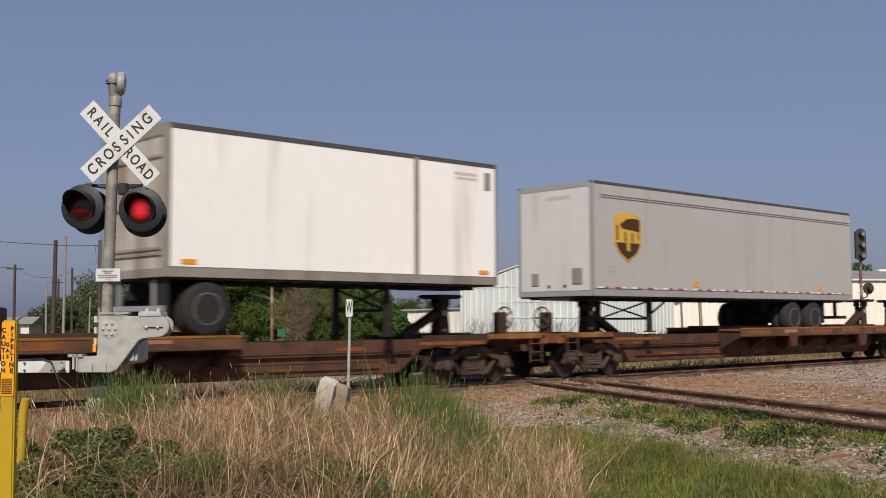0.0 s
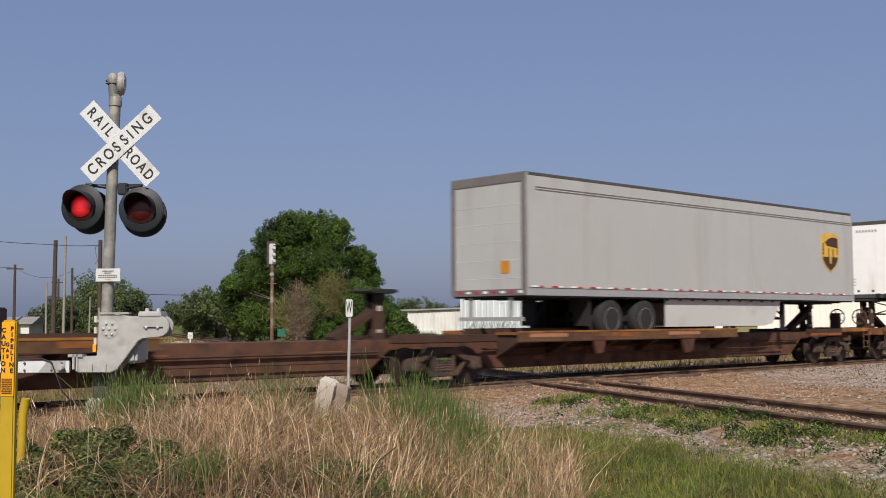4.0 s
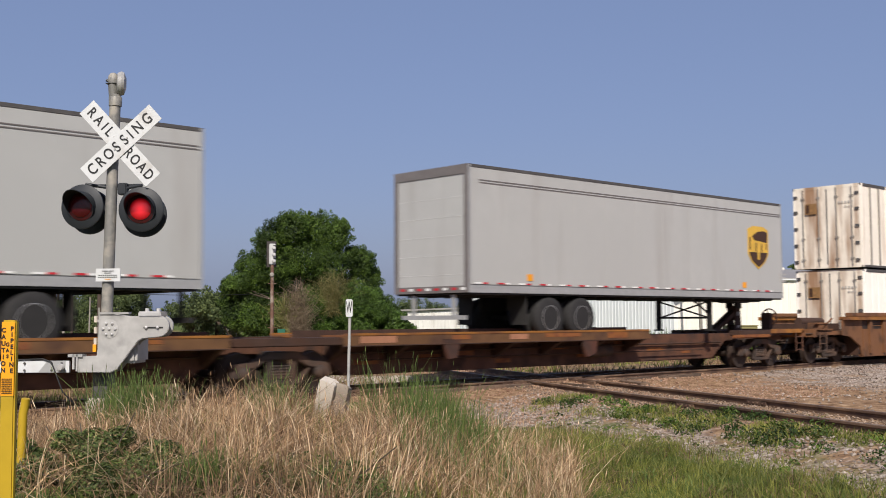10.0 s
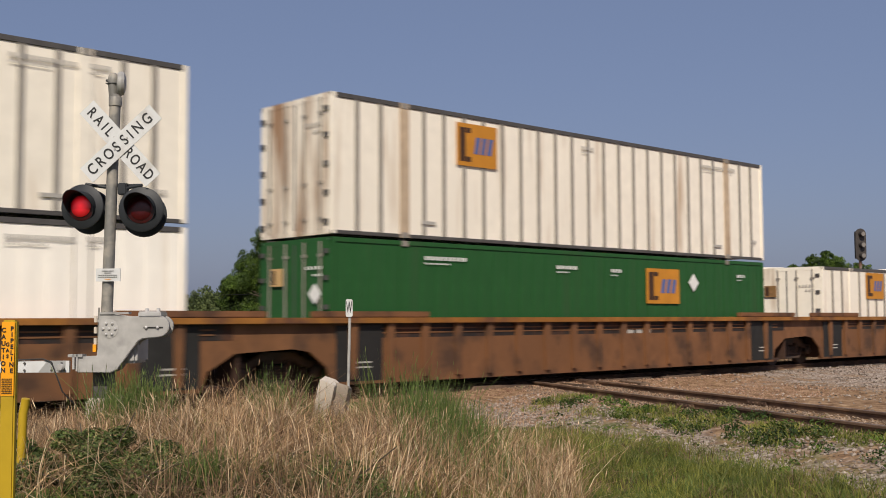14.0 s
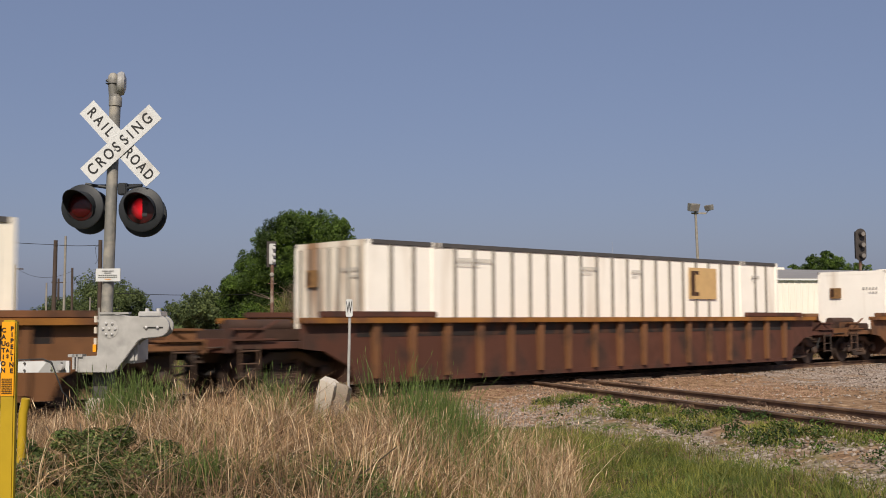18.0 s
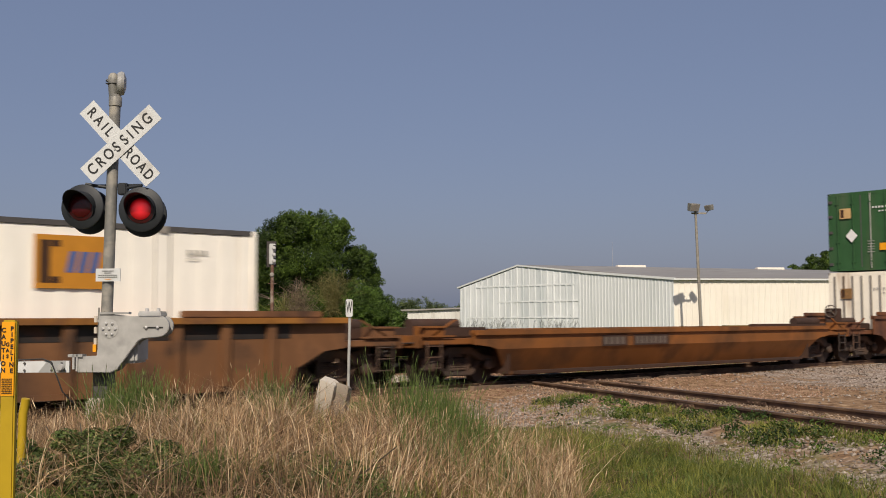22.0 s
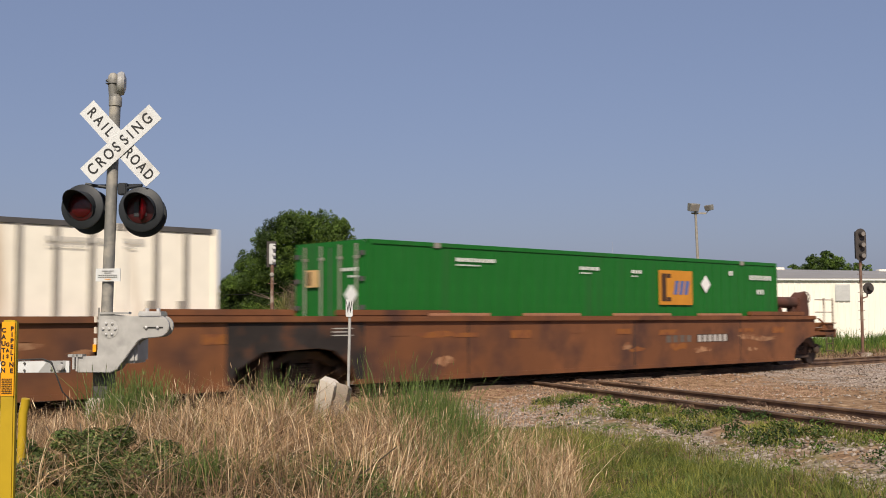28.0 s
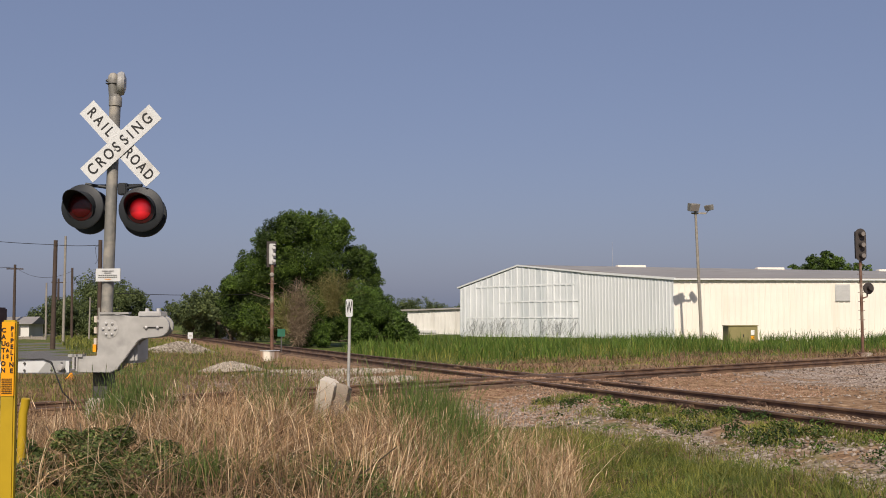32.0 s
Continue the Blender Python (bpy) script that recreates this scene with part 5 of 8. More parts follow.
def big_trees():
    x, y = across(-10.4, 84)
    # rx: across the view; lumps given across (a) and along (b) the view, height, radius
    def lump(a, b, h, r):
        return (0.7335 * a + 0.6797 * b, -0.6797 * a + 0.7335 * b, h, r)
    masses = ((-25, 412, 36), (-62, 428, 35), (20, 410, 35), (52, 424, 32), (-10, 455, 48), (-103, 470, 34), (-122, 500, 28), (-112, 530, 36), (-65, 500, 46), (99, 462, 28), (112, 482, 20),
              (45, 470, 42), (95, 510, 38), (10, 520, 44), (-90, 560, 36), (0, 396, 18), (-42, 394, 18), (60, 408, 16), (-55, 470, 46), (-20, 545, 44), (40, 540, 42), (-60, 550, 40), (75, 550, 36), (-125, 555, 26), (78, 450, 26), (-133, 505, 22), (-136, 535, 24))
    tree(x, y, [lump(a / 23.0, ((i * 37) % 11 - 5) * 0.22, (441 - h) / 23.0 + (7.75 if h < 450 else 7.4), r / 20.0) for i, (a, h, r) in enumerate(masses)],
         215000, 0.060, LEAF_MID, "big broad dark green tree with an uneven crown", 0.30, seed=3, core=60000)
    x, y = across(-6.3, 80)
    tree(x, y, [lump(-0.3, 0, 3.0, 1.9), lump(1.4, 0.4, 2.6, 1.8), lump(-1.6, 0.2, 1.7, 1.5), lump(2.7, 0.3, 1.7, 1.5), lump(0.4, -0.5, 1.2, 1.4), lump(-2.6, -0.3, 0.9, 1.1), lump(3.7, 0.2, 0.9, 1.0), lump(-4.0, -0.2, 0.7, 0.9)], 70000, 0.058, LEAF_BUSH, "bushy green tree in front of the big tree", 0.3, seed=5, core=18000)
    x, y = across(-8.6, 79)
    d = thing("dead_shrub", pose(x, y, gz(x, y) - 0.1), "dead brown shrub tangled between green trees", "shrub")
    rg = np.random.default_rng(8)
    # bare stems that fork and arch: root, count of stems, reach, height, leaf colour
    for base, m, reach, high, mat, fine in (((-1.9, -0.6, 1.0), 330, 0.62, 4.0, LEAF_DRY, 0.010), ((-2.7, -0.5, 1.2), 150, 0.5, 2.8, LEAF_PALM, 0.020), ((0.6, 0.0, 2.6), 260, 0.8, 3.2, LEAF_OLIVE, 0.009), ((-1.7, -0.8, 0.4), 200, 0.5, 2.8, LEAF_DRY, 0.010)):
        vs = []
        for _ in range(m):
            p = np.array(base) + rg.normal(size=3) * np.array([0.35, 0.3, 0.2])
            out = rg.normal(size=2) * reach * 0.5
            rise = high * rg.uniform(0.45, 1.0)
            for k in range(6):
                f = (k + 1) / 6
                q = np.array([base[0] + out[0] * (0.2 + f * f * 2.0), base[1] + out[1] * (0.2 + f * f), base[2] + rise * (f - 0.30 * f * f * abs(out[0]))]) + rg.normal(size=3) * 0.10
                sd = rg.normal(size=3) * fine * (1.1 - 0.12 * k)
                vs += [p - sd, p + sd, q + sd * 0.7, q - sd * 0.7]
                for _ in range(2):                      # side twigs
                    e = q + rg.normal(size=3) * np.array([0.26, 0.2, 0.24])
                    sd = rg.normal(size=3) * fine * 0.6
                    vs += [q - sd, q + sd, e + sd * 0.4, e - sd * 0.4]
                p = q
        vv = np.array(vs)
        vv = np.stack([0.7335 * vv[:, 0] + 0.6797 * vv[:, 1], -0.6797 * vv[:, 0] + 0.7335 * vv[:, 1], np.maximum(vv[:, 2], 0.0)], -1)
        leaf_part("twig_tangle", vv, mat, d, "dense bare twigs" if mat is not LEAF_PALM else "yellowing palm fronds")
    x, y = across(52.5, 150)
    tree(x, y, [lump(-0.8, 0, 9.2, 2.0), lump(-3.6, 0, 8.0, 1.9), lump(2.0, 0, 8.6, 2.0), lump(5.0, 0, 8.4, 1.6), lump(0.6, 0, 10.2, 1.4), lump(-5.4, 0, 7.0, 1.4), lump(6.4, 0, 7.4, 1.2), lump(-1.6, 0, 10.0, 1.0)], 16000, 0.15, LEAF_MID, "green treetop behind the warehouse roof", 0.4, z0=-0.6, seed=9)
    rng = np.random.default_rng(12)
    # tree belt beyond the road and the line
    rows = ((-44.5, 134, 6.4), (-50, 140, 5.4), (-40, 128, 7.4), (-36.8, 120, 6.4), (-33.5, 118, 5.6), (-42, 118, 4.6), (-38, 112, 3.6), (-30, 135, 4.4), (-27, 140, 3.6),
            (-25, 112, 4.9), (-22.4, 108, 5.2), (-20.2, 102, 5.0), (-17.5, 100, 5.2), (-27.5, 120, 3.9), (-15.2, 98, 4.2), (-24.0, 106, 4.2), (-18.6, 96, 3.4),
            (-3.5, 190, 6.2), (0.5, 195, 5.2), (4.5, 195, 5.6), (-7, 180, 5.8))
    for u, w, h in rows:
        x, y = across(u, w)
        ls = [lump(rng.uniform(-2.2, 2.2), rng.uniform(-1, 1), h * rng.uniform(0.35, 0.80), h * rng.uniform(0.26, 0.36)) for _ in range(5)] + [lump(0, 0, h * 0.72, h * 0.3), lump(rng.uniform(-2, 2), 0, h * 0.25, h * 0.3)]
        tree(x, y, ls, 8500, 0.12, LEAF_FAR, "distant green tree in a belt of trees", 0.22, z0=-0.5, seed=int(rng.integers(1000)), group="distant trees")


big_trees()


warehouse()


def blades(n, u, w, h, width, rng, lean=0.35, droop=0.5, keep=None, head=0.0, bias=None):
    """Vertices and faces of n bent grass blades; u, w, h are arrays or (lo, hi); bias leans them all one way (x, y)."""
    def arr(v):
        return rng.uniform(v[0], v[1], n) if isinstance(v, tuple) else v
    uu, ww = arr(u), arr(w)
    if keep is not None:
        k = keep(uu, ww)
        uu, ww = uu[k], ww[k]
        n = len(uu)
    hh = rng.uniform(h[0], h[1], n) if isinstance(h, tuple) else h(uu, ww) if callable(h) else h
    x, y = to_xy(uu, ww)
    z = ground_z(x, y) - 0.02
    an = rng.uniform(0, 2 * np.pi, n)
    ln = rng.normal(scale=lean, size=n)
    dx, dy = np.cos(an) * ln, np.sin(an) * ln
    if bias is not None:
        dx, dy = dx + bias[0], dy + bias[1]
        ln = np.hypot(dx, dy)
    wd = width * rng.uniform(0.6, 1.4, n)
    sa = rng.uniform(0, 2 * np.pi, n)
    sx, sy = np.cos(sa) * wd / 2, np.sin(sa) * wd / 2
    dr = np.abs(rng.normal(scale=droop, size=n))
    pts = []
    for s, b, wf in ((0, 0, 1), (0.42, 0.25, 0.9), (0.76, 0.60, 0.65), (1.0, 1.0, 0.12)):
        bx, by = x + dx * hh * b * (1 + dr * s), y + dy * hh * b * (1 + dr * s)
        bz = z + hh * (s - 0.35 * np.minimum(dr, 1) * np.abs(ln) * s * s)
        pts.append(np.stack([bx - sx * wf, by - sy * wf, bz], -1))
        pts.append(np.stack([bx + sx * wf, by + sy * wf, bz], -1))
    v = np.stack(pts, 1)
    i = np.arange(n)[:, None] * 8
    f = np.concatenate([i + np.array([[0, 1, 3, 2]]), i + np.array([[2, 3, 5, 4]]), i + np.array([[4, 5, 7, 6]])], 1).reshape(-1, 4)
    if head:
        k = rng.random(n) < head
        tip = v[k][:, 6:8].mean(1)
        d = np.stack([dx[k], dy[k], np.full(k.sum(), 1.0)], -1)
        d /= np.linalg.norm(d, axis=1)[:, None]
        m = k.sum()
        hw = np.stack([np.cos(sa[k]), np.sin(sa[k]), np.zeros(m)], -1) * 0.0042
        hl = rng.uniform(0.05, 0.11, m)[:, None]
        hv = np.stack([tip - d * 0.01, tip + d * hl * 0.4 + hw, tip + d * hl, tip + d * hl * 0.4 - hw], 1).reshape(-1, 3)
        f = np.concatenate([f, np.arange(m * 4).reshape(-1, 4) + n * 8])
        v = np.concatenate([v.reshape(-1, 3), hv])
    return v.reshape(-1, 3), f


def tufts(m, per, u, w, h, width, rng, keep, spread=0.05, fan=0.55, droop=0.9, head=0.1):
    """m tufts of about per blades each, every tuft fanning out from its root and leaning its own way."""
    cu, cw = rng.uniform(u[0], u[1], m), rng.uniform(w[0], w[1], m)
    k = keep(cu, cw)
    cu, cw = cu[k], cw[k]
    m = len(cu)
    th = rng.uniform(0.55, 1.0, m)
    la, ll = rng.uniform(0, 2 * np.pi, m), np.abs(rng.normal(scale=0.30, size=m))
    i = rng.integers(0, m, m * per)
    uu, ww = cu[i] + rng.normal(scale=spread, size=len(i)), cw[i] + rng.normal(scale=spread, size=len(i))
    hh = h(uu, ww) * th[i] * rng.uniform(0.55, 1.1, len(i))
    return blades(len(i), uu, ww, hh, width, rng, fan, droop, None, head, (np.cos(la[i]) * ll[i], np.sin(la[i]) * ll[i]))


def grass(name, mat, label, *sets):
    vs, fs, base = [], [], 0
    for v, f in sets:
        vs.append(v)
        fs.append(f + base)
        base += len(v)
    ob = loose(name, np.concatenate(vs).tolist(), np.concatenate(fs).tolist(), [mat])
    return tagged(ob, label, "grass", kind="stuff")


def patchy(sc, thr, ph=0.0):
    return lambda u, w: (np.sin(sc * u + ph) * np.cos(sc * 0.8 * w + ph * 2) + 0.5 * np.sin(2.3 * sc * u - 1.7 * sc * w + ph)) > thr


def edge_u(w):
    """Where the tall verge grass ends."""
    return -0.15 + 0.10 * (w - 9)


def grow():
    r = RNG
    def on_verge(u, w):
        bramble = (u < -0.265 * w) & (w < 8.7)
        return (u < edge_u(w) + r.normal(scale=0.25, size=len(u))) & (u > -0.45 * w) & (~bramble | (r.random(len(u)) < 0.05))
    def tall(u, w):
        near_block = (np.abs(u + 0.1015 * w) < 0.3) & (w > 9.6)
        return r.uniform(0.22, 0.66, len(u)) * (1 - 0.42 * sstep(-2.2, -3.6, u)) * (1.0 - 0.35 * sstep(0.0, 1.2, u)) * np.where(near_block, 0.5, 1.0)
    def thin(u, w):
        return on_verge(u, w) & (r.random(len(u)) < 0.35 + 0.65 * sstep(7.5, 10.0, w))
    grass("dry_grass", STRAW, "tall dry straw-coloured grass with seed heads",
          blades(13000, (-5.6, 1.6), (6.8, 15.2), tall, 0.0055, r, 0.5, 1.4, thin, 0.16),
          tufts(900, 30, (-5.6, 1.6), (6.8, 15.2), lambda u, w: tall(u, w) * 1.12, 0.0062, r, thin, 0.055, 0.50, 1.5, 0.14),
          blades(3400, (-5.6, 1.4), (7.0, 14.5), lambda u, w: tall(u, w) * 1.2, 0.006, r, 0.75, 1.9, thin, 0.05),
          blades(1000, (-3.7, -1.3), (6.9, 9.0), (0.2, 0.5), 0.006, r, 0.9, 1.6, lambda u, w: u > -0.45 * w, 0.1))
    grass("old_grass", STRAWDARK, "matted old brown grass under the straw",
          blades(22000, (-5.6, 1.6), (6.4, 15.5), (0.08, 0.36), 0.007, r, 1.0, 0.9, on_verge),
          tufts(420, 26, (-5.6, 1.6), (6.8, 15.0), lambda u, w: tall(u, w) * 0.8, 0.007, r, on_verge, 0.07, 0.8, 1.8, 0.0))
    grass("undergrowth", BLADE, "green blades growing through the straw",
          blades(5000, (-4.5, 0.8), (7.0, 12.5), (0.10, 0.34), 0.007, r, 0.5, 0.7, lambda u, w: on_verge(u, w) & patchy(1.1, 0.45, 0.6)(u, w)),
          tufts(90, 26, (-3.6, 0.6), (7.4, 13.5), lambda u, w: r.uniform(0.22, 0.5, len(u)), 0.008, r, on_verge, 0.07, 0.45, 1.0, 0.0))
    clumps = [blades(int(k), r.normal(u, s, int(k)), r.normal(w, s * 1.2, int(k)), (h * 0.5, h), 0.008, r, 0.22, 0.5, None, 0.22)
              for u, w, s, h, k in ((-3.15, 11.2, 0.20, 0.75, 700), (-3.4, 11.6, 0.15, 0.7, 300), (-1.92, 12.2, 0.16, 0.70, 260), (-1.7, 11.5, 0.2, 0.5, 120), (-0.78, 12.6, 0.14, 0.66, 70), (-0.56, 12.0, 0.20, 0.98, 130), (-0.30, 11.6, 0.15, 0.85, 90), (0.04, 11.2, 0.13, 0.85, 460), (0.22, 10.5, 0.13, 0.7, 260), (-0.05, 10.6, 0.24, 0.70, 170), (-0.24, 11.0, 0.12, 0.92, 90), (-0.12, 11.8, 0.16, 0.95, 120),
                                       (0.18, 11.2, 0.28, 0.68, 230), (0.05, 9.4, 0.3, 0.6, 190), (0.35, 10.0, 0.35, 0.5, 190), (-1.62, 7.4, 0.10, 0.34, 260), (-0.5, 7.6, 0.2, 0.3, 300), (-2.2, 13.5, 0.4, 0.5, 160))]
    grass("green_grass_clumps", BLADELUSH, "tall lush green grass clumps among the straw", *clumps)

    def right_bank(u, w):
        x, y = to_xy(u, w)
        return (u > edge_u(w) - 0.4) & (off_track(x, y) + 1.3 * sstep(-7.5, -5.0, y) < -3.5 + r.normal(scale=0.3, size=len(u)))
    grass("green_grass", BLADE, "short green grass on the bank",
          blades(52000, (-0.4, 7.0), (7.2, 17.5), (0.04, 0.15), 0.008, r, 0.6, 0.6, right_bank),
          tufts(1500, 16, (-0.4, 7.0), (7.2, 17.5), lambda u, w: r.uniform(0.10, 0.30, len(u)), 0.008, r, right_bank, 0.05, 0.6, 1.0, 0.0),
          blades(16000, (-0.4, 7.0), (7.2, 17.5), (0.10, 0.30), 0.009, r, 0.5, 0.8, lambda u, w: right_bank(u, w) & patchy(2.1, 0.55, 0.4)(u, w)),
          blades(4000, (-0.2, 3.2), (8, 12.8), (0.12, 0.34), 0.007, r, 0.4, 0.6, lambda u, w: right_bank(u, w) & (u < edge_u(w) + 0.9)))
    grass("old_grass", STRAWDARK, "brown thatch between the green blades", blades(22000, (-0.4, 7.0), (7.2, 17.5), (0.03, 0.16), 0.009, r, 0.9, 0.8, lambda u, w: right_bank(u, w) & patchy(1.7, -0.1, 2.4)(u, w)))
    grass("clover", BLADELUSH, "dark green clover tufts in the bank", blades(12000, (-0.4, 7.0), (7.2, 17.5), (0.05, 0.20), 0.011, r, 0.7, 0.8, lambda u, w: right_bank(u, w) & patchy(2.6, 0.5, 5.0)(u, w)))
    grass("dry_grass", STRAW, "sparse dry stalks in the green grass", blades(6000, (-0.6, 2.4), (8.0, 13.0), (0.2, 0.6), 0.0055, r, 0.5, 0.8, lambda u, w: right_bank(u, w) & (u < edge_u(w) + 1.3), 0.2))

    def strip(lo, hi, pat):
        def keep(u, w):
            x, y = to_xy(u, w)
            o = off_track(x, y)
            return (o > lo) & (o < hi) & (y < -2.6) & pat(u, w)
        return keep
    grass("weeds", BLADE, "patches of green weeds along the side line",
          blades(42000, (1.5, 9), (11, 23), (0.03, 0.15), 0.016, r, 0.7, 0.6, strip(-2.5, -1.0, patchy(1.5, -0.1))),
          blades(22000, (1.5, 9), (10, 22), (0.03, 0.12), 0.014, r, 0.7, 0.6, strip(-4.6, -2.2, patchy(2.3, 0.35, 1.0))))

    def in_rails(u, w):
        x, y = to_xy(u, w)
        return (np.abs(off_track(x, y)) < 0.62) & (y < -3.0) & patchy(1.9, 0.75, 0.7)(u, w)
    grass("weeds", BLADE, "small weeds between the rails of the side line", blades(9000, (2, 9), (11, 23), (0.03, 0.12), 0.012, r, 0.7, 0.6, in_rails))

    def dry_strip(u, w):
        x, y = to_xy(u, w)
        return (y > 3.2) & (y < 17) & (off_track(x, y) > 2.4)

    def beyond(u, w):
        x, y = to_xy(u, w)
        return (y > 15.5 + 2.0 * np.sin(0.4 * x) - 3.5 * sstep(45, 60, x) + r.normal(scale=1.2, size=len(u))) & (np.abs(off_track(x, y)) > 3.4) & (off_track(x, y) > 0) & ~((x > 89) & (y > 46)) & ~((np.abs(u / w - 0.271) < 0.022) & (w > 78))
    grass("far_grass", FARBLADE, "tall green grass between the line and the warehouse",
          blades(2600, (-6, 44), (58, 92), (0.8, 1.35), 0.045, r, 0.3, 0.6, lambda u, w: beyond(u, w) & patchy(0.37, 0.2, 4.0)(u, w)),
          blades(30000, (-6, 42), (42, 92), (0.35, 0.95), 0.04, r, 0.35, 0.5, lambda u, w: beyond(u, w) & patchy(0.3, -0.2, 2.0)(u, w)))
    grass("far_grass", BLADE, "olive grass beside the main line",
          blades(15000, (-6, 42), (42, 92), (0.15, 0.70), 0.035, r, 0.4, 0.5, beyond),
          blades(9000, (-2, 30), (33, 60), (0.10, 0.30), 0.03, r, 0.5, 0.5, beyond))
    grass("far_grass", STRAWDARK, "faded dry grass beside the main line", blades(30000, (-3, 34), (27, 72), (0.08, 0.34), 0.03, r, 0.8, 0.6, lambda u, w: dry_strip(u, w) & patchy(0.5, -0.25, 1.0)(u, w)))
    grass("far_grass", BLADE, "low weeds in the dry strip beside the main line", blades(20000, (-3, 34), (27, 72), (0.08, 0.30), 0.03, r, 0.7, 0.6, lambda u, w: dry_strip(u, w) & patchy(0.55, 0.3, 3.0)(u, w)))

    def left_far(u, w):
        x, y = to_xy(u, w)
        return (y > 2.6) & (off_track(x, y) < -2.3) & ((np.abs(u + 0.372 * w) > 1.5) | (w < 33))
    grass("far_grass", BLADE, "thin green grass beyond the crossing", blades(11000, (-18, 4), (22, 60), (0.08, 0.32), 0.02, r, 0.5, 0.5, left_far),
          blades(2200, (-11, -2.5), (18, 30), (0.08, 0.22), 0.009, r, 0.5, 0.5, left_far),
          blades(9000, (-42, -12), (58, 104), (0.12, 0.45), 0.05, r, 0.5, 0.5, lambda u, w: left_far(u, w) & (np.abs(u + 0.372 * w) > 1.7)))
    grass("dry_grass", STRAWDARK, "brown dry grass beyond the rails", blades(20000, (-13, -1.5), (17.5, 34), (0.06, 0.3), 0.009, r, 0.6, 0.6, left_far), blades(9000, (-16, 3), (30, 60), (0.08, 0.3), 0.022, r, 0.6, 0.6, left_far))
    grass("dry_grass", STRAW, "dry grass between the mast and the rails", blades(7000, (-7.5, 0.5), (15.0, 19.0), (0.08, 0.3), 0.006, r, 0.6, 0.6, lambda u, w: to_xy(u, w)[1] < -1.6))


grow()


def shrub(u, w, lumps, n, size, mat, label):
    x, y = across(u, w)
    t = thing("shrub", pose(x, y, gz(x, y)), label, "shrub")
    rng = np.random.default_rng(int(abs(u * 100)))
    cs = np.array([(0.7335 * a + 0.6797 * b, -0.6797 * a + 0.7335 * b, h) for a, b, h, r in lumps])
    leaf_part("leaves", leaf_cloud(cs, np.array([l[3] for l in lumps]), n, size, rng, 0.7, 0.42), mat, t)
    bm = new_bm()
    for c in cs:
        for _ in range(4):
            e = Vector(c) + Vector(rng.normal(scale=0.12, size=3))
            rod(bm, (0, 0, -0.05), e, 0.008, 5, 0.004)
    part("stem", bm, BARK, t)


shrub(-2.45, 7.7, [(-0.75, 0.2, 0.10, 0.20), (-0.45, 0, 0.13, 0.22), (0, 0.1, 0.18, 0.22), (0.35, -0.1, 0.10, 0.22), (-0.15, 0.45, 0.22, 0.2), (0.15, -0.35, 0.05, 0.24), (-0.5, -0.3, 0.04, 0.22), (0.6, 0.1, 0.08, 0.18), (-0.9, -0.2, 0.04, 0.2), (0.3, 0.5, 0.16, 0.17), (0.75, -0.3, 0.0, 0.18),
                   (0.9, 0.2, 0.08, 0.14), (-0.3, 0.3, 0.29, 0.12), (0.1, 0.3, 0.31, 0.12), (-0.62, 0.3, 0.22, 0.13), (0.45, 0.25, 0.22, 0.11), (1.05, -0.1, 0.0, 0.16)], 21000, 0.021, SHRUB, "dark green leafy bramble in dry grass")
shrub(-1.25, 7.9, [(-0.2, 0, 0.05, 0.22), (0.2, 0.2, 0.06, 0.24), (0.55, 0.1, 0.05, 0.2), (-0.5, 0.3, 0.05, 0.2)], 1500, 0.022, SHRUB, "low green weeds in dry grass")
shrub(-0.85, 7.6, [(0, 0, 0.08, 0.24), (0.3, -0.1, 0.06, 0.22), (-0.35, 0.1, 0.08, 0.2), (0.1, 0.5, 0.1, 0.2)], 2200, 0.022, SHRUB, "small green weeds in dry grass")
shrub(-1.75, 7.3, [(0, 0, 0.06, 0.18), (0.2, 0.2, 0.06, 0.18)], 900, 0.022, SHRUB, "small green weeds in dry grass")


def broad_weeds():
    """Low leafy weeds in clumps between the bank and the side line."""
    rng = np.random.default_rng(31)
    cs, rs = [], []
    while len(cs) < 105:
        u, w = rng.uniform(1.6, 8.5), rng.uniform(11.5, 22.5)
        x, y = across(u, w)
        o = float(off_track(x, y)) + 0.25 * math.sin(u * 2.1)
        if y < -3.2 and (-2.5 < o < -0.95 or (-4.4 < o < -2.5 and rng.random() < 0.25)):
            rr = rng.uniform(0.10, 0.26) * (1.0 if o > -2.5 else 0.6)
            cs.append((x, y, gz(x, y) + rr * 0.12))
            rs.append(rr)
    v = leaf_cloud(np.array(cs), np.array(rs), 10500, 0.026, rng, 0.55)
    ob = loose("broadleaf_weeds", v.tolist(), np.arange(len(v)).reshape(-1, 4).tolist(), [LEAF_MID])
    tagged(ob, "low leafy green weeds along the side line", "weeds", kind="stuff")


broad_weeds()


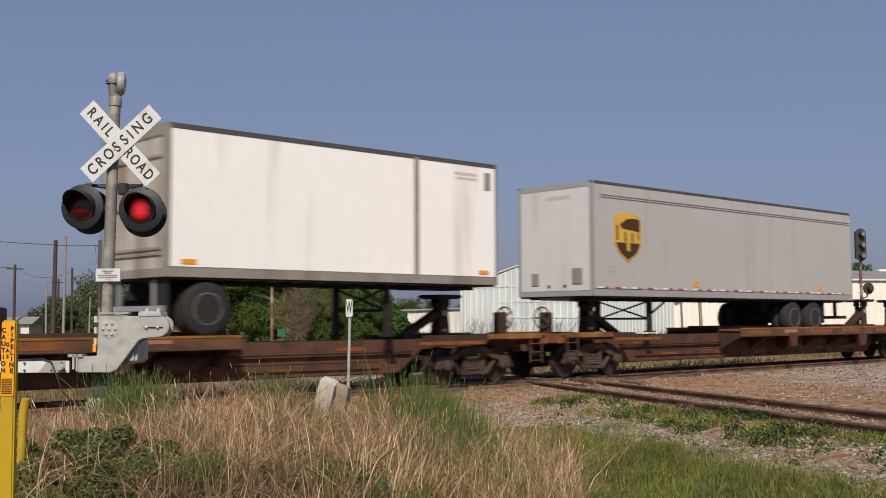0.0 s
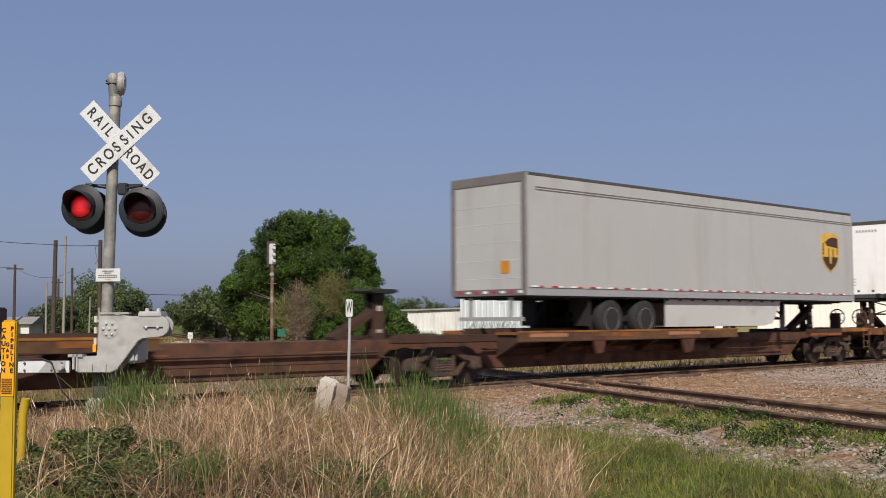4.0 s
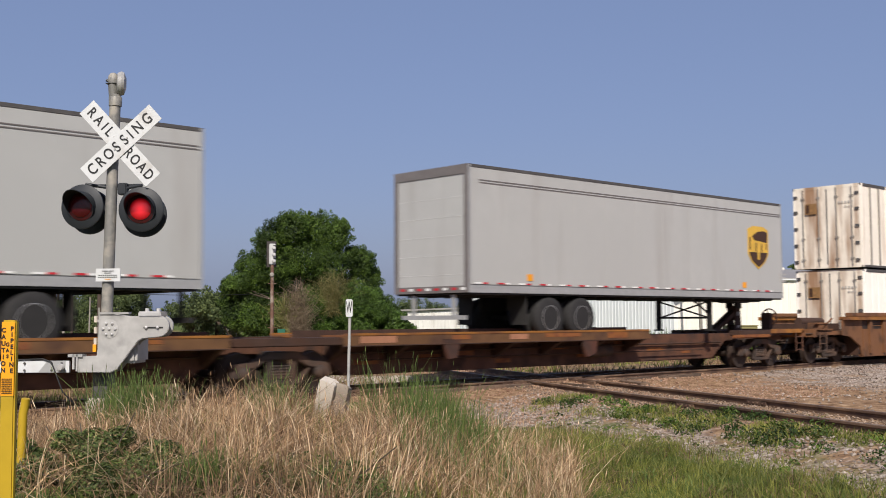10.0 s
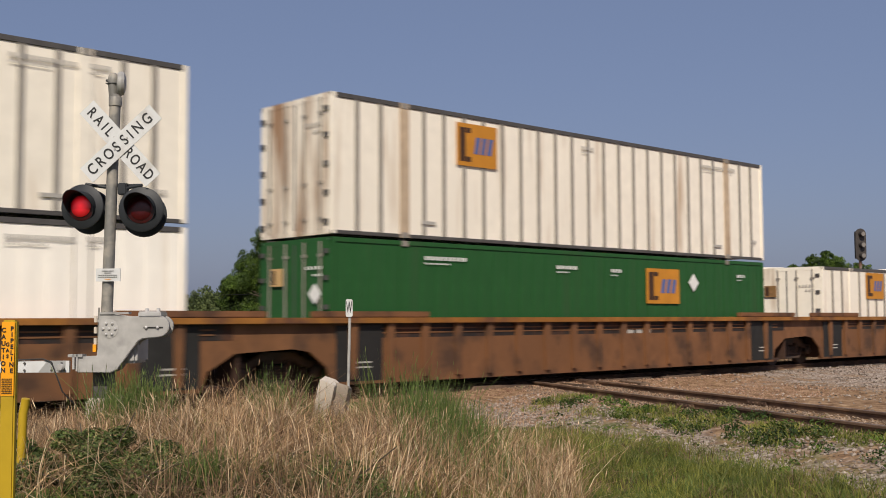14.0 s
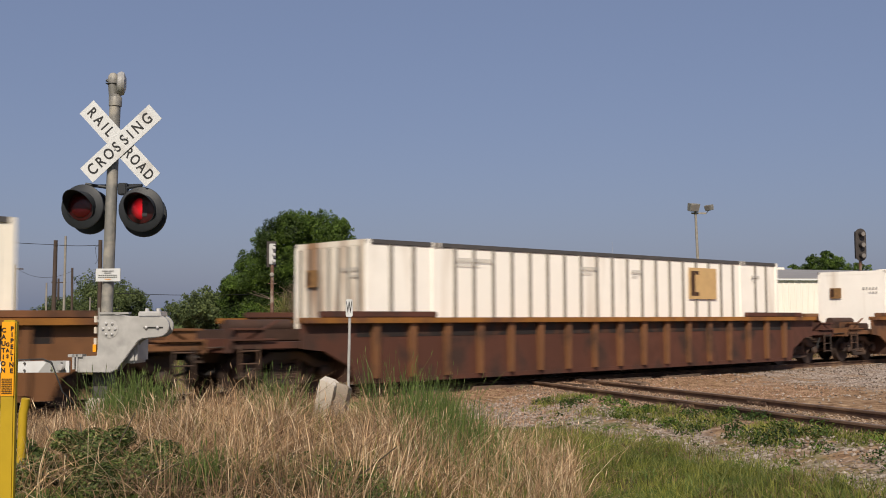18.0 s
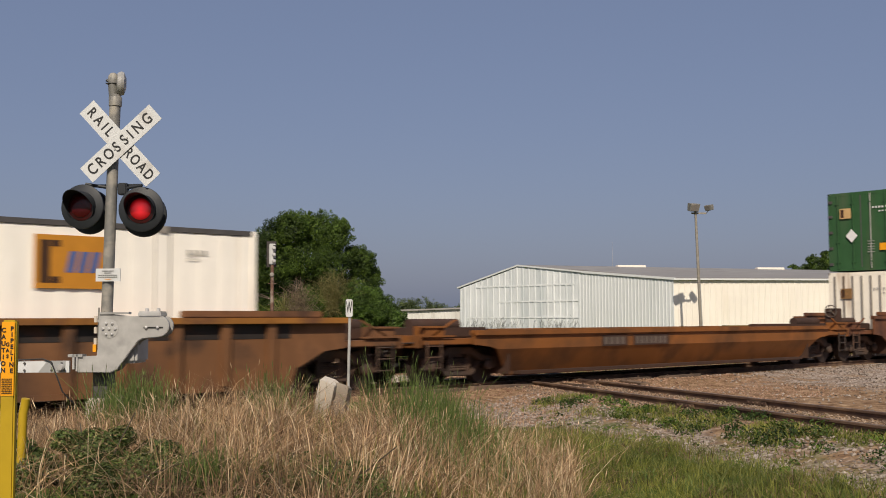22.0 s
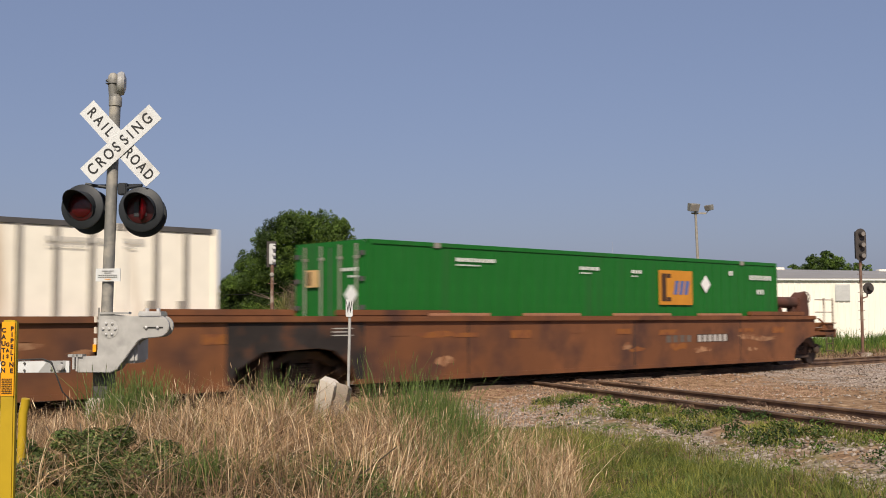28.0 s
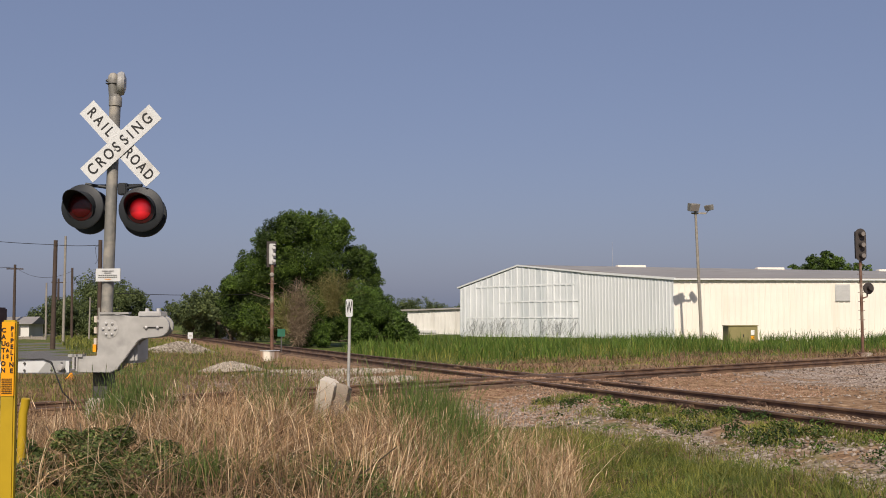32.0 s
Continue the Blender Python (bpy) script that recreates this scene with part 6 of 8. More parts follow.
# ---- loose stones and heaps ----
def stones(n, keep, size, rng, u=(0, 16), w=(12, 42)):
    uu, ww = rng.uniform(*u, n), rng.uniform(*w, n)
    x, y = to_xy(uu, ww)
    k = keep(x, y, uu, ww)
    x, y = x[k], y[k]
    n = len(x)
    z = ground_z(x, y)
    base = np.array([(1, 0, 0), (0, 1, 0), (-1, 0, 0), (0, -1, 0), (0, 0, 0.8), (0, 0, -0.8)])
    s = size * rng.uniform(0.4, 1.3, n)
    v = base[None] * rng.uniform(0.6, 1.3, (n, 6, 1)) * s[:, None, None]
    a = rng.uniform(0, 6.28, n)
    c, sn = np.cos(a)[:, None], np.sin(a)[:, None]
    v = np.stack([v[..., 0] * c - v[..., 1] * sn, v[..., 0] * sn + v[..., 1] * c, v[..., 2] + 0.2 * v[..., 0]], -1)
    v += np.stack([x, y, z + s * 0.3], -1)[:, None]
    f = np.array([(0, 1, 4), (1, 2, 4), (2, 3, 4), (3, 0, 4), (1, 0, 5), (2, 1, 5), (3, 2, 5), (0, 3, 5)])
    return v.reshape(-1, 3), (f[None] + (np.arange(n) * 6)[:, None, None]).reshape(-1, 3)


STONELEAF = leaf_material("mixed_ballast_stone", (0.10, 0.075, 0.058), (0.38, 0.32, 0.27), 0.9, 0.0)
STONERED = leaf_material("rust_stained_ballast_stone", (0.16, 0.088, 0.056), (0.40, 0.26, 0.175), 0.9, 0.0)


def scatter(name, mat, label, sets):
    vs, fs, base = [], [], 0
    for v, f in sets:
        vs.append(v)
        fs.append(f + base)
        base += len(v)
    tagged(loose(name, np.concatenate(vs).tolist(), np.concatenate(fs).tolist(), [mat]), label, "gravel", kind="stuff")


def heap(x, y, h, rx, ry, label, seed):
    rng = np.random.default_rng(seed)
    n = 3000
    a, r = rng.uniform(0, 6.28, n), np.sqrt(rng.uniform(0, 1, n))
    px, py = x + np.cos(a) * r * rx, y + np.sin(a) * r * ry
    pz = ground_z(px, py) + h * (1 - r ** 1.3)
    base = np.array([(1, 0, 0), (0, 1, 0), (-1, 0, 0), (0, -1, 0), (0, 0, 0.8), (0, 0, -0.8)])
    s = 0.05 * rng.uniform(0.4, 1.4, n)
    v = base[None] * rng.uniform(0.6, 1.3, (n, 6, 1)) * s[:, None, None] + np.stack([px, py, pz], -1)[:, None]
    f = np.array([(0, 1, 4), (1, 2, 4), (2, 3, 4), (3, 0, 4), (1, 0, 5), (2, 1, 5), (3, 2, 5), (0, 3, 5)])
    ob = loose("gravel_heap", v.reshape(-1, 3).tolist(), (f[None] + (np.arange(n) * 6)[:, None, None]).reshape(-1, 3).tolist(), [STONEGREY])
    tagged(ob, label, "gravel heap", kind="stuff")
    k = 24
    bm = new_bm()
    ring = [bm.verts.new((x + rx * math.cos(i * 2 * math.pi / k), y + ry * math.sin(i * 2 * math.pi / k), gz(x, y) - 0.2)) for i in range(k)]
    mid = [bm.verts.new((x + rx * 0.5 * math.cos(i * 2 * math.pi / k), y + ry * 0.5 * math.sin(i * 2 * math.pi / k), gz(x, y) + h * 0.52)) for i in range(k)]
    tip = bm.verts.new((x, y, gz(x, y) + h * 0.93))
    for i in range(k):
        j = (i + 1) % k
        bm.faces.new((ring[i], ring[j], mid[j], mid[i]))
        bm.faces.new((mid[i], mid[j], tip))
    part("heap_core", bm, STONE, ob)


STONEGREY = leaf_material("grey_crushed_stone", (0.16, 0.135, 0.105), (0.42, 0.37, 0.305), 0.9, 0.0)
rs = np.random.default_rng(21)
scatter("ballast", STONELEAF, "loose pale ballast stones beside the lines", [
    stones(16000, lambda x, y, u, w: (y < -1.2) & (off_track(x, y) > 2.2) & (rs.random(len(x)) < 0.15 + 0.6 * sstep(4, 11, off_track(x, y))), 0.034, rs, (3, 16), (17, 40)),
    stones(30000, lambda x, y, u, w: (y < -2.4) & (off_track(x, y) < -1.9 - 0.4 * np.sin(u * 2)) & (off_track(x, y) > -4.1 - 0.5 * np.sin(u * 1.3)) & (rs.random(len(x)) < 0.5), 0.026, rs, (0, 9), (11, 24)),
    stones(9000, lambda x, y, u, w: (y > 1.6) & (y < 12) & (off_track(x, y) < -3) & (off_track(x, y) > -8.5), 0.04, rs, (-8, 3), (20, 40)),
])
scatter("ballast", STONERED, "rust-stained small stones around the diamond", [
    stones(420, lambda x, y, u, w: (np.abs(y) < 4.5) & (np.abs(off_track(x, y)) < 4.5), 0.042, rs, (-1, 9), (17, 30)),
    stones(44000, lambda x, y, u, w: (np.abs(y) < 6.5) & (np.abs(off_track(x, y)) < 7) & (rs.random(len(x)) < 0.7), 0.022, rs, (-1, 12), (16, 36)),
])
scatter("ballast", leaf_material("dull_brown_ballast_stone", (0.085, 0.058, 0.042), (0.27, 0.20, 0.145), 0.9, 0.0, patch=0.3, patch_scale=1.2), "dull brown ballast between the side line's rails", [
    stones(34000, lambda x, y, u, w: (np.abs(off_track(x, y)) < 1.6) & (y < -0.9) & (rs.random(len(x)) < 0.8), 0.026, rs, (1, 10), (10, 26)),
])
heap(30.3, 34.9, 0.62, 2.2, 1.5, "grey crushed stone heap beside the side line", 3)
heap(20.7, 14.1, 0.32, 1.3, 0.7, "low grey crushed stone heap near the rails", 4)
heap(22.2, 10.6, 0.06, 1.2, 3.2, "low spread of pale crushed stone", 5)
heap(20.2, 6.4, 0.05, 0.9, 2.4, "low spread of pale crushed stone", 6)


# ---- the train: lengths along x from the leading end, near side at y = -1.295 ----
def car(name, q, label, category, group=""):
    ob = thing(name, pose(q, 0, 0), label, category, group)
    TRAIN.append((ob, q))
    return ob


_TRUCK = {}


def truck(parent, q0, q):
    """A two-axle truck under a car at place q of the train."""
    x = q - q0
    sf = new_bm()
    if not _TRUCK:
        for y in (-1.02, 0.90):
            plate(sf, ((-1.20, 0.36), (-1.14, 0.62), (-0.70, 0.68), (-0.36, 0.86), (0.36, 0.86), (0.70, 0.68), (1.14, 0.62), (1.20, 0.36), (1.02, 0.34), (0.94, 0.50), (0.62, 0.55), (0.34, 0.70), (-0.34, 0.70), (-0.62, 0.55), (-0.94, 0.50), (-1.02, 0.34)), "y", y, y + 0.12)
            plate(sf, ((-0.72, 0.56), (-0.62, 0.50), (-0.40, 0.30), (0.40, 0.30), (0.62, 0.50), (0.72, 0.56), (0.60, 0.40), (0.42, 0.20), (-0.42, 0.20), (-0.60, 0.40)), "y", y + 0.004, y + 0.116)
            for x2 in (-0.34, 0.24):
                box(sf, x2, x2 + 0.10, y + 0.008, y + 0.112, 0.24, 0.80)
        finish(sf, 0.02)
        box(sf, -0.22, 0.22, -0.9, 0.9, 0.62, 0.86)
        box(sf, -0.10, 0.10, -0.95, 0.95, 0.30, 0.50)
        _TRUCK["frame"] = sf
        f = part("truck", sf, GRIME, parent, "grimy cast steel truck")
        _TRUCK["frame"] = f.data
        cap = new_bm()
        turned(cap, ((0, 0.13), (0.06, 0.12), (0.09, 0.07)), (0, 0, 0), (0, -1, 0), 14)
        finish(cap, 0, True)
        me = bpy.data.meshes.new("bearing_cap")
        cap.to_mesh(me)
        cap.free()
        me.materials.append(GRIME)
        _TRUCK["cap"] = me
        sp = new_bm()
        turned(sp, [(-0.14 + 0.028 * j, 0.058 if j % 2 else 0.044) for j in range(11)], (0, 0, 0), (0, 0, 1), 10)
        finish(sp)
        me = bpy.data.meshes.new("spring")
        sp.to_mesh(me)
        sp.free()
        me.materials.append(GRIME)
        _TRUCK["spring"] = me
        wh = new_bm()
        rod(wh, (0, -0.95, 0), (0, 0.95, 0), 0.08, 10)
        for s in (-1, 1):
            turned(wh, ((-0.07, 0.20), (-0.07, 0.36), (-0.075, 0.418), (0.045, 0.424), (0.05, 0.45), (0.075, 0.45), (0.075, 0.36), (0.02, 0.34), (0.02, 0.20)), (0, s * 0.74, 0), (0, -s, 0), 28)
            for k in range(6):
                an = k * math.pi / 3
                turned(wh, ((0, 0.022), (0.03, 0.022)), (0.27 * math.cos(an), s * 0.78, 0.27 * math.sin(an)), (0, s, 0), 6)
        finish(wh, 0, True)
        me = bpy.data.meshes.new("wheelset")
        wh.to_mesh(me)
        wh.free()
        me.materials.append(WHEELSTEEL)
        _TRUCK["wheel"] = me
    else:
        sf.free()
        f = again("truck", _TRUCK["frame"], parent)
        tagged(f, "grimy cast steel truck")
    f.matrix_basis = pose(x, 0, 0)
    for wx in (-0.89, 0.89):
        w = again("wheelset", _TRUCK["wheel"], f, pose(wx, 0, 0.42))
        WHEELSETS.append((w, q + wx, wx))
        again("bearing_cap", _TRUCK["cap"], f, pose(wx, -1.03, 0.45))
    for y in (-0.96, 0.96):
        for k in (-0.17, 0.0, 0.17):
            again("spring", _TRUCK["spring"], f, pose(k, y, 0.46))
    return f


def hitch(parent, x, brace, rise=0.0):
    """A fifth-wheel stand; brace: the side to which its strut leans."""
    t = 2.0 + rise
    bm = new_bm()
    plate(bm, ((-0.19, 1.04), (0.19, 1.04), (0.11, t), (-0.11, t)), "y", -0.16, -0.10)
    plate(bm, ((-0.19, 1.04), (0.19, 1.04), (0.11, t), (-0.11, t)), "y", 0.10, 0.16)
    for z in (1.12, 1.42, 1.72):
        box(bm, -0.10, 0.10, -0.10, 0.10, z, z + 0.16)
    box(bm, -0.26, 0.26, -0.30, 0.30, 1.02, 1.07)
    h = part("hitch_stand", bm, SPINE, parent, "rusty steel trailer hitch stand", bevel=0.012)
    h.matrix_basis = pose(x, 0, 0)
    tp = new_bm()
    plate(tp, ((-0.42, 0), (-0.34, 0.05), (0.34, 0.05), (0.42, 0), (0.26, -0.05), (-0.26, -0.05)), "y", -0.36, 0.36)
    top = part("top_plate", tp, UNDERFRAME, h, "greasy black hitch plate", bevel=0.01)
    top.matrix_basis = pose(0, 0, t + 0.02)
    for y in (-0.20, 0.10):
        part("neck", boxed((-0.16, 0.16, y, y + 0.10, t - 0.20, t)), UNDERFRAME, h, bevel=0.02)
    part("label_plate", boxed((-0.06, 0.06, -0.166, -0.160, t - 0.42, t - 0.30)), MARKGREY, h, "pale worn label")
    part("label_plate", boxed((-0.07, 0.07, -0.166, -0.160, 1.20, 1.27)), MARKGREY, h, "pale worn label")
    for y in (-0.13, 0.05):
        st = new_bm()
        plate(st, ((0.02 * brace, 1.62), (0.06 * brace, 1.76), (1.30 * brace, 1.12), (1.16 * brace, 1.04)), "y", y, y + 0.08)
        part("strut", st, SPINE, h, "diagonal strut")


def coupler(parent, x, way):
    bm = new_bm()
    box(bm, min(x, x + way * 0.75), max(x, x + way * 0.75), -0.10, 0.10, 0.72, 0.92)
    plate(bm, ((x + way * 0.62, -0.16), (x + way * 0.95, -0.12), (x + way * 0.98, 0.10), (x + way * 0.62, 0.16)), "z", 0.66, 0.98)
    part("coupler", bm, GRIME, parent, "dark cast coupler", bevel=0.02)


def spine_unit(qa, qb, deck, trucks, stands, ends):
    """One platform of a spine car: centre sill, wheel deck, cross bearers, hitch stands."""
    c = car("spine_car", qa, "rusty brown spine car with ochre wheel decks", "rail car", "spine cars")
    n = qb - qa
    bm = new_bm()
    s0, s1 = -1.55 if ends[0] else 0.1, n + (2.1 if ends[1] else -0.1)
    plate(bm, ((s0, 0.80), (1.2, 0.80), (1.9, 0.30), (n - 1.9, 0.30), (n - 1.2, 0.80), (s1, 0.80), (s1, 1.04), (s0, 1.04)), "y", -0.52, 0.52)
    sill = part("centre_sill", bm, SILLRUST, c, "rusty red-brown centre sill", bevel=0.02)
    patch = random.Random(int(qa * 7) + 2)
    for k in range(9):
        x = 1.9 + (n - 4.4) * k / 9 + patch.uniform(0, 0.8)
        z = patch.uniform(0.40, 0.82)
        part("sill_patch", boxed((x, x + patch.uniform(0.25, 0.9), -0.526, -0.518, z, z + patch.uniform(0.06, 0.16))), SCUFF, sill, "orange scuffed paint")
    d0, d1 = deck[0] - qa, deck[1] - qa
    for y0, y1 in ((-1.30, -0.56), (0.56, 1.30)):
        dk = part("wheel_deck", boxed((d0, d1, y0, y1, 1.10, 1.17)), DECK, c, "rusty ochre wheel deck", bevel=0.01)
        s = -1 if y0 < 0 else 1
        part("deck_lip", boxed((d0, d1, min(s * 1.30, s * 1.345), max(s * 1.30, s * 1.345), 1.15, 1.205)), CHORD, dk, "ochre edge rail", bevel=0.01)
        part("deck_web", boxed((d0, d1, min(s * 1.30, s * 1.335), max(s * 1.30, s * 1.335), 0.95, 1.15)), DECKWEB, dk, "rusty side web under the edge rail")
        part("deck_flange", boxed((d0, d1, min(s * 1.25, s * 1.35), max(s * 1.25, s * 1.35), 0.935, 0.955)), SPINE, dk)
        part("inner_guide", boxed((d0, d1, min(s * 0.50, s * 0.56), max(s * 0.50, s * 0.56), 1.0, 1.26)), SPINE, dk)
    k = max(2, int((d1 - d0) / 1.6))
    for i in range(k + 1):
        x = d0 + 0.12 + (d1 - d0 - 0.24) * i / k
        bm = new_bm()
        plate(bm, ((-1.28, 1.08), (1.28, 1.08), (1.28, 0.95), (0.5, 0.55), (-0.5, 0.55), (-1.28, 0.95)), "x", x - 0.07, x + 0.07)
        part("cross_bearer", bm, SPINE, c)
    # heavier rusty end bracket
    xb = d1 - 2.5
    bm = new_bm()
    plate(bm, ((xb - 0.32, 0.97), (xb + 0.32, 0.97), (xb + 0.22, 0.60), (xb - 0.12, 0.52)), "y", -1.34, -1.24)
    part("side_bracket", bm, WELLDARK, c, "rusty side bracket", bevel=0.01)
    xb = d0 + 3.0
    bm = new_bm()
    plate(bm, ((xb - 0.28, 1.05), (xb + 0.28, 1.05), (xb + 0.16, 0.62), (xb - 0.10, 0.60)), "y", -1.345, -1.25)
    part("side_bracket", bm, WELLDARK, c, "rusty side bracket", bevel=0.01)
    # brake pipe, rod and reservoir hung along the sill, and worn patches on the deck's edge
    bm = new_bm()
    rod(bm, (1.6, -0.60, 0.78), (n - 1.6, -0.60, 0.78), 0.03, 6)
    rod(bm, (2.2, -0.66, 0.62), (n - 2.6, -0.66, 0.58), 0.018, 6)
    part("brake_pipe", bm, SPINE, c, "brake pipe along the sill")
    bm = new_bm()
    rod(bm, (n * 0.55, -0.74, 0.66), (n * 0.55 + 0.85, -0.74, 0.66), 0.17, 14)
    part("air_reservoir", bm, GRIME, c, "grimy air reservoir", smooth=True)
    wear = random.Random(int(qa * 10))
    x = d0 + 0.4
    while x < d1 - 1.0:
        ln = wear.uniform(0.3, 1.5)
        part("worn_edge", boxed((x, min(x + ln, d1 - 0.1), -1.3395, -1.334, 0.99 + wear.uniform(0, 0.08), 1.14)), SCUFF if wear.random() < 0.6 else PAD, c, "scraped orange paint on the deck's edge")
        x += ln + wear.uniform(0.5, 1.8)
    for q in stands:
        hitch(c, q[0] - qa, q[1], 0.10 if len(q) > 2 else 0.0)
    for q in trucks:
        truck(c, qa, q)
        x = q - qa
        for y in (-1.05, 1.05):
            part("truck_apron", boxed((x - 1.5, x + 1.5, y - 0.2, y + 0.2, 0.96, 1.13)), SPINE, c, bevel=0.02)
    for e, x, way in ((ends[0], s0, -1), (ends[1], s1, 1)):
        if e:
            coupler(c, x - way * 0.6, way)
            inner = (0.45, 1.0) if way < 0 else (n + 0.2, n - 0.9)
            for y in (-1.30, 1.24):
                part("end_side_sill", boxed((min(x, inner[0]), max(x, inner[0]), y, y + 0.06, 1.02, 1.15)), CHORD, c, "scuffed orange side sill over the truck", bevel=0.01)
            part("end_platform", boxed((min(x, inner[0]), max(x, inner[0]), -1.24, 1.24, 1.05, 1.09)), SILLRUST, c, "rusty end platform")
            a, b = sorted((inner[0] - way * 0.1, inner[0] - way * 2.1))
            part("side_bracket", boxed((a, b, -1.30, -1.22, 0.90, 1.00)), SCUFF, c, "orange bracket beside the truck", bevel=0.02)
            bm = new_bm()
            xs = x - way * 0.52
            box(bm, xs - 0.10, xs + 0.10, -0.46, -0.14, 1.09, 1.66)
            box(bm, xs - 0.15, xs + 0.15, -0.50, -0.10, 1.09, 1.13)
            bs = part("brake_stand", bm, SPINE, c, "dark hand brake stand", bevel=0.03)
            bm = new_bm()
            hub = Vector((xs + way * 0.15, -0.30, 1.52))
            ring = [hub + Vector((0.0, 0.27 * math.cos(k * math.pi / 10), 0.27 * math.sin(k * math.pi / 10))) for k in range(21)]
            tube(bm, ring, 0.022, 6)
            for k in range(0, 20, 4):
                rod(bm, hub, ring[k], 0.016, 5)
            rod(bm, hub - Vector((way * 0.1, 0, 0)), hub + Vector((way * 0.03, 0, 0)), 0.05, 8)
            part("hand_brake_wheel", bm, SILLRUST if way < 0 else SPINE, bs, "spoked hand brake wheel")
            part("end_sill", boxed((x - 0.12, x + 0.12, -1.3, 1.3, 0.88, 1.12)), DECK, c, "rusty ochre end sill", bevel=0.02)
            bm = new_bm()
            for dx in (-0.2, 0.2):
                rod(bm, (x - way * 0.35 + dx, -1.33, 0.45), (x - way * 0.35 + dx, -1.33, 1.02), 0.016, 6)
            for z in (0.5, 0.7, 0.9):
                rod(bm, (x - way * 0.35 - 0.2, -1.33, z), (x - way * 0.35 + 0.2, -1.33, z), 0.014, 6)
            part("ladder", bm, SILLRUST, c, "side ladder")
    return c


def tyre_pair(parent, x, single=False):
    """One axle with dual tyres each side."""
    if "tyre" not in _TRUCK:
        bm = new_bm()
        turned(bm, ((-0.135, 0.30), (-0.14, 0.42), (-0.11, 0.49), (-0.07, 0.505), (0.07, 0.505), (0.11, 0.49), (0.14, 0.42), (0.135, 0.30)), (0, 0, 0), (0, 1, 0), 28)
        finish(bm, 0, True)
        me = bpy.data.meshes.new("tyre")
        bm.to_mesh(me)
        bm.free()
        me.materials.append(TYRE)
        _TRUCK["tyre"] = me
        bm = new_bm()
        turned(bm, ((0, 0.30), (0.012, 0.305), (0.016, 0.288), (-0.06, 0.272), (-0.15, 0.245), (-0.17, 0.19), (-0.16, 0.14)), (0, -0.13, 0), (0, -1, 0), 24)
        finish(bm, 0, True)
        me = bpy.data.meshes.new("rim")
        bm.to_mesh(me)
        bm.free()
        me.materials.append(RIMSTEEL)
        _TRUCK["rim"] = me
        bm = new_bm()
        turned(bm, ((-0.165, 0.15), (-0.15, 0.115), (-0.03, 0.10), (0.0, 0.08), (0.004, 0.0)), (0, -0.13, 0), (0, -1, 0), 16)
        for k in range(10):
            an = k * math.pi / 5
            turned(bm, ((-0.16, 0.018), (-0.135, 0.018), (-0.13, 0.0)), (0.165 * math.cos(an), -0.13, 0.165 * math.sin(an)), (0, -1, 0), 6)
        finish(bm, 0, True)
        me = bpy.data.meshes.new("hub")
        bm.to_mesh(me)
        bm.free()
        me.materials.append(GRIME)
        _TRUCK["hub"] = me
    for y in (-1.13, -0.80, 0.80, 1.13):
        t = again("tyre", _TRUCK["tyre"], parent, pose(x, y, -0.58))
        if y == -1.13:
            tagged(again("rim", _TRUCK["rim"], t), "pale steel wheel rim")
            tagged(again("hub", _TRUCK["hub"], t), "grimy wheel hub")


def shield(parent, x, z, w, h):
    """The parcel carrier's shield as plain shapes: gold with a brown field and gold bars."""
    def outline(s, drop=0.0):
        return [(x - s * w / 2, z + h * 0.42 * s - drop), (x - s * w * 0.25, z + h * 0.5 * s - drop), (x + s * w * 0.25, z + h * 0.5 * s - drop), (x + s * w / 2, z + h * 0.42 * s - drop), (x + s * w / 2, z - h * 0.15 * s), (x + s * w * 0.34, z - h * 0.33 * s), (x, z - h * 0.5 * s), (x - s * w * 0.34, z - h * 0.33 * s), (x - s * w / 2, z - h * 0.15 * s)]
    bm = new_bm()
    plate(bm, outline(1.0), "y", -1.312, -1.3005)
    p = part("shield_panel", bm, LOGOYEL, parent, "gold shield emblem")
    bm = new_bm()
    plate(bm, [(x - 0.30 * w, z + 0.26 * h), (x - 0.05 * w, z + 0.37 * h), (x + 0.25 * w, z + 0.40 * h), (x + 0.44 * w, z + 0.37 * h), (x + 0.44 * w, z + 0.12 * h), (x + 0.12 * w, z + 0.15 * h), (x - 0.20 * w, z + 0.17 * h)], "y", -1.316, -1.3125)
    part("shield_field", bm, LOGOBROWN, p, "brown upper shield field")
    bm = new_bm()
    plate(bm, [(x - 0.44 * w, z - 0.11 * h), (x + 0.44 * w, z - 0.11 * h), (x + 0.42 * w, z - 0.18 * h), (x + 0.29 * w, z - 0.32 * h), (x, z - 0.46 * h), (x - 0.29 * w, z - 0.32 * h), (x - 0.42 * w, z - 0.18 * h)], "y", -1.316, -1.3125)
    part("shield_field", bm, LOGOBROWN, p, "brown lower shield field")
    bm = new_bm()
    for dx, bw, z0, z1 in ((-0.40, 0.06, -0.06, 0.24), (-0.10, 0.05, -0.10, 0.11), (0.16, 0.05, -0.10, 0.10), (0.40, 0.04, -0.04, 0.10)):
        box(bm, x + (dx - bw / 2) * w, x + (dx + bw / 2) * w, -1.316, -1.3125, z + z0 * h, z + z1 * h)
    part("emblem_bars", bm, LOGOBROWN, p)
    bm = new_bm()
    box(bm, x - 0.05 * w, x + 0.06 * w, -1.319, -1.3165, z - 0.28 * h, z - 0.10 * h)
    part("emblem_tail", bm, LOGOYEL, p)


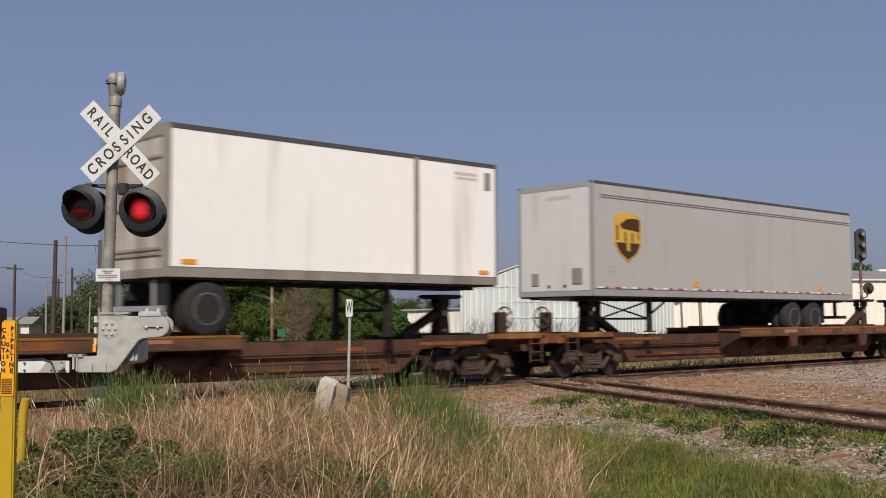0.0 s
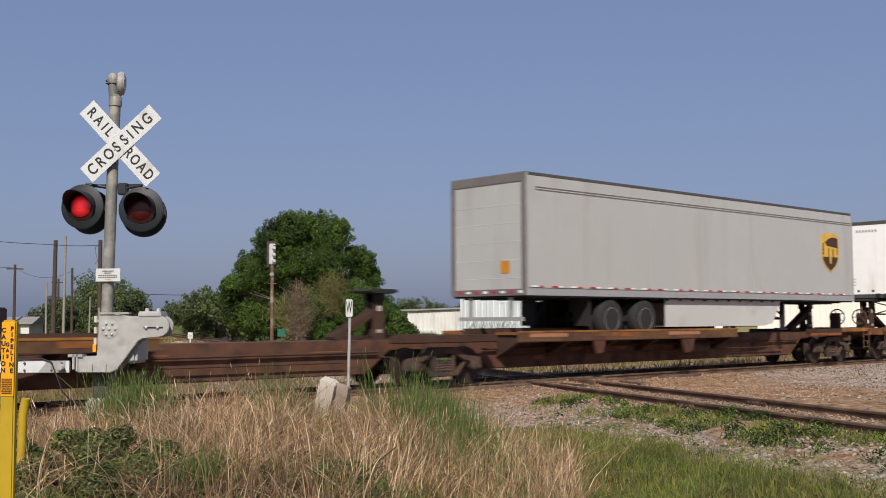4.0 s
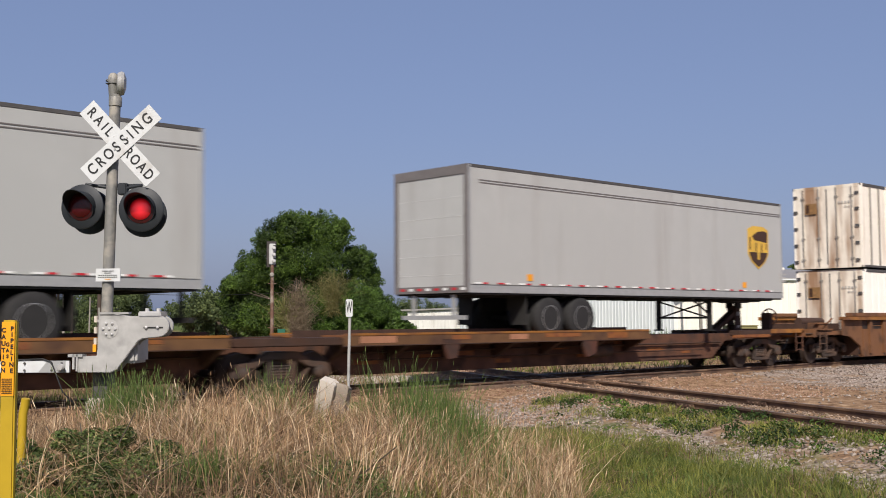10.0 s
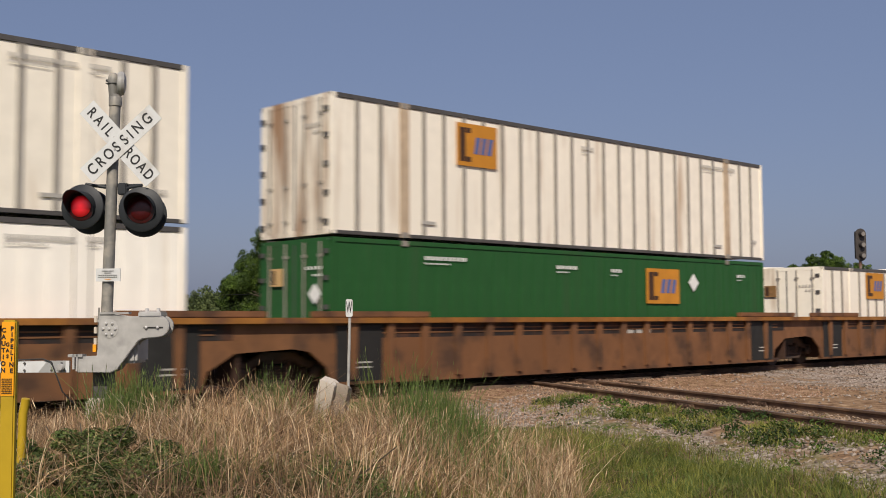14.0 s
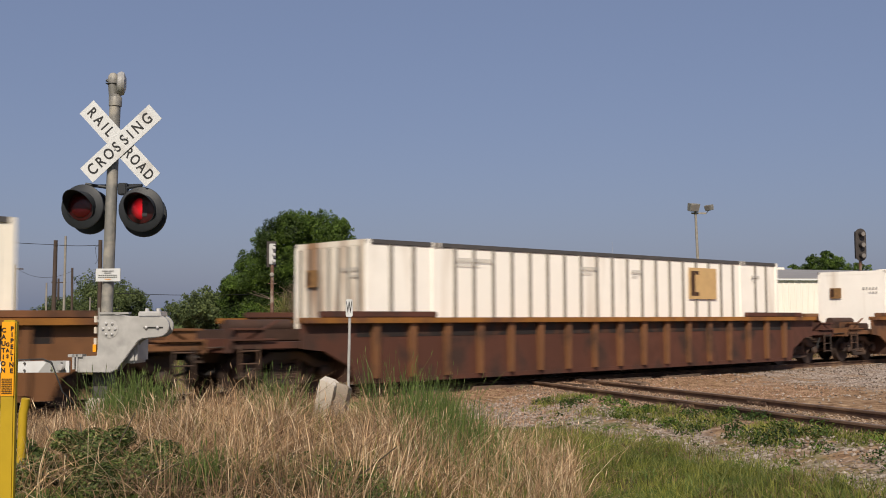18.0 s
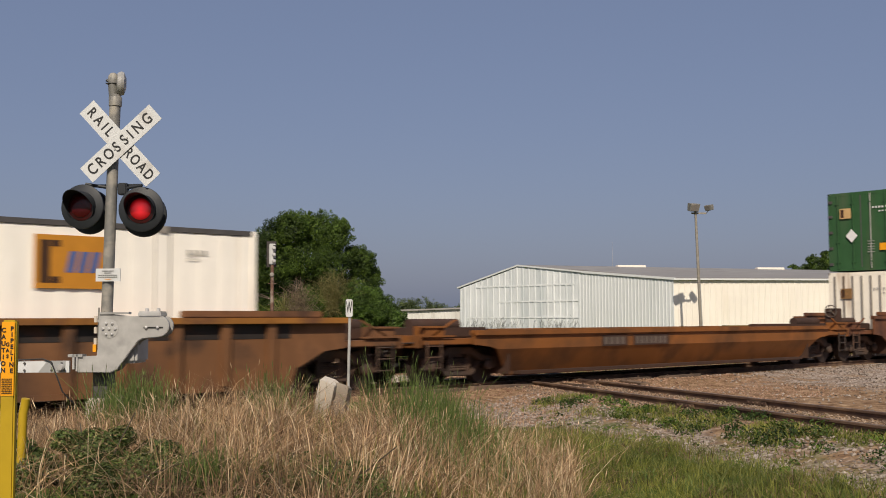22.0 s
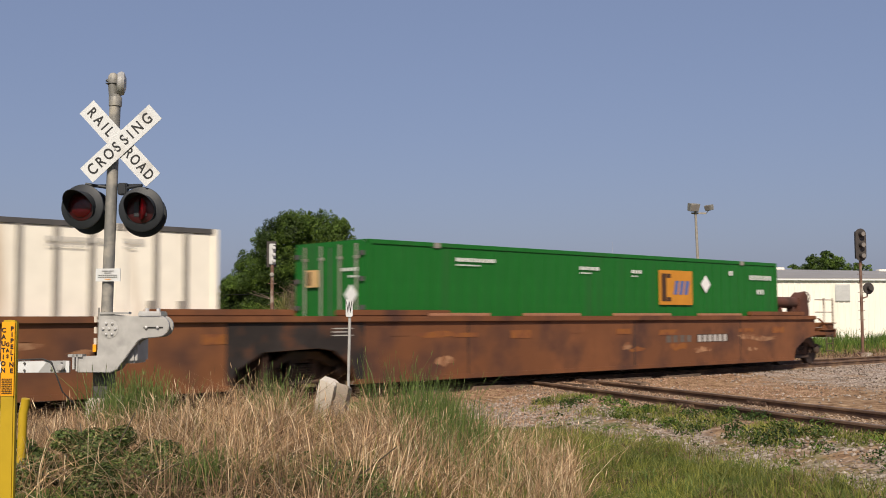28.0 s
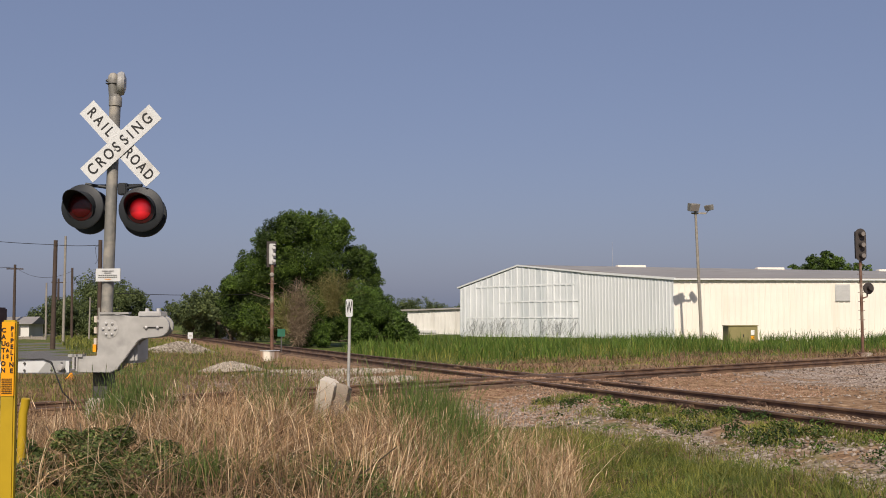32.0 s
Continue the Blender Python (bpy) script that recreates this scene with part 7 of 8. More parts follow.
def trailer(q0, q1, z0, z1, nose, kind, axles, logo=None, skirt=None, legs=None, label="", middle_post=None):
    """A road trailer on a spine car. nose: -1 faces the train's head, 1 its tail."""
    t = car("semi_trailer", q0, label, "trailer", "trailers")
    t.location.z = z0
    n, h = q1 - q0, z1 - z0
    paint = WHITE if kind == "pup" else SILVER
    fx, bx = (0.0, n) if nose < 0 else (n, 0.0)     # front and back ends
    bm = boxed((0.03, n - 0.03, -1.295, 1.295, 0.16, h - 0.05))
    part("body", bm, paint, t, "white box body" if kind == "pup" else "silver grey box body", bevel=0.03)
    for y in (-1.30, 1.28):
        part("bottom_rail", boxed((0, n, y, y + 0.02, 0.0, 0.17)), ALU if kind != "pup" else POSTGREY, t, "grey bottom rail")
        part("top_rail", boxed((0, n, y, y + 0.02, h - (0.10 if kind == "pup" else 0.07), h)), ROOFDARK, t, "dark top rail")
    part("floor_frame", boxed((0.05, n - 0.05, -1.27, 1.27, -0.04, 0.15)), UNDERFRAME, t)
    me = None
    for i in range(int(n / 0.61)):
        if me is None:
            cm = part("crossmember", boxed((-0.03, 0.03, -1.20, 1.20, -0.08, -0.035)), UNDERFRAME, t)
            me = cm.data
        else:
            cm = again("crossmember", me, t)
        cm.matrix_basis = pose(0.35 + i * 0.61, 0, 0)
    if kind != "pup":
        me = None
        for i in range(1, int(n / 1.24)):          # lapped side sheets
            if me is None:
                sm = part("sheet_seam", boxed((-0.012, 0.012, -1.2985, -1.29, 0.28, h - 0.44)), paint, t)
                me = sm.data
            else:
                sm = again("sheet_seam", me, t)
            sm.matrix_basis = pose(i * 1.24, 0, 0)
    part("roof", boxed((0, n, -1.29, 1.29, h - 0.05, h - 0.012)), ALU, t)
    for x in (0.0, n - 0.07):
        for y in (-1.306, 1.20):
            part("end_post", boxed((x, x + 0.07, y, y + 0.106, 0.0, h - 0.01)), ALU if kind != "pup" else POSTGREY, t, "grey corner post")
    if kind == "pup":
        xm = middle_post if middle_post is not None else n * 0.3
        part("middle_post", boxed((xm - 0.07, xm + 0.07, -1.31, -1.29, 0.1, h - 0.06)), POSTGREY, t, "grey seam post")
        for xx in (0.45, n - 0.45):
            part("side_marker", boxed((xx - 0.16, xx + 0.16, -1.306, -1.294, 0.24, 0.33)), ORANGEPLATE, t, "small orange side marker")
        bm = new_bm()
        bars(bm, (n - 1.35 if nose > 0 else 0.75), (n - 0.65 if nose > 0 else 1.45), h - 0.34, h - 0.27, -1.297, 9)
        bars(bm, (n - 1.30 if nose > 0 else 0.80), (n - 0.65 if nose > 0 else 1.45), h - 0.44, h - 0.38, -1.297, 9)
        part("writing", bm, MARKGREY, t)
        part("upper_vent", boxed((n - 0.42, n - 0.22, -1.31, -1.294, h - 0.62, h - 0.22)), POSTGREY, t) if nose > 0 else None
    else:
        for z in (h - 0.42, h - 0.36):
            part("upper_seam", boxed((0.35, n - 0.1, -1.306, -1.296, z, z + 0.022)), REARFRAME, t, "dark seam along the upper side")
        k = int(n / 0.72)
        for i in range(k):
            x = 0.2 + (n - 0.5) * i / k
            part("tape", boxed((x, x + 0.24, -1.306, -1.300, 0.20, 0.238)), REDTAPE if i % 2 else MARKWHITE, t) if kind == "van" else None
            if kind == "van":
                part("tape", boxed((x + 0.24, x + 0.42, -1.306, -1.300, 0.20, 0.238)), MARKWHITE if i % 2 else REDTAPE, t)
        for xx in () if skirt else (n * (0.33 if nose < 0 else 0.15), n * 0.84):
            part("side_marker", boxed((xx - 0.10, xx + 0.10, -1.306, -1.298, 0.30, 0.46)), ORANGEPLATE, t, "small orange side marker")
        bm = new_bm()
        for z in (0.72, 0.62, 0.52):
            bars(bm, fx - 0.2 if fx > 1 else 0.55, fx - 0.2 + 0.4 if fx > 1 else 0.95, z, z + 0.05, -1.297, 6)
        part("writing", bm, MARKGREY, t)
    # leading end of the train-facing wall at x = 0
    if nose < 0:
        part("front_wall", boxed((-0.005, 0.028, -1.19, 1.19, 0.14, h - 0.16)), NOSE if kind != "pup" else WHITE, t, "smooth pale front wall")
        for z in (0.0, h - 0.15):
            part("end_trim", boxed((-0.012, 0.03, -1.2, 1.2, z, z + 0.13)), ALU if kind != "pup" else ROOFDARK, t)
        bm = new_bm()
        for k in range(7):
            box(bm, -0.012, 0.03, -0.55 + k * 0.12, -0.55 + k * 0.12 + 0.08, h - 0.42, h - 0.33)
        part("writing", bm, MARKGREY, t)
        if kind == "pup":
            part("document_box", boxed((-0.03, 0.03, 0.48, 0.78, 0.30, 0.80)), RUSTPOST, t, "small brown service box")
            for y in (-0.95, -0.62):
                part("brake_socket", boxed((-0.06, 0.03, y, y + 0.13, 0.02, 0.16)), UNDERFRAME, t, "black air line socket")
        else:
            part("document_box", boxed((-0.03, 0.03, -0.95, -0.62, 0.32, 0.72)), POSTGREY, t, "small grey service box")
            part("document_box", boxed((-0.03, 0.03, 0.55, 0.80, 0.30, 0.62)), POSTGREY, t, "small grey service box")
        for y in (-0.35, 0.2):
            bm = new_bm()
            turned(bm, ((0, 0.05), (0.03, 0.05)), (0.02, y, 0.26), (-1, 0, 0), 10)
            part("brake_connector", bm, UNDERFRAME, t)
    else:
        part("rear_frame", boxed((-0.02, 0.05, -1.30, -1.16, 0.0, h), (-0.02, 0.05, 1.16, 1.30, 0.0, h), (-0.02, 0.05, -1.16, 1.16, h - 0.22, h), (-0.02, 0.05, -1.16, 1.16, 0.0, 0.16)), REARFRAME if kind != "pup" else POSTGREY, t, "grey rear door frame")
        part("roll_door", boxed((0.0, 0.04, -1.16, 1.16, 0.16, h - 0.22)), paint if kind != "pup" else DIRTYDOOR, t, "plain rear door")
        for k in range(5):
            part("door_seam", boxed((-0.004, 0.006, -1.15, 1.15, 0.42 + k * 0.45, 0.43 + k * 0.45)), NOSE, t)
        if kind != "pup":
            if skirt:
                part("door_sticker", boxed((-0.008, 0.004, -0.75, -0.45, 0.55, 0.85)), LOGOORANGE, t, "orange door sticker")
            for k in range(8):
                part("tape", boxed((-0.026, -0.018, -1.2 + k * 0.3, -1.05 + k * 0.3, 0.06, 0.12)), REDTAPE if k % 2 else MARKWHITE, t)
        else:
            bm = new_bm()
            for z in (0.4, 0.5, 1.3, 2.2):
                box(bm, -0.03, 0.0, -1.1, 1.0, z, z + 0.05)
            part("door_hardware", bm, POSTGREY, t)
        bm = new_bm()
        box(bm, 0.05, 0.13, -1.1, 1.1, -0.62, -0.52)
        for y in (-0.75, 0.65):
            box(bm, 0.06, 0.12, y, y + 0.1, -0.54, 0.0)
        part("rear_bumper", bm, ALU, t, "grey underride bar")
    if nose < 0:
        bm = new_bm()
        box(bm, n - 0.13, n - 0.05, -1.1, 1.1, -0.62, -0.52)
        for y in (-0.75, 0.65):
            box(bm, n - 0.13, n - 0.07, y, y + 0.1, -0.54, 0.0)
        part("rear_bumper", bm, UNDERFRAME, t, "black underride bar")
    for q in axles:
        tyre_pair(t, q - q0)
    a0, a1 = min(axles) - q0 - 0.7, max(axles) - q0 + 0.7
    part("bogie_frame", boxed((a0, a1, -0.55, -0.42, -0.40, -0.05), (a0, a1, 0.42, 0.55, -0.40, -0.05), (a0 + 0.6, a1 - 0.6, -1.0, 1.0, -0.64, -0.52)), UNDERFRAME, t)
    for y in (-1.2, 0.65):
        part("mud_flap", boxed((a0 - 0.1 if nose > 0 else a1, a0 - 0.08 if nose > 0 else a1 + 0.02, y, y + 0.55, -0.75, -0.05)), UNDERFRAME, t)
    part("kingpin_plate", boxed((min(fx, fx - nose * 1.6), max(fx, fx - nose * 1.6), -0.5, 0.5, -0.10, -0.03)), UNDERFRAME, t)
    if legs is not None:
        x = legs - q0
        bm = new_bm()
        for y in (-0.95, 0.85):
            box(bm, x - 0.06, x + 0.06, y, y + 0.12, 1.16 - z0, 0.0)
            box(bm, x - 0.12, x + 0.12, y - 0.05, y + 0.17, 1.12 - z0, 1.16 - z0)
        box(bm, x - 0.03, x + 0.03, -0.85, 0.85, -0.62, -0.56)
        rod(bm, (x, -0.9, -0.1), (x, 0.9, -0.6), 0.025, 6)
        rod(bm, (x, -0.9, -0.6), (x, 0.9, -0.1), 0.025, 6)
        rod(bm, (x, -0.89, -0.5), (x + (0.9 if nose < 0 else -0.9), -0.89, -0.03), 0.03, 6)
        part("landing_gear", bm, UNDERFRAME, t, "black landing legs")
    if skirt:
        for y in (-1.15, 1.12):
            bm = new_bm()
            s0, s1 = skirt[0] - q0, skirt[1] - q0
            if nose < 0:
                plate(bm, ((s0 - 0.5, 0.0), (s1, 0.0), (s1, -0.80), (s0 + 0.5, -0.80), (s0, -0.72)), "y", y, y + 0.03)
            else:
                plate(bm, ((s0, 0.0), (s1 + 0.5, 0.0), (s1, -0.72), (s1 - 0.5, -0.80), (s0, -0.80)), "y", y, y + 0.03)
            part("side_skirt", bm, SKIRT, t, "pale grey aerodynamic side skirt")
    if logo:
        shield(t, logo[0], logo[1] - z0 - 0.03, 1.15, 1.30)
    return t


def emblem(parent, x, z, w, h, board=None, dark=True, fade=False):
    """The carrier's square emblem as plain shapes: orange board, brown bracket, blue bars."""
    p = part("emblem_board", boxed((x - w / 2, x + w / 2, -1.318, -1.3075, z - h / 2, z + h / 2)), board or LOGOORANGE, parent, "orange emblem board")
    bm = new_bm()
    box(bm, x - w * 0.43, x - w * 0.29, -1.322, -1.3185, z - h * 0.40, z + h * 0.40)
    box(bm, x - w * 0.28, x - w * 0.15, -1.322, -1.3185, z - h * 0.40, z - h * 0.28)
    box(bm, x - w * 0.28, x - w * 0.15, -1.322, -1.3185, z + h * 0.28, z + h * 0.40)
    part("brown_mark", bm, LOGOBROWN, p)
    if not fade:
        bm = new_bm()
        for x0 in (-0.08, 0.08, 0.24):
            plate(bm, ((x + x0 * w, z - 0.2 * h), (x + (x0 + 0.11) * w, z - 0.2 * h), (x + (x0 + 0.17) * w, z + 0.2 * h), (x + (x0 + 0.06) * w, z + 0.2 * h)), "y", -1.322, -1.3185)
        part("blue_mark", bm, LOGOBLUE, p)
    return p


def diamond_plate(parent, x, z, r):
    bm = new_bm()
    plate(bm, ((x - r, z), (x, z + r * 1.05), (x + r, z), (x, z - r * 1.05)), "y", -1.318, -1.3075)
    part("placard", bm, MARKWHITE, parent, "white diamond placard")


def container(q0, q1, z0, label, paint, style, logo=None, extras="", end=None, post=None, board=None, fade=False):
    """A 53-foot box. style: 'ribs' has outside posts, 'plain' smooth sides. The doors or front face the train's head."""
    c = car("container", q0, label, "container", "containers")
    c.location.z = z0
    n, h = q1 - q0, 2.94 if z0 > 2 else 2.896
    part("body", boxed((0.05, n - 0.03, -1.27, 1.27, 0.07, h - 0.06)), paint, c, "box walls")
    post = post or POSTGREY
    for y in (-1.295, 1.245):
        part("top_rail", boxed((0, n, y, y + 0.05, h - 0.10, h)), ROOFDARK if paint not in (GREEN, LASTGREEN) else paint, c, "top side rail", bevel=0.008)
        part("bottom_rail", boxed((0, n, y, y + 0.05, 0.0, 0.08 if z0 > 2 else 0.15)), ROOFDARK if z0 > 2 and style == "ribs" else paint, c, "bottom side rail", bevel=0.008)
    part("roof", boxed((0, n, -1.24, 1.24, h - 0.055, h - 0.015)), ALU, c)
    ins = 1.98
    if style == "plain":
        k = 36
        me = None
        for i in range(k):
            x = 0.25 + (n - 0.5) * i / (k - 1)
            if me is None:
                pp = part("side_corrugation", boxed((-0.11, 0.11, -1.279, -1.265, 0.16, h - 0.12)), paint, c, bevel=0.006)
                me = pp.data
            else:
                pp = again("side_corrugation", me, c)
            pp.matrix_basis = pose(x, 0, 0)
    else:
        me = None
        for x in [0.67, 1.31, 2.55] + [3.15 + 0.629 * i for i in range(18)] + [n - 1.28, n - 0.68]:
            if me is None:
                pp = part("side_post", boxed((-0.048, 0.048, -1.300, -1.262, 0.08, h - 0.10)), post, c, "raised wall post")
                me = pp.data
            else:
                pp = tagged(again("side_post", me, c), "raised wall post")
            pp.matrix_basis = pose(x, 0, 0)
    for x in (ins, n - ins):
        if style == "plain":
            for dx in (-0.15, 0.15):
                part("stacking_seam", boxed((x + dx - 0.012, x + dx + 0.012, -1.2815, -1.27, 0.1, h - 0.1)), paint if paint in (GREEN, LASTGREEN) else POSTGREY, c, "seam beside the stacking post")
        else:
            part("stacking_post", boxed((x - 0.13, x + 0.13, -1.297, -1.26, 0.0, h)), RUSTPOST if "rust" in extras else paint, c, "wide stacking post")
        for z in (0.0, h - 0.12):
            part("corner_casting", boxed((x - 0.09, x + 0.09, -1.308, -1.12, z, z + 0.118)), POSTGREY, c)
    if z0 > 2:
        for x in (ins, n - ins):
            for y in (-1.22, 1.10):
                part("interbox_connector", boxed((x - 0.06, x + 0.06, y, y + 0.12, -0.05, 0.002)), ROOFDARK, c)
    for x in (0.0, n - 0.12):
        for y in (-1.30, 1.20):
            part("corner_post", boxed((x, x + 0.12, y, y + 0.10, 0.0, h)), paint, c, "corner post", bevel=0.01)
    # end wall facing the train's head
    endm = end or paint
    part("end_wall", boxed((0.0, 0.05, -1.2, 1.2, 0.12, h - 0.10)), endm, c, "end wall")
    part("end_sill", boxed((-0.005, 0.06, -1.2, 1.2, 0.0, 0.12)), endm, c)
    part("end_header", boxed((-0.005, 0.06, -1.2, 1.2, h - 0.12, h)), endm, c)
    if "doors" in extras:
        for y in (-0.95, -0.38, 0.30, 0.90):
            bm = new_bm()
            rod(bm, (-0.03, y, 0.08), (-0.03, y, h - 0.08), 0.022, 8)
            lr = part("lock_rod", bm, post if paint is not GREENDULL or y == -0.38 else paint, c, "door lock rod")
            for z in (0.3, 1.05, 2.5):
                part("rod_bracket", boxed((-0.05, 0.0, y - 0.06, y + 0.06, z, z + 0.06)), post if paint is not GREENDULL else paint, lr)
        part("door_gap", boxed((-0.006, 0.002, -0.02, 0.02, 0.12, h - 0.12)), ROOFDARK, c)
        for y in (-1.2, 1.12):
            for z in (0.25, 0.85, 1.45, 2.05, 2.6):
                part("hinge", boxed((-0.04, 0.0, y, y + 0.14, z - 0.04, z + 0.06)), ROOFDARK, c)
    elif "flat" not in extras:
        for k in range(7):
            y = -1.05 + k * 0.35
            part("end_corrugation", boxed((-0.03, 0.02, y - 0.04, y + 0.04, 0.15, h - 0.14)), post if style == "ribs" else paint, c)
    bm = new_bm()
    for k in range(5):
        box(bm, -0.035, -0.028, -1.0 + k * 0.12, -1.0 + k * 0.12 + 0.06, h - 0.66, h - 0.59)
        if k < 3:
            box(bm, -0.035, -0.028, -1.0 + k * 0.12, -1.0 + k * 0.12 + 0.06, h - 0.80, h - 0.75)
    part("writing", bm, MARKWHITE if paint in (GREEN, GREENDULL, LASTGREEN) else MARKGREY, c)
    if "bare" not in extras:
        part("end_emblem", boxed((-0.056, -0.050, 0.36, 0.80, h - 0.98, h - 0.60)), LOGOFADED if paint not in (GREEN, LASTGREEN, GREENDULL) else LOGOTAN, c, "small faded emblem on the end")
        part("end_emblem_mark", boxed((-0.060, -0.0565, 0.64, 0.76, h - 0.94, h - 0.64)), LOGOBROWN, c)
    if "placard" in extras:
        bm = new_bm()
        plate(bm, ((0.35, 1.05), (0.58, 1.30), (0.35, 1.55), (0.12, 1.30)) if "top" in extras else ((-1.02, 1.73), (-0.80, 1.95), (-0.58, 1.73), (-0.80, 1.51)), "x", -0.060, -0.052)
        part("placard", bm, MARKWHITE, c, "white diamond placard")
    # side writing
    wm = MARKWHITE if paint in (GREEN, GREENDULL, LASTGREEN) else MARKGREY
    far = logo and logo[0] < n / 2
    for x0, z, w, nb in (((n - 3.3, h - 0.32, 1.2, 9), (n * 0.48, h - 0.35, 0.5, 4), (n - 0.75, 0.55, 0.35, 3), (n - 1.9, h - 0.3, 0.4, 3)) if far else ((2.55, h - 0.35, 1.3, 10), (n * 0.55, h - 0.45, 0.45, 4), (1.2, 0.5, 0.4, 3), (n - 1.5, h - 0.45, 0.45, 4), (n * 0.42, h - 0.42, 0.8, 6))):
        if paint is LASTGREEN and x0 > 14:
            continue
        bm = new_bm()
        bars(bm, x0, x0 + w, z - 0.045, z + 0.04, -1.306, nb, 0.42)
        bars(bm, x0, x0 + w * 0.6, z - 0.14, z - 0.105, -1.306, nb, 0.5)
        part("writing", bm, wm, c)
    if paint is LASTGREEN:
        for x0, z, w, nb in ((14.71, 2.35, 1.25, 9), (15.1, 1.92, 0.42, 4), (13.6, 2.45, 0.24, 2)):
            bm = new_bm()
            bars(bm, x0, x0 + w, z, z + 0.14, -1.306, nb, 0.48)
            part("writing", bm, wm, c)
    if logo:
        emblem(c, logo[0], logo[1] - z0, logo[2], logo[3], board, fade=fade)
    if "faded" in extras:
        part("removed_decal", boxed((3.5, 5.9, -1.2835, -1.272, logo[1] - z0 - 0.48, logo[1] - z0 + 0.55)), RUSTYTAN, c, "faded tan patch of a removed decal")
    # small plates along the bottom and top of the side
    for x, z in ((2.45, 0.36), (n - 2.75, 0.34)) if style == "ribs" else ((1.05, 0.42), (n - 1.0, 0.45)):
        part("data_plate", boxed((x, x + 0.42, -1.309, -1.300, z - 0.035, z + 0.035)), wm, c, "small data plate")
    if "orange_tag" in extras:
        part("orange_tag", boxed((-0.058, -0.050, -1.0, -0.72, 0.72, 0.98)), LABELORANGE, c, "orange hazard tag")
        bm = new_bm()
        for k in range(5):
            box(bm, -0.056, -0.050, -0.52, -0.26, 0.66 + k * 0.10, 0.685 + k * 0.10)
        part("writing", bm, POSTLITE, c)
    if "side_placard" in extras:
        diamond_plate(c, logo[0] + 1.45 if logo[0] > 6 else 8.57, logo[1] - z0 + 0.12 if logo[0] > 6 else 1.35, 0.24)
    if "vents" in extras:
        for x in (n - 1.35, n - 0.75):
            for z in (0.75, 1.25):
                part("repair_plate", boxed((x - 0.08, x + 0.08, -1.309, -1.26, z, z + 0.3)), POSTGREY, c)
    return c


RUSTYTAN = material("faded_tan_decal_patch", (0.50, 0.37, 0.27), 0.6, vary=0.12, scale=2, stain=(0.74, 0.66, 0.56), stain_amt=0.55, stain_scale=3.0, streak=True)


PADS = ((3.0, 4.9), (6.1, 8.1), (9.5, 11.9), (13.3, 15.4))


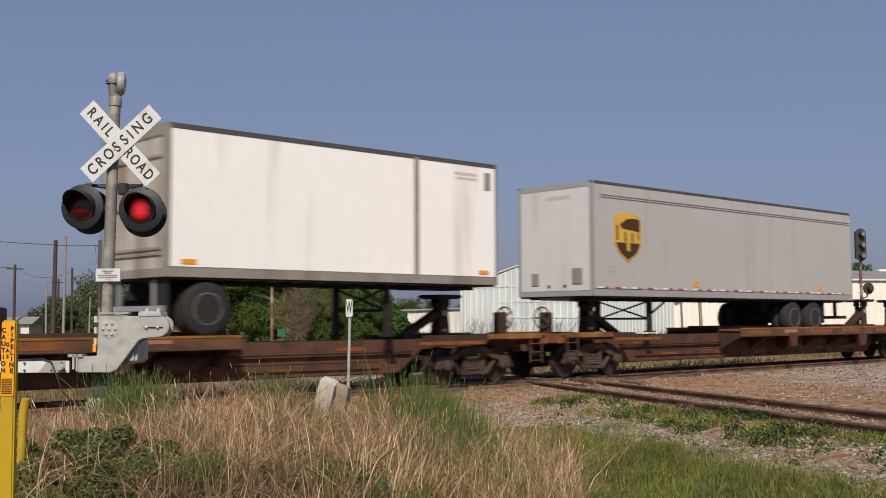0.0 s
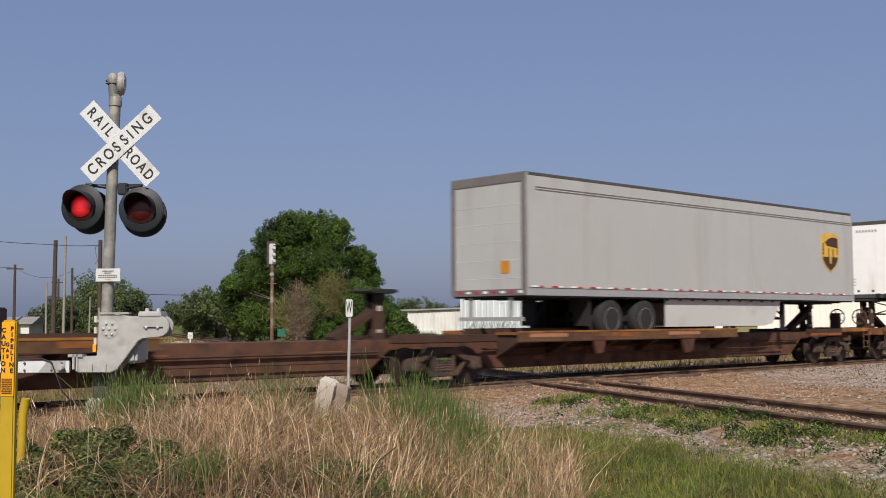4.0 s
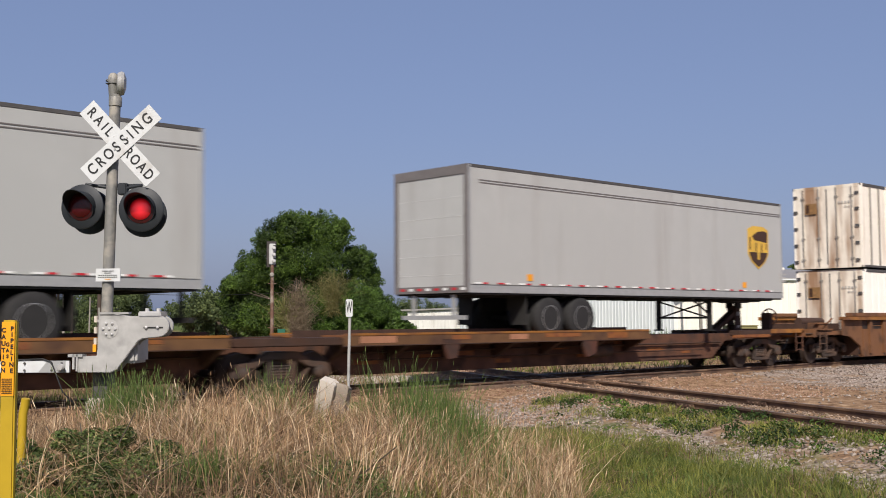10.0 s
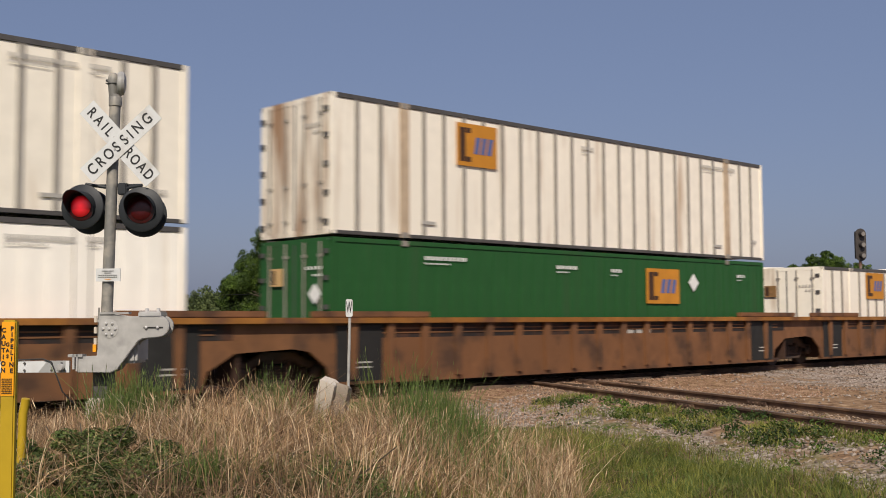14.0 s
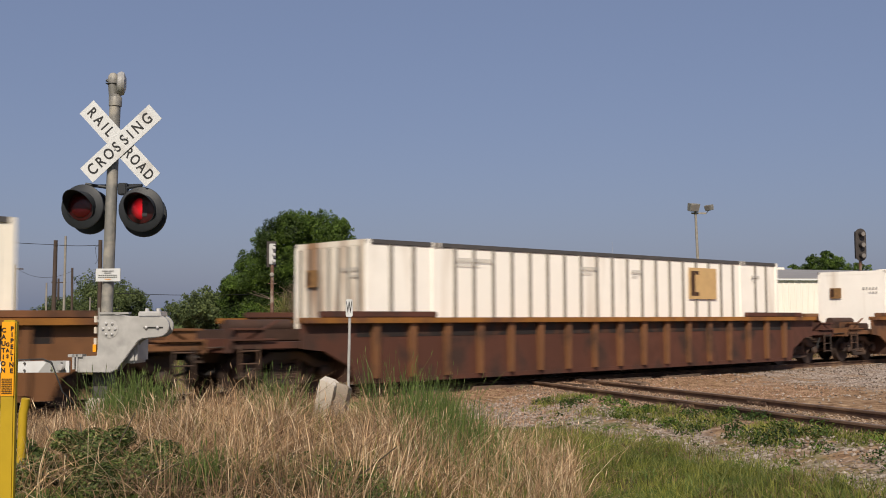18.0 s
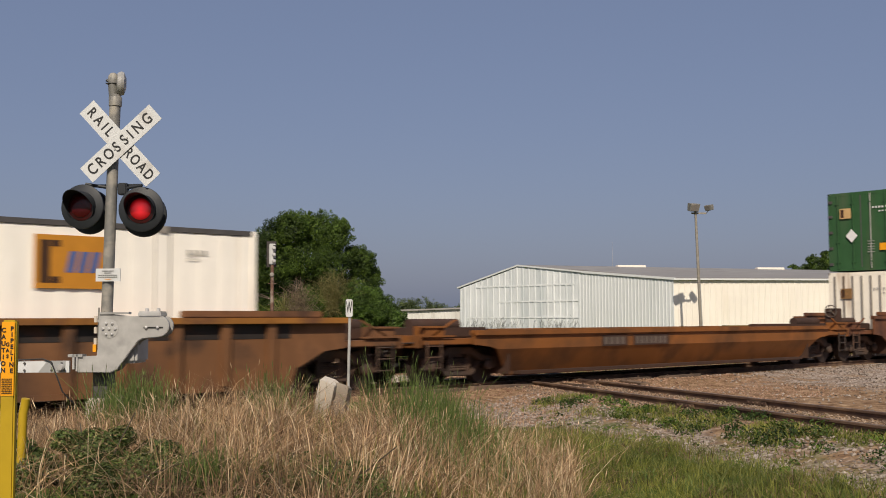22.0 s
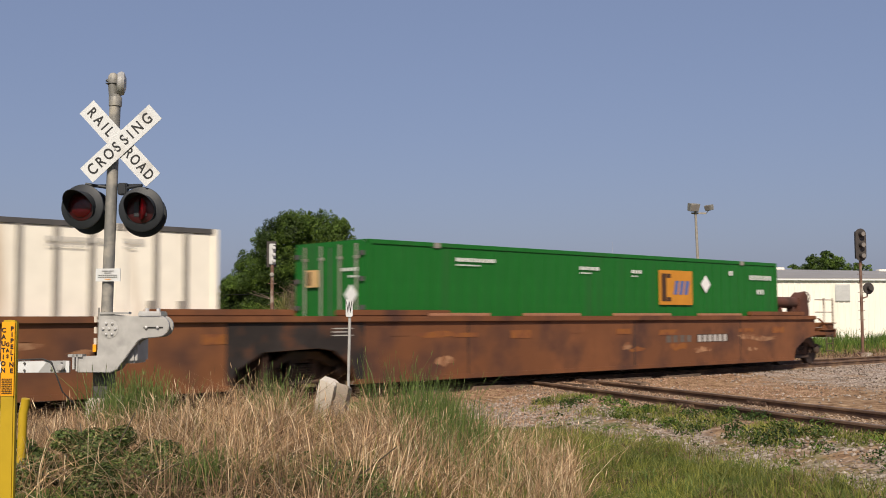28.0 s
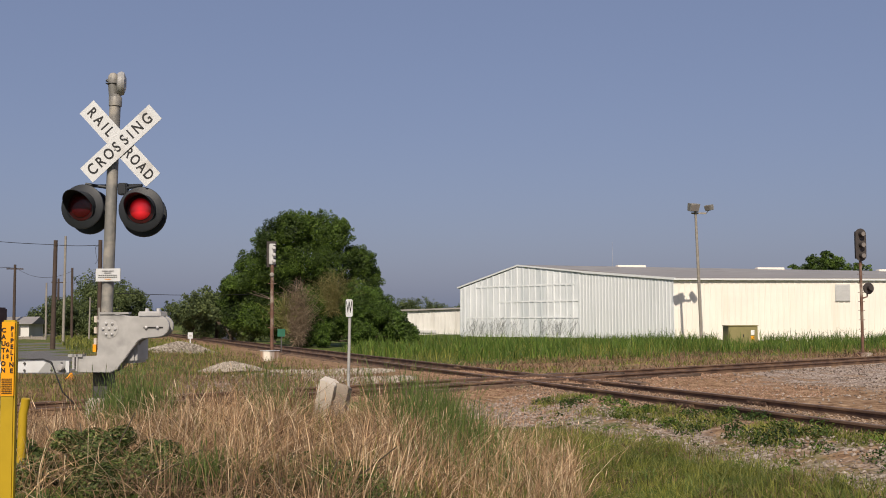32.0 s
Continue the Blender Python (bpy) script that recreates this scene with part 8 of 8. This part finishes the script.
def well_unit(qa, qb, style, paint, chord, trucks, ends, stencil=None, top=1.53):
    """A well car's unit between its trucks. style 'ribs': posts and a deep top chord; 'smooth': flush plate."""
    c = car("well_car", qa, {"ribs": "brown ribbed well car with an ochre top chord", "smooth": "smooth red-brown well car with weathered sides", "low": "empty low orange well car"}[style], "rail car", "well cars")
    n = qb - qa
    f0, f1 = (-1.55 if ends[0] else -0.55), (n + 1.55 if ends[1] else n + 0.55)     # reach of the end platforms
    a0, a1 = 1.55, n - 1.55                                                        # well floor's ends
    b = 0.22
    for s in (-1, 1):
        y0, y1 = (-1.50, -1.44) if s < 0 else (1.44, 1.50)
        bm = new_bm()
        e0, e1 = (1.33, 0.55) if ends[0] else (0.95, 0.40)              # arch over the truck: foot and shoulder
        g0, g1 = (n - 1.33, n - 0.55) if ends[1] else (n - 2.0, n - 1.30)
        pts = [(e0, b), (g0, b), (g0 + 0.12, b + 0.32), (g0 * 0.5 + g1 * 0.5, 0.66), (g1, 0.86), (a1 + 1.55, 0.92), (a1 + 1.55, top - 0.06), (a0 - 1.55, top - 0.06), (a0 - 1.55, 0.92), (e1, 0.86), (e0 * 0.5 + e1 * 0.5, 0.66), (e0 - 0.12, b + 0.32)]
        if style == "low":          # upright upper strip, lower strip folded inwards
            fold = 0.80
            plate(bm, [(a0 - 1.55, top - 0.06), (a0 - 1.55, 0.92), (e1, 0.86), (e1 + 0.2, fold), (g1 - 0.2, fold), (g1, 0.86), (a1 + 1.55, 0.92), (a1 + 1.55, top - 0.06)], "y", y0, y1)
            low = [(e1 + 0.2, fold), (g1 - 0.2, fold), (g0, b), (e0, b)]
            va = [bm.verts.new((x, s * (1.50 - 0.34 * (fold - z) / (fold - b)), z)) for x, z in low]
            vb = [bm.verts.new((x, s * (1.45 - 0.34 * (fold - z) / (fold - b)), z)) for x, z in low]
            for f in ((0, 1, 2, 3),):
                bm.faces.new([va[i] for i in f])
                bm.faces.new([vb[i] for i in reversed(f)])
            for i in range(4):
                j = (i + 1) % 4
                bm.faces.new((va[i], vb[i], vb[j], va[j]))
            bmesh.ops.recalc_face_normals(bm, faces=bm.faces[:])
        else:
            plate(bm, pts, "y", y0, y1)
        sd = part("well_side", bm, paint, c, "weathered side plate of the well")
        yo = y0 if s < 0 else y1
        part("top_chord", boxed((a0 - 1.55, a1 + 1.55, min(yo - s * 0.14, yo + s * (0.16 if style == "ribs" else 0.07)), max(yo - s * 0.14, yo + s * (0.16 if style == "ribs" else 0.07)), top - 0.12, top)), chord, c, "top chord", bevel=0.01)
        yb = yo - s * 0.34 if style == "low" else yo
        part("bottom_chord", boxed((e0 + 0.02, g0 - 0.02, min(yb - s * 0.15, yb + s * 0.03), max(yb - s * 0.15, yb + s * 0.03), b - 0.05, b + 0.06)), paint, c, "bottom chord", bevel=0.01)
        if style == "ribs":
            k = 16
            for i in range(k + 1):
                x = e0 + 0.5 + (g0 - e0 - 1.0) * i / k
                bm = new_bm()
                plate(bm, ((x - 0.06, b + 0.06), (x + 0.06, b + 0.06), (x + 0.10, top - 0.12), (x - 0.10, top - 0.12)), "y", min(yo, yo + s * 0.10), max(yo, yo + s * 0.10))
                part("side_post", bm, paint if paint is not WELLDARK else WELLBROWN, c, "stiffening post")
            if qa > 200:
                # the chord's shade on the side plate, painted as a dark strip
                part("recess", boxed((a0 - 0.2, a1 + 0.2, min(yo, yo + s * 0.006), max(yo, yo + s * 0.006), top - 0.40, top - 0.10)), JOINTSHADEBLACK, c, "dark strip painted as shade under the top chord")
                continue
            part("lower_plate", boxed((e0 + 0.05, g0 - 0.05, min(yo, yo + s * 0.025), max(yo, yo + s * 0.025), b + 0.05, top - 0.42)), paint, c, "raised lower side plate")
            for z in (top - 0.24, top - 0.33):
                part("side_ledge", boxed((a0 + 0.2, a1 - 0.2, min(yo, yo + s * 0.02), max(yo, yo + s * 0.02), z, z + 0.03)), paint, c, "thin ledge")
            # near-black strip that paints in the shade below the overhanging chord
            part("recess", boxed((a0 - 0.2, a1 + 0.2, min(yo, yo + s * 0.006), max(yo, yo + s * 0.006), top - 0.42, top - 0.10)), JOINTSHADEBLACK, c, "dark strip painted as shade under the top chord")
        elif style == "smooth":
            for i in range(9):
                x = a0 + 0.6 + (a1 - a0 - 1.2) * i / 8
                part("weld_plate", boxed((x - 0.25 - 0.1 * (i % 3), x + 0.25 + 0.15 * (i % 2), min(yo, yo + s * 0.008), max(yo, yo + s * 0.008), top - 0.42 - (i % 3) * 0.05, top - 0.33 - (i % 2) * 0.04)), SCUFF if i % 3 else paint, c, "scuffed weld plate")
    # raised guide over the ends
    if style != "low":
        for s in (-1, 1):
            for x0, x1 in ((a0 - 1.0, a0 + 2.1), (a1 - 2.1, a1 + 1.0)):
                part("end_guide", boxed((x0, x1, min(s * 1.30, s * 1.46), max(s * 1.30, s * 1.46), top, top + 0.13)), paint, c, "raised end guide", bevel=0.02)
    if style == "smooth" and ends[1]:
        for x0, x1 in PADS:
            part("pad", boxed((x0, x1, -1.47, -1.33, top, top + 0.07)), PAD, c, "pale worn container pad", bevel=0.01)
    if style == "smooth":
        rg = random.Random(int(qa))
        for k in range(9):
            cx, cz = rg.uniform(2.0, n - 2.5), rg.uniform(0.55, 1.25)
            rx, rz = rg.uniform(0.25, 0.8), rg.uniform(0.05, 0.14)
            bm = new_bm()
            plate(bm, [(cx + rx * math.cos(i * math.pi / 6) * rg.uniform(0.55, 1.1), cz + rz * math.sin(i * math.pi / 6) * rg.uniform(0.4, 1.2)) for i in range(12)], "y", -1.5025, -1.499)
            part("scrape", bm, SCRAPE if k % 3 else SCUFF, c, "pale scrape in the paint")
        for x in (a0 + 2.6, (a0 + a1) / 2 + 0.4, a1 - 2.8):
            part("weld_seam", boxed((x - 0.02, x + 0.02, -1.504, -1.499, b + 0.06, top - 0.13)), JOINTSHADEBLACK, c)
    part("well_floor", boxed((a0, a1, -1.44, 1.44, b - 0.02, b + 0.05)), SPINE, c)
    for x, w in ((a0 - 0.36, 1), (a1 + 0.36, -1)):
        part("bulkhead", boxed((x - 0.02, x + 0.02, -1.44, 1.44, b, 1.10)), SPINE, c)
    for x0, x1, e in ((f0, a0 - 0.15, ends[0]), (a1 + 0.15, f1, ends[1])):
        part("end_platform", boxed((x0, x1, -1.38, 1.38, 0.92, 1.06)), paint, c, "grimy end platform", bevel=0.02)
        part("centre_sill", boxed((x0, x1, -0.34, 0.34, 0.66, 0.92)), GRIME, c)
        xm = (x0 + x1) / 2
        part("end_box", boxed((x0 + 0.35, x1 - 0.25, -0.8, 0.8, 1.06, 1.30)), SPINE, c, bevel=0.03)
        part("end_step", boxed((x0 + 0.15, x0 + 0.75 if x0 < 0 else x1 - 0.4, -1.40, -1.0, 1.06, 1.34)) if x0 < 0 else boxed((x1 - 0.75, x1 - 0.15, -1.40, -1.0, 1.06, 1.34)), paint, c, "end step box", bevel=0.02)
    for q in trucks:
        truck(c, qa, q)
    for e, x, way in ((ends[0], f0, -1), (ends[1], f1, 1)):
        if not e:
            # articulated joint plates, black with stencils
            xp = 1.64 if way < 0 else n - 2.66
            if style == "smooth":
                bm = new_bm()
                if way < 0:
                    plate(bm, ((0.0, 0.925), (e1, 0.87), (e0 * 0.5 + e1 * 0.5, 0.67), (e0 - 0.11, b + 0.33), (e0 + 0.01, b + 0.02), (e0 + 0.22, b + 0.02), (e0 + 0.22, top - 0.13), (0.0, top - 0.13)), "y", -1.512, -1.495)
                else:
                    plate(bm, ((n, 0.925), (g1, 0.87), (g0 * 0.5 + g1 * 0.5, 0.67), (g0 + 0.11, b + 0.33), (g0 - 0.01, b + 0.02), (g0 - 0.10, b + 0.02), (g0 - 0.10, top - 0.13), (n, top - 0.13)), "y", -1.512, -1.495)
                part("joint_panel", bm, JOINTSHADEBLACK, c, "blackened panel round the joint")
                if way < 0:
                    bm = new_bm()
                    for k in range(3):
                        box(bm, 0.35, 0.85 - 0.1 * (k % 2), -1.518, -1.511, 1.16 + k * 0.07, 1.185 + k * 0.07)
                    part("writing", bm, MARKGREY, c)
            if style == "ribs":
                part("joint_panel", boxed((xp - 0.60, xp + 0.60, -1.535, -1.49, b + 0.02, top - 0.16)), UNDERFRAME, c, "black stencilled panel beside the joint")
                bm = new_bm()
                for k in range(2):
                    box(bm, xp - 0.2 + 0.05 * (k % 2), xp + 0.30, -1.541, -1.534, 0.50 + k * 0.10, 0.535 + k * 0.10)
                part("writing", bm, MARKGREY, c)
            part("joint_cover", boxed((min(x, x - way * 1.1), max(x, x - way * 1.1), -1.42, -1.36, 0.93, top - 0.05)), paint, c, "grimy joint cover")
            continue
        coupler(c, x - way * 0.2, way)
        part("end_sill", boxed((x - 0.08, x + 0.08, -1.38, 1.38, 0.86, 1.14)), paint, c, bevel=0.02)
        bm = new_bm()
        xl = x - way * 0.42
        for dx in (-0.21, 0.21):
            rod(bm, (xl + dx, -1.40, 0.38), (xl + dx, -1.40, 1.0), 0.018, 6)
        for z in (0.42, 0.66, 0.90):
            rod(bm, (xl - 0.21, -1.40, z), (xl + 0.21, -1.40, z), 0.016, 6)
        part("ladder", bm, GRIME, c, "side ladder")
        bm = new_bm()
        tube(bm, [Vector((x + way * 0.10, -1.30, 0.98)), Vector((x + way * 0.14, -0.7, 0.96)), Vector((x + way * 0.18, -0.2, 0.92))], 0.018, 6)
        part("uncoupling_lever", bm, GRIME, c, "uncoupling lever")
        bm = new_bm()
        tube(bm, [Vector((x + way * 0.15, -0.45, 0.80)), Vector((x + way * 0.40, -0.45, 0.50)), Vector((x + way * 0.62, -0.42, 0.42)), Vector((x + way * 0.85, -0.40, 0.55))], 0.028, 6)
        part("air_hose", bm, UNDERFRAME, c, "black brake hose")
        for zz, ln in ((1.10, 0.5), (1.30, 0.35)):
            part("foot_board", boxed((min(x - way * 0.05, x - way * ln * 2), max(x - way * 0.05, x - way * ln * 2), -1.44, -1.30, zz, zz + 0.035)), paint, c, "narrow foot board")
        bm = new_bm()
        plate(bm, ((x - way * 0.2, 1.06), (x - way * 0.28, 1.06), (x - way * 1.12, 1.48), (x - way * 1.04, 1.48)), "y", -1.40, -1.35)
        part("diagonal_brace", bm, paint, c)
        tail = qb > 329 and way > 0
        if tail:
            for yy in (-1.32, 1.32):
                bm = new_bm()
                for dx in (0.95, 1.53):
                    rod(bm, (n + dx, yy, 1.0), (n + dx, yy, 2.14), 0.024, 6)
                for z in (1.18, 1.68, 2.08):
                    rod(bm, (n + 0.40, yy, z), (n + 1.53, yy, z), 0.018, 6)
                part("handrail", bm, RUSTPIPE, c, "rusty end handrail")
        bm = new_bm()
        if tail:
            rod(bm, (n - 0.80, -0.5, 2.0), (n + 0.52, -0.5, 2.0), 0.18, 16)
            for k in (-0.5, 0.3):
                box(bm, n + k - 0.06, n + k + 0.06, -0.62, -0.38, 1.05, 1.86)
        else:
            rod(bm, (x - way * 1.95, -0.5, 1.36), (x - way * 0.45, -0.5, 1.36), 0.14, 16)
        part("air_tank", bm, WELLDARK if tail else SPINE, c, "brown air tank", smooth=True)
        if style != "smooth":
            continue
        bm = new_bm()
        if tail:
            plate(bm, ((n + 0.42, 1.06), (n + 1.10, 1.06), (n + 1.12, 1.70), (n + 1.05, 2.24), (n + 0.90, 2.36), (n + 0.72, 2.26), (n + 0.50, 2.12)), "y", -0.72, -0.28)
        else:
            box(bm, x - way * 0.60 - 0.14, x - way * 0.60 + 0.14, -0.75, -0.25, 1.06, 1.82)
        bs = part("brake_stand", bm, WELLDARK if tail else SPINE, c, "brown brake stand", bevel=0.03)
        bm = new_bm()
        hub = Vector((n + 1.18, -0.5, 2.16)) if tail else Vector((x - way * 0.42, -0.5, 1.72))
        ring = [hub + Vector((0.0, 0.21 * math.cos(k * math.pi / 10), 0.21 * math.sin(k * math.pi / 10))) for k in range(21)]
        tube(bm, ring, 0.018, 6)
        for k in range(0, 20, 4):
            rod(bm, hub, ring[k], 0.014, 5)
        rod(bm, hub - Vector((way * 0.08, 0, 0)), hub + Vector((way * 0.03, 0, 0)), 0.04, 8)
        part("hand_brake_wheel", bm, MARKDIM, bs, "spoked hand brake wheel")
    if stencil:
        for sx, w, nb in stencil:
            if style == "smooth" and nb == 6:
                part("stencil_patch", boxed((sx - 0.06, sx + w + 0.02, -1.503, -1.490, 0.82, 1.05)), SPINE, c, "dark stencil patch")
            if style != "smooth":
                part("stencil_patch", boxed((sx - 0.08, sx + w + 0.06, -1.517, -1.499, 0.80, 1.08)), SPINE, c, "dark stencil patch")
            for k in range(nb):
                bm = new_bm()
                x0 = sx + w * k / nb
                z1, yy = 1.03 if nb != 3 else 1.22, -1.52 if style != "smooth" else -1.504
                box(bm, x0, x0 + w / nb * 0.7, yy, yy + 0.006, 0.84, z1)
                part("writing", bm, MARKDIM if style == "low" or (style == "smooth" and nb != 6) else MARKGREY, c)
    return c


def build_train():
    # spine cars: two three-unit cars and the tail of a third
    spine_unit(-0.10, 17.76, (1.0, 11.3), (-0.10, 17.76), ((17.6, -1),), (False, True))
    spine_unit(22.05, 39.90, (28.5, 38.6), (22.05,), ((23.0, 1), (38.68, -1, "empty")), (True, False))
    spine_unit(39.90, 58.70, (41.7, 51.5), (39.90,), ((41.08, 1, "empty"), (57.50, -1, "empty")), (False, False))
    spine_unit(58.70, 76.50, (60.8, 70.2), (58.70, 76.50), ((76.6, -1),), (False, True))
    spine_unit(81.06, 99.10, (87.9, 98.4), (81.06,), ((81.15, 1, "tall"),), (True, False))
    spine_unit(99.10, 117.90, (106.5, 116.5), (99.10,), ((99.9, 1),), (False, False))
    spine_unit(117.90, 135.57, (119.2, 129.5), (117.90, 135.57), ((135.7, -1),), (False, True))
    trailer(9.70, 18.23, 2.28, 5.10, 1, "pup", (10.58,), legs=15.2, label="short white box trailer, rusty grey doors, on a spine car", middle_post=6.02)
    trailer(21.72, 35.50, 2.08, 5.05, -1, "van", (31.7, 33.0), logo=(1.45, 3.66), legs=24.6, label="long silver grey trailer with gold and brown shield emblem")
    trailer(61.12, 77.50, 2.06, 5.05, 1, "van", (64.4, 65.85), logo=(14.81, 3.68), skirt=(66.9, 72.5), legs=73.5, label="long silver grey trailer with side skirts, doors leading")
    trailer(80.90, 89.48, 2.22, 5.08, -1, "pup", (88.72,), legs=83.45, label="short white box trailer with a grey seam post", middle_post=2.62)
    trailer(99.55, 115.92, 2.06, 5.06, -1, "van", (111.4, 112.8), logo=(1.61, 3.69), skirt=(103.85, 110.2), legs=102.5, label="long silver grey trailer with side skirts and shield emblem")
    trailer(122.78, 136.45, 2.10, 5.06, 1, "van", (125.6, 126.8), logo=(12.28, 3.66), legs=133.0, label="silver grey trailer with shield emblem near its front")
    # three-unit ribbed well car
    well_unit(139.85, 160.35, "ribs", WELLBROWN, CHORD, (139.85,), (True, False), ((6.2, 1.5, 8),))
    well_unit(160.35, 180.00, "ribs", WELLBROWN, CHORD, (160.35,), (False, False), ((10.5, 1.1, 3),))
    well_unit(180.00, 199.50, "ribs", WELLBROWN, CHORD, (180.00, 199.50), (False, True), ((14.0, 1.6, 7),))
    # single well cars
    well_unit(203.15, 223.00, "ribs", WELLDARK, CHORD, (203.15, 223.00), (True, True))
    well_unit(227.10, 246.80, "ribs", WELLBROWN, CHORD, (227.10, 246.80), (True, True))
    well_unit(250.45, 266.55, "low", WELLORANGE, WELLORANGE, (250.45, 266.55), (True, True), ((4.6, 0.9, 4), (5.9, 1.4, 7)), top=1.24)
    # three-unit smooth well car, the last of the train
    well_unit(269.80, 290.30, "smooth", WELLRED, WELLRED, (269.80,), (True, False), ((5.63, 1.2, 4), (7.08, 1.5, 6)), top=1.56)
    well_unit(290.30, 310.10, "smooth", WELLRED, WELLRED, (290.30,), (False, False), ((8.15, 2.3, 3),), top=1.56)
    well_unit(310.10, 329.70, "smooth", WELLRED, WELLRED, (310.10, 329.70), (False, True), ((11.6, 1.25, 4), (13.08, 1.52, 6)), top=1.56)
    lo, hi = 0.29, 3.25
    container(141.92, 158.14, lo, "plain white container with an orange emblem and tan patch", BOXCREAM, "plain", (2.89, 2.50, 1.38, 0.92), "doors faded", RUSTYWHITE)
    container(141.83, 158.14, hi, "weathered white ribbed container stacked on a white one", BOXWHITE, "ribs", (4.15, 5.53, 1.36, 0.92), "doors", RUSTYWHITE)
    container(161.44, 177.90, lo, "smooth green container with an orange emblem", GREEN, "plain", (11.28, 2.37, 1.5, 0.95), "doors placard side_placard")
    container(161.44, 177.95, hi, "rust-streaked white ribbed container stacked on a green one", BOXWHITE, "ribs", (4.17, 5.48, 1.30, 0.98), "doors rust bare", RUSTYWHITE)
    container(181.52, 197.60, lo, "white ribbed container with an orange emblem", BOXWHITE, "ribs", (3.66, 2.60, 1.30, 0.90), "doors", BOXWHITE)
    container(204.95, 221.30, lo, "pale ribbed container with a faded tan emblem", BOXCREAM, "ribs", (12.26, 2.48, 1.36, 0.88), "", RUSTYWHITE, board=LOGOTAN, fade=True)
    container(228.62, 244.80, lo, "smooth white container with an orange emblem", BOXCREAM, "plain", (12.48, 2.48, 1.28, 0.90), "flat", BOXCREAM)
    container(272.02, 288.30, lo, "white ribbed container under a green one", BOXWHITE, "ribs", (12.25, 2.49, 1.33, 0.90), "", BOXWHITE, board=LOGODULL)
    container(272.10, 288.30, hi, "dull green ribbed container with pale posts, stacked", GREENDULL, "ribs", (4.12, 5.45, 1.46, 0.95), "doors placard top side_placard orange_tag", GREENDULL, POSTLITE, LOGOTAN)
    container(291.62, 307.95, lo, "white ribbed container with rust-stained doors", BOXWHITE, "ribs", (4.11, 2.54, 1.30, 0.92), "doors vents", RUSTYWHITE)
    container(311.52, 327.82, lo, "bright green smooth container, last in the train", LASTGREEN, "plain", (10.93, 2.34, 1.56, 0.95), "doors placard side_placard")


build_train()


# ---- what moves ----
def motions():
    times = [k * 0.5 for k in range(65)]
    for ob, q in TRAIN:
        z = ob.location.z
        walk(ob, [(t, pose(q - run(t), 0, z)) for t in times])
    for w, q, wx in WHEELSETS:
        inn = [k / FPS for k in range(32 * FPS + 1) if -2.0 < q - run(k / FPS) < 52.0]
        rows = []
        a0 = run(inn[0]) if inn else 0.0
        if not inn or inn[0] > 0:
            rows.append((0, pose(wx, 0, 0.42)))
        rows += [(t, pose(wx, 0, 0.42, 0, -math.degrees((run(t) - a0) / 0.42) % 360 - 360, 0)) for t in inn]
        if not inn or inn[-1] < 32:
            rows.append((32, rows[-1][1]))
        walk(w, rows)
    # the lenses turn their lit face outwards by turns
    period, on_r, start = 1.673, 0.80, 28.0 - 17 * 1.673
    for lens, side in LENSES:
        rows, state = [], None
        for k in range(0, 32 * FPS + 1):
            t = k / FPS
            ph = (t - start) % period
            lit = 0.03 < ph < on_r - 0.07 if side == "r" else on_r + 0.06 < ph < period - 0.06
            if k == 0 or k == 32 * FPS:
                rows.append((t, pose(0, -0.058, 0, 0, 0, 0 if lit else 180)))
            elif state is not None and lit != state:
                turn = (180, 120, 60, 0) if lit else (0, 60, 120, 180)
                for j, an in zip((-2, -1, 0, 1), turn):
                    if rows[-1][0] < t + j / FPS < 32:
                        rows.append((t + j / FPS, pose(0, -0.058, 0, 0, 0, an)))
            state = lit
        walk(lens, rows)


motions()
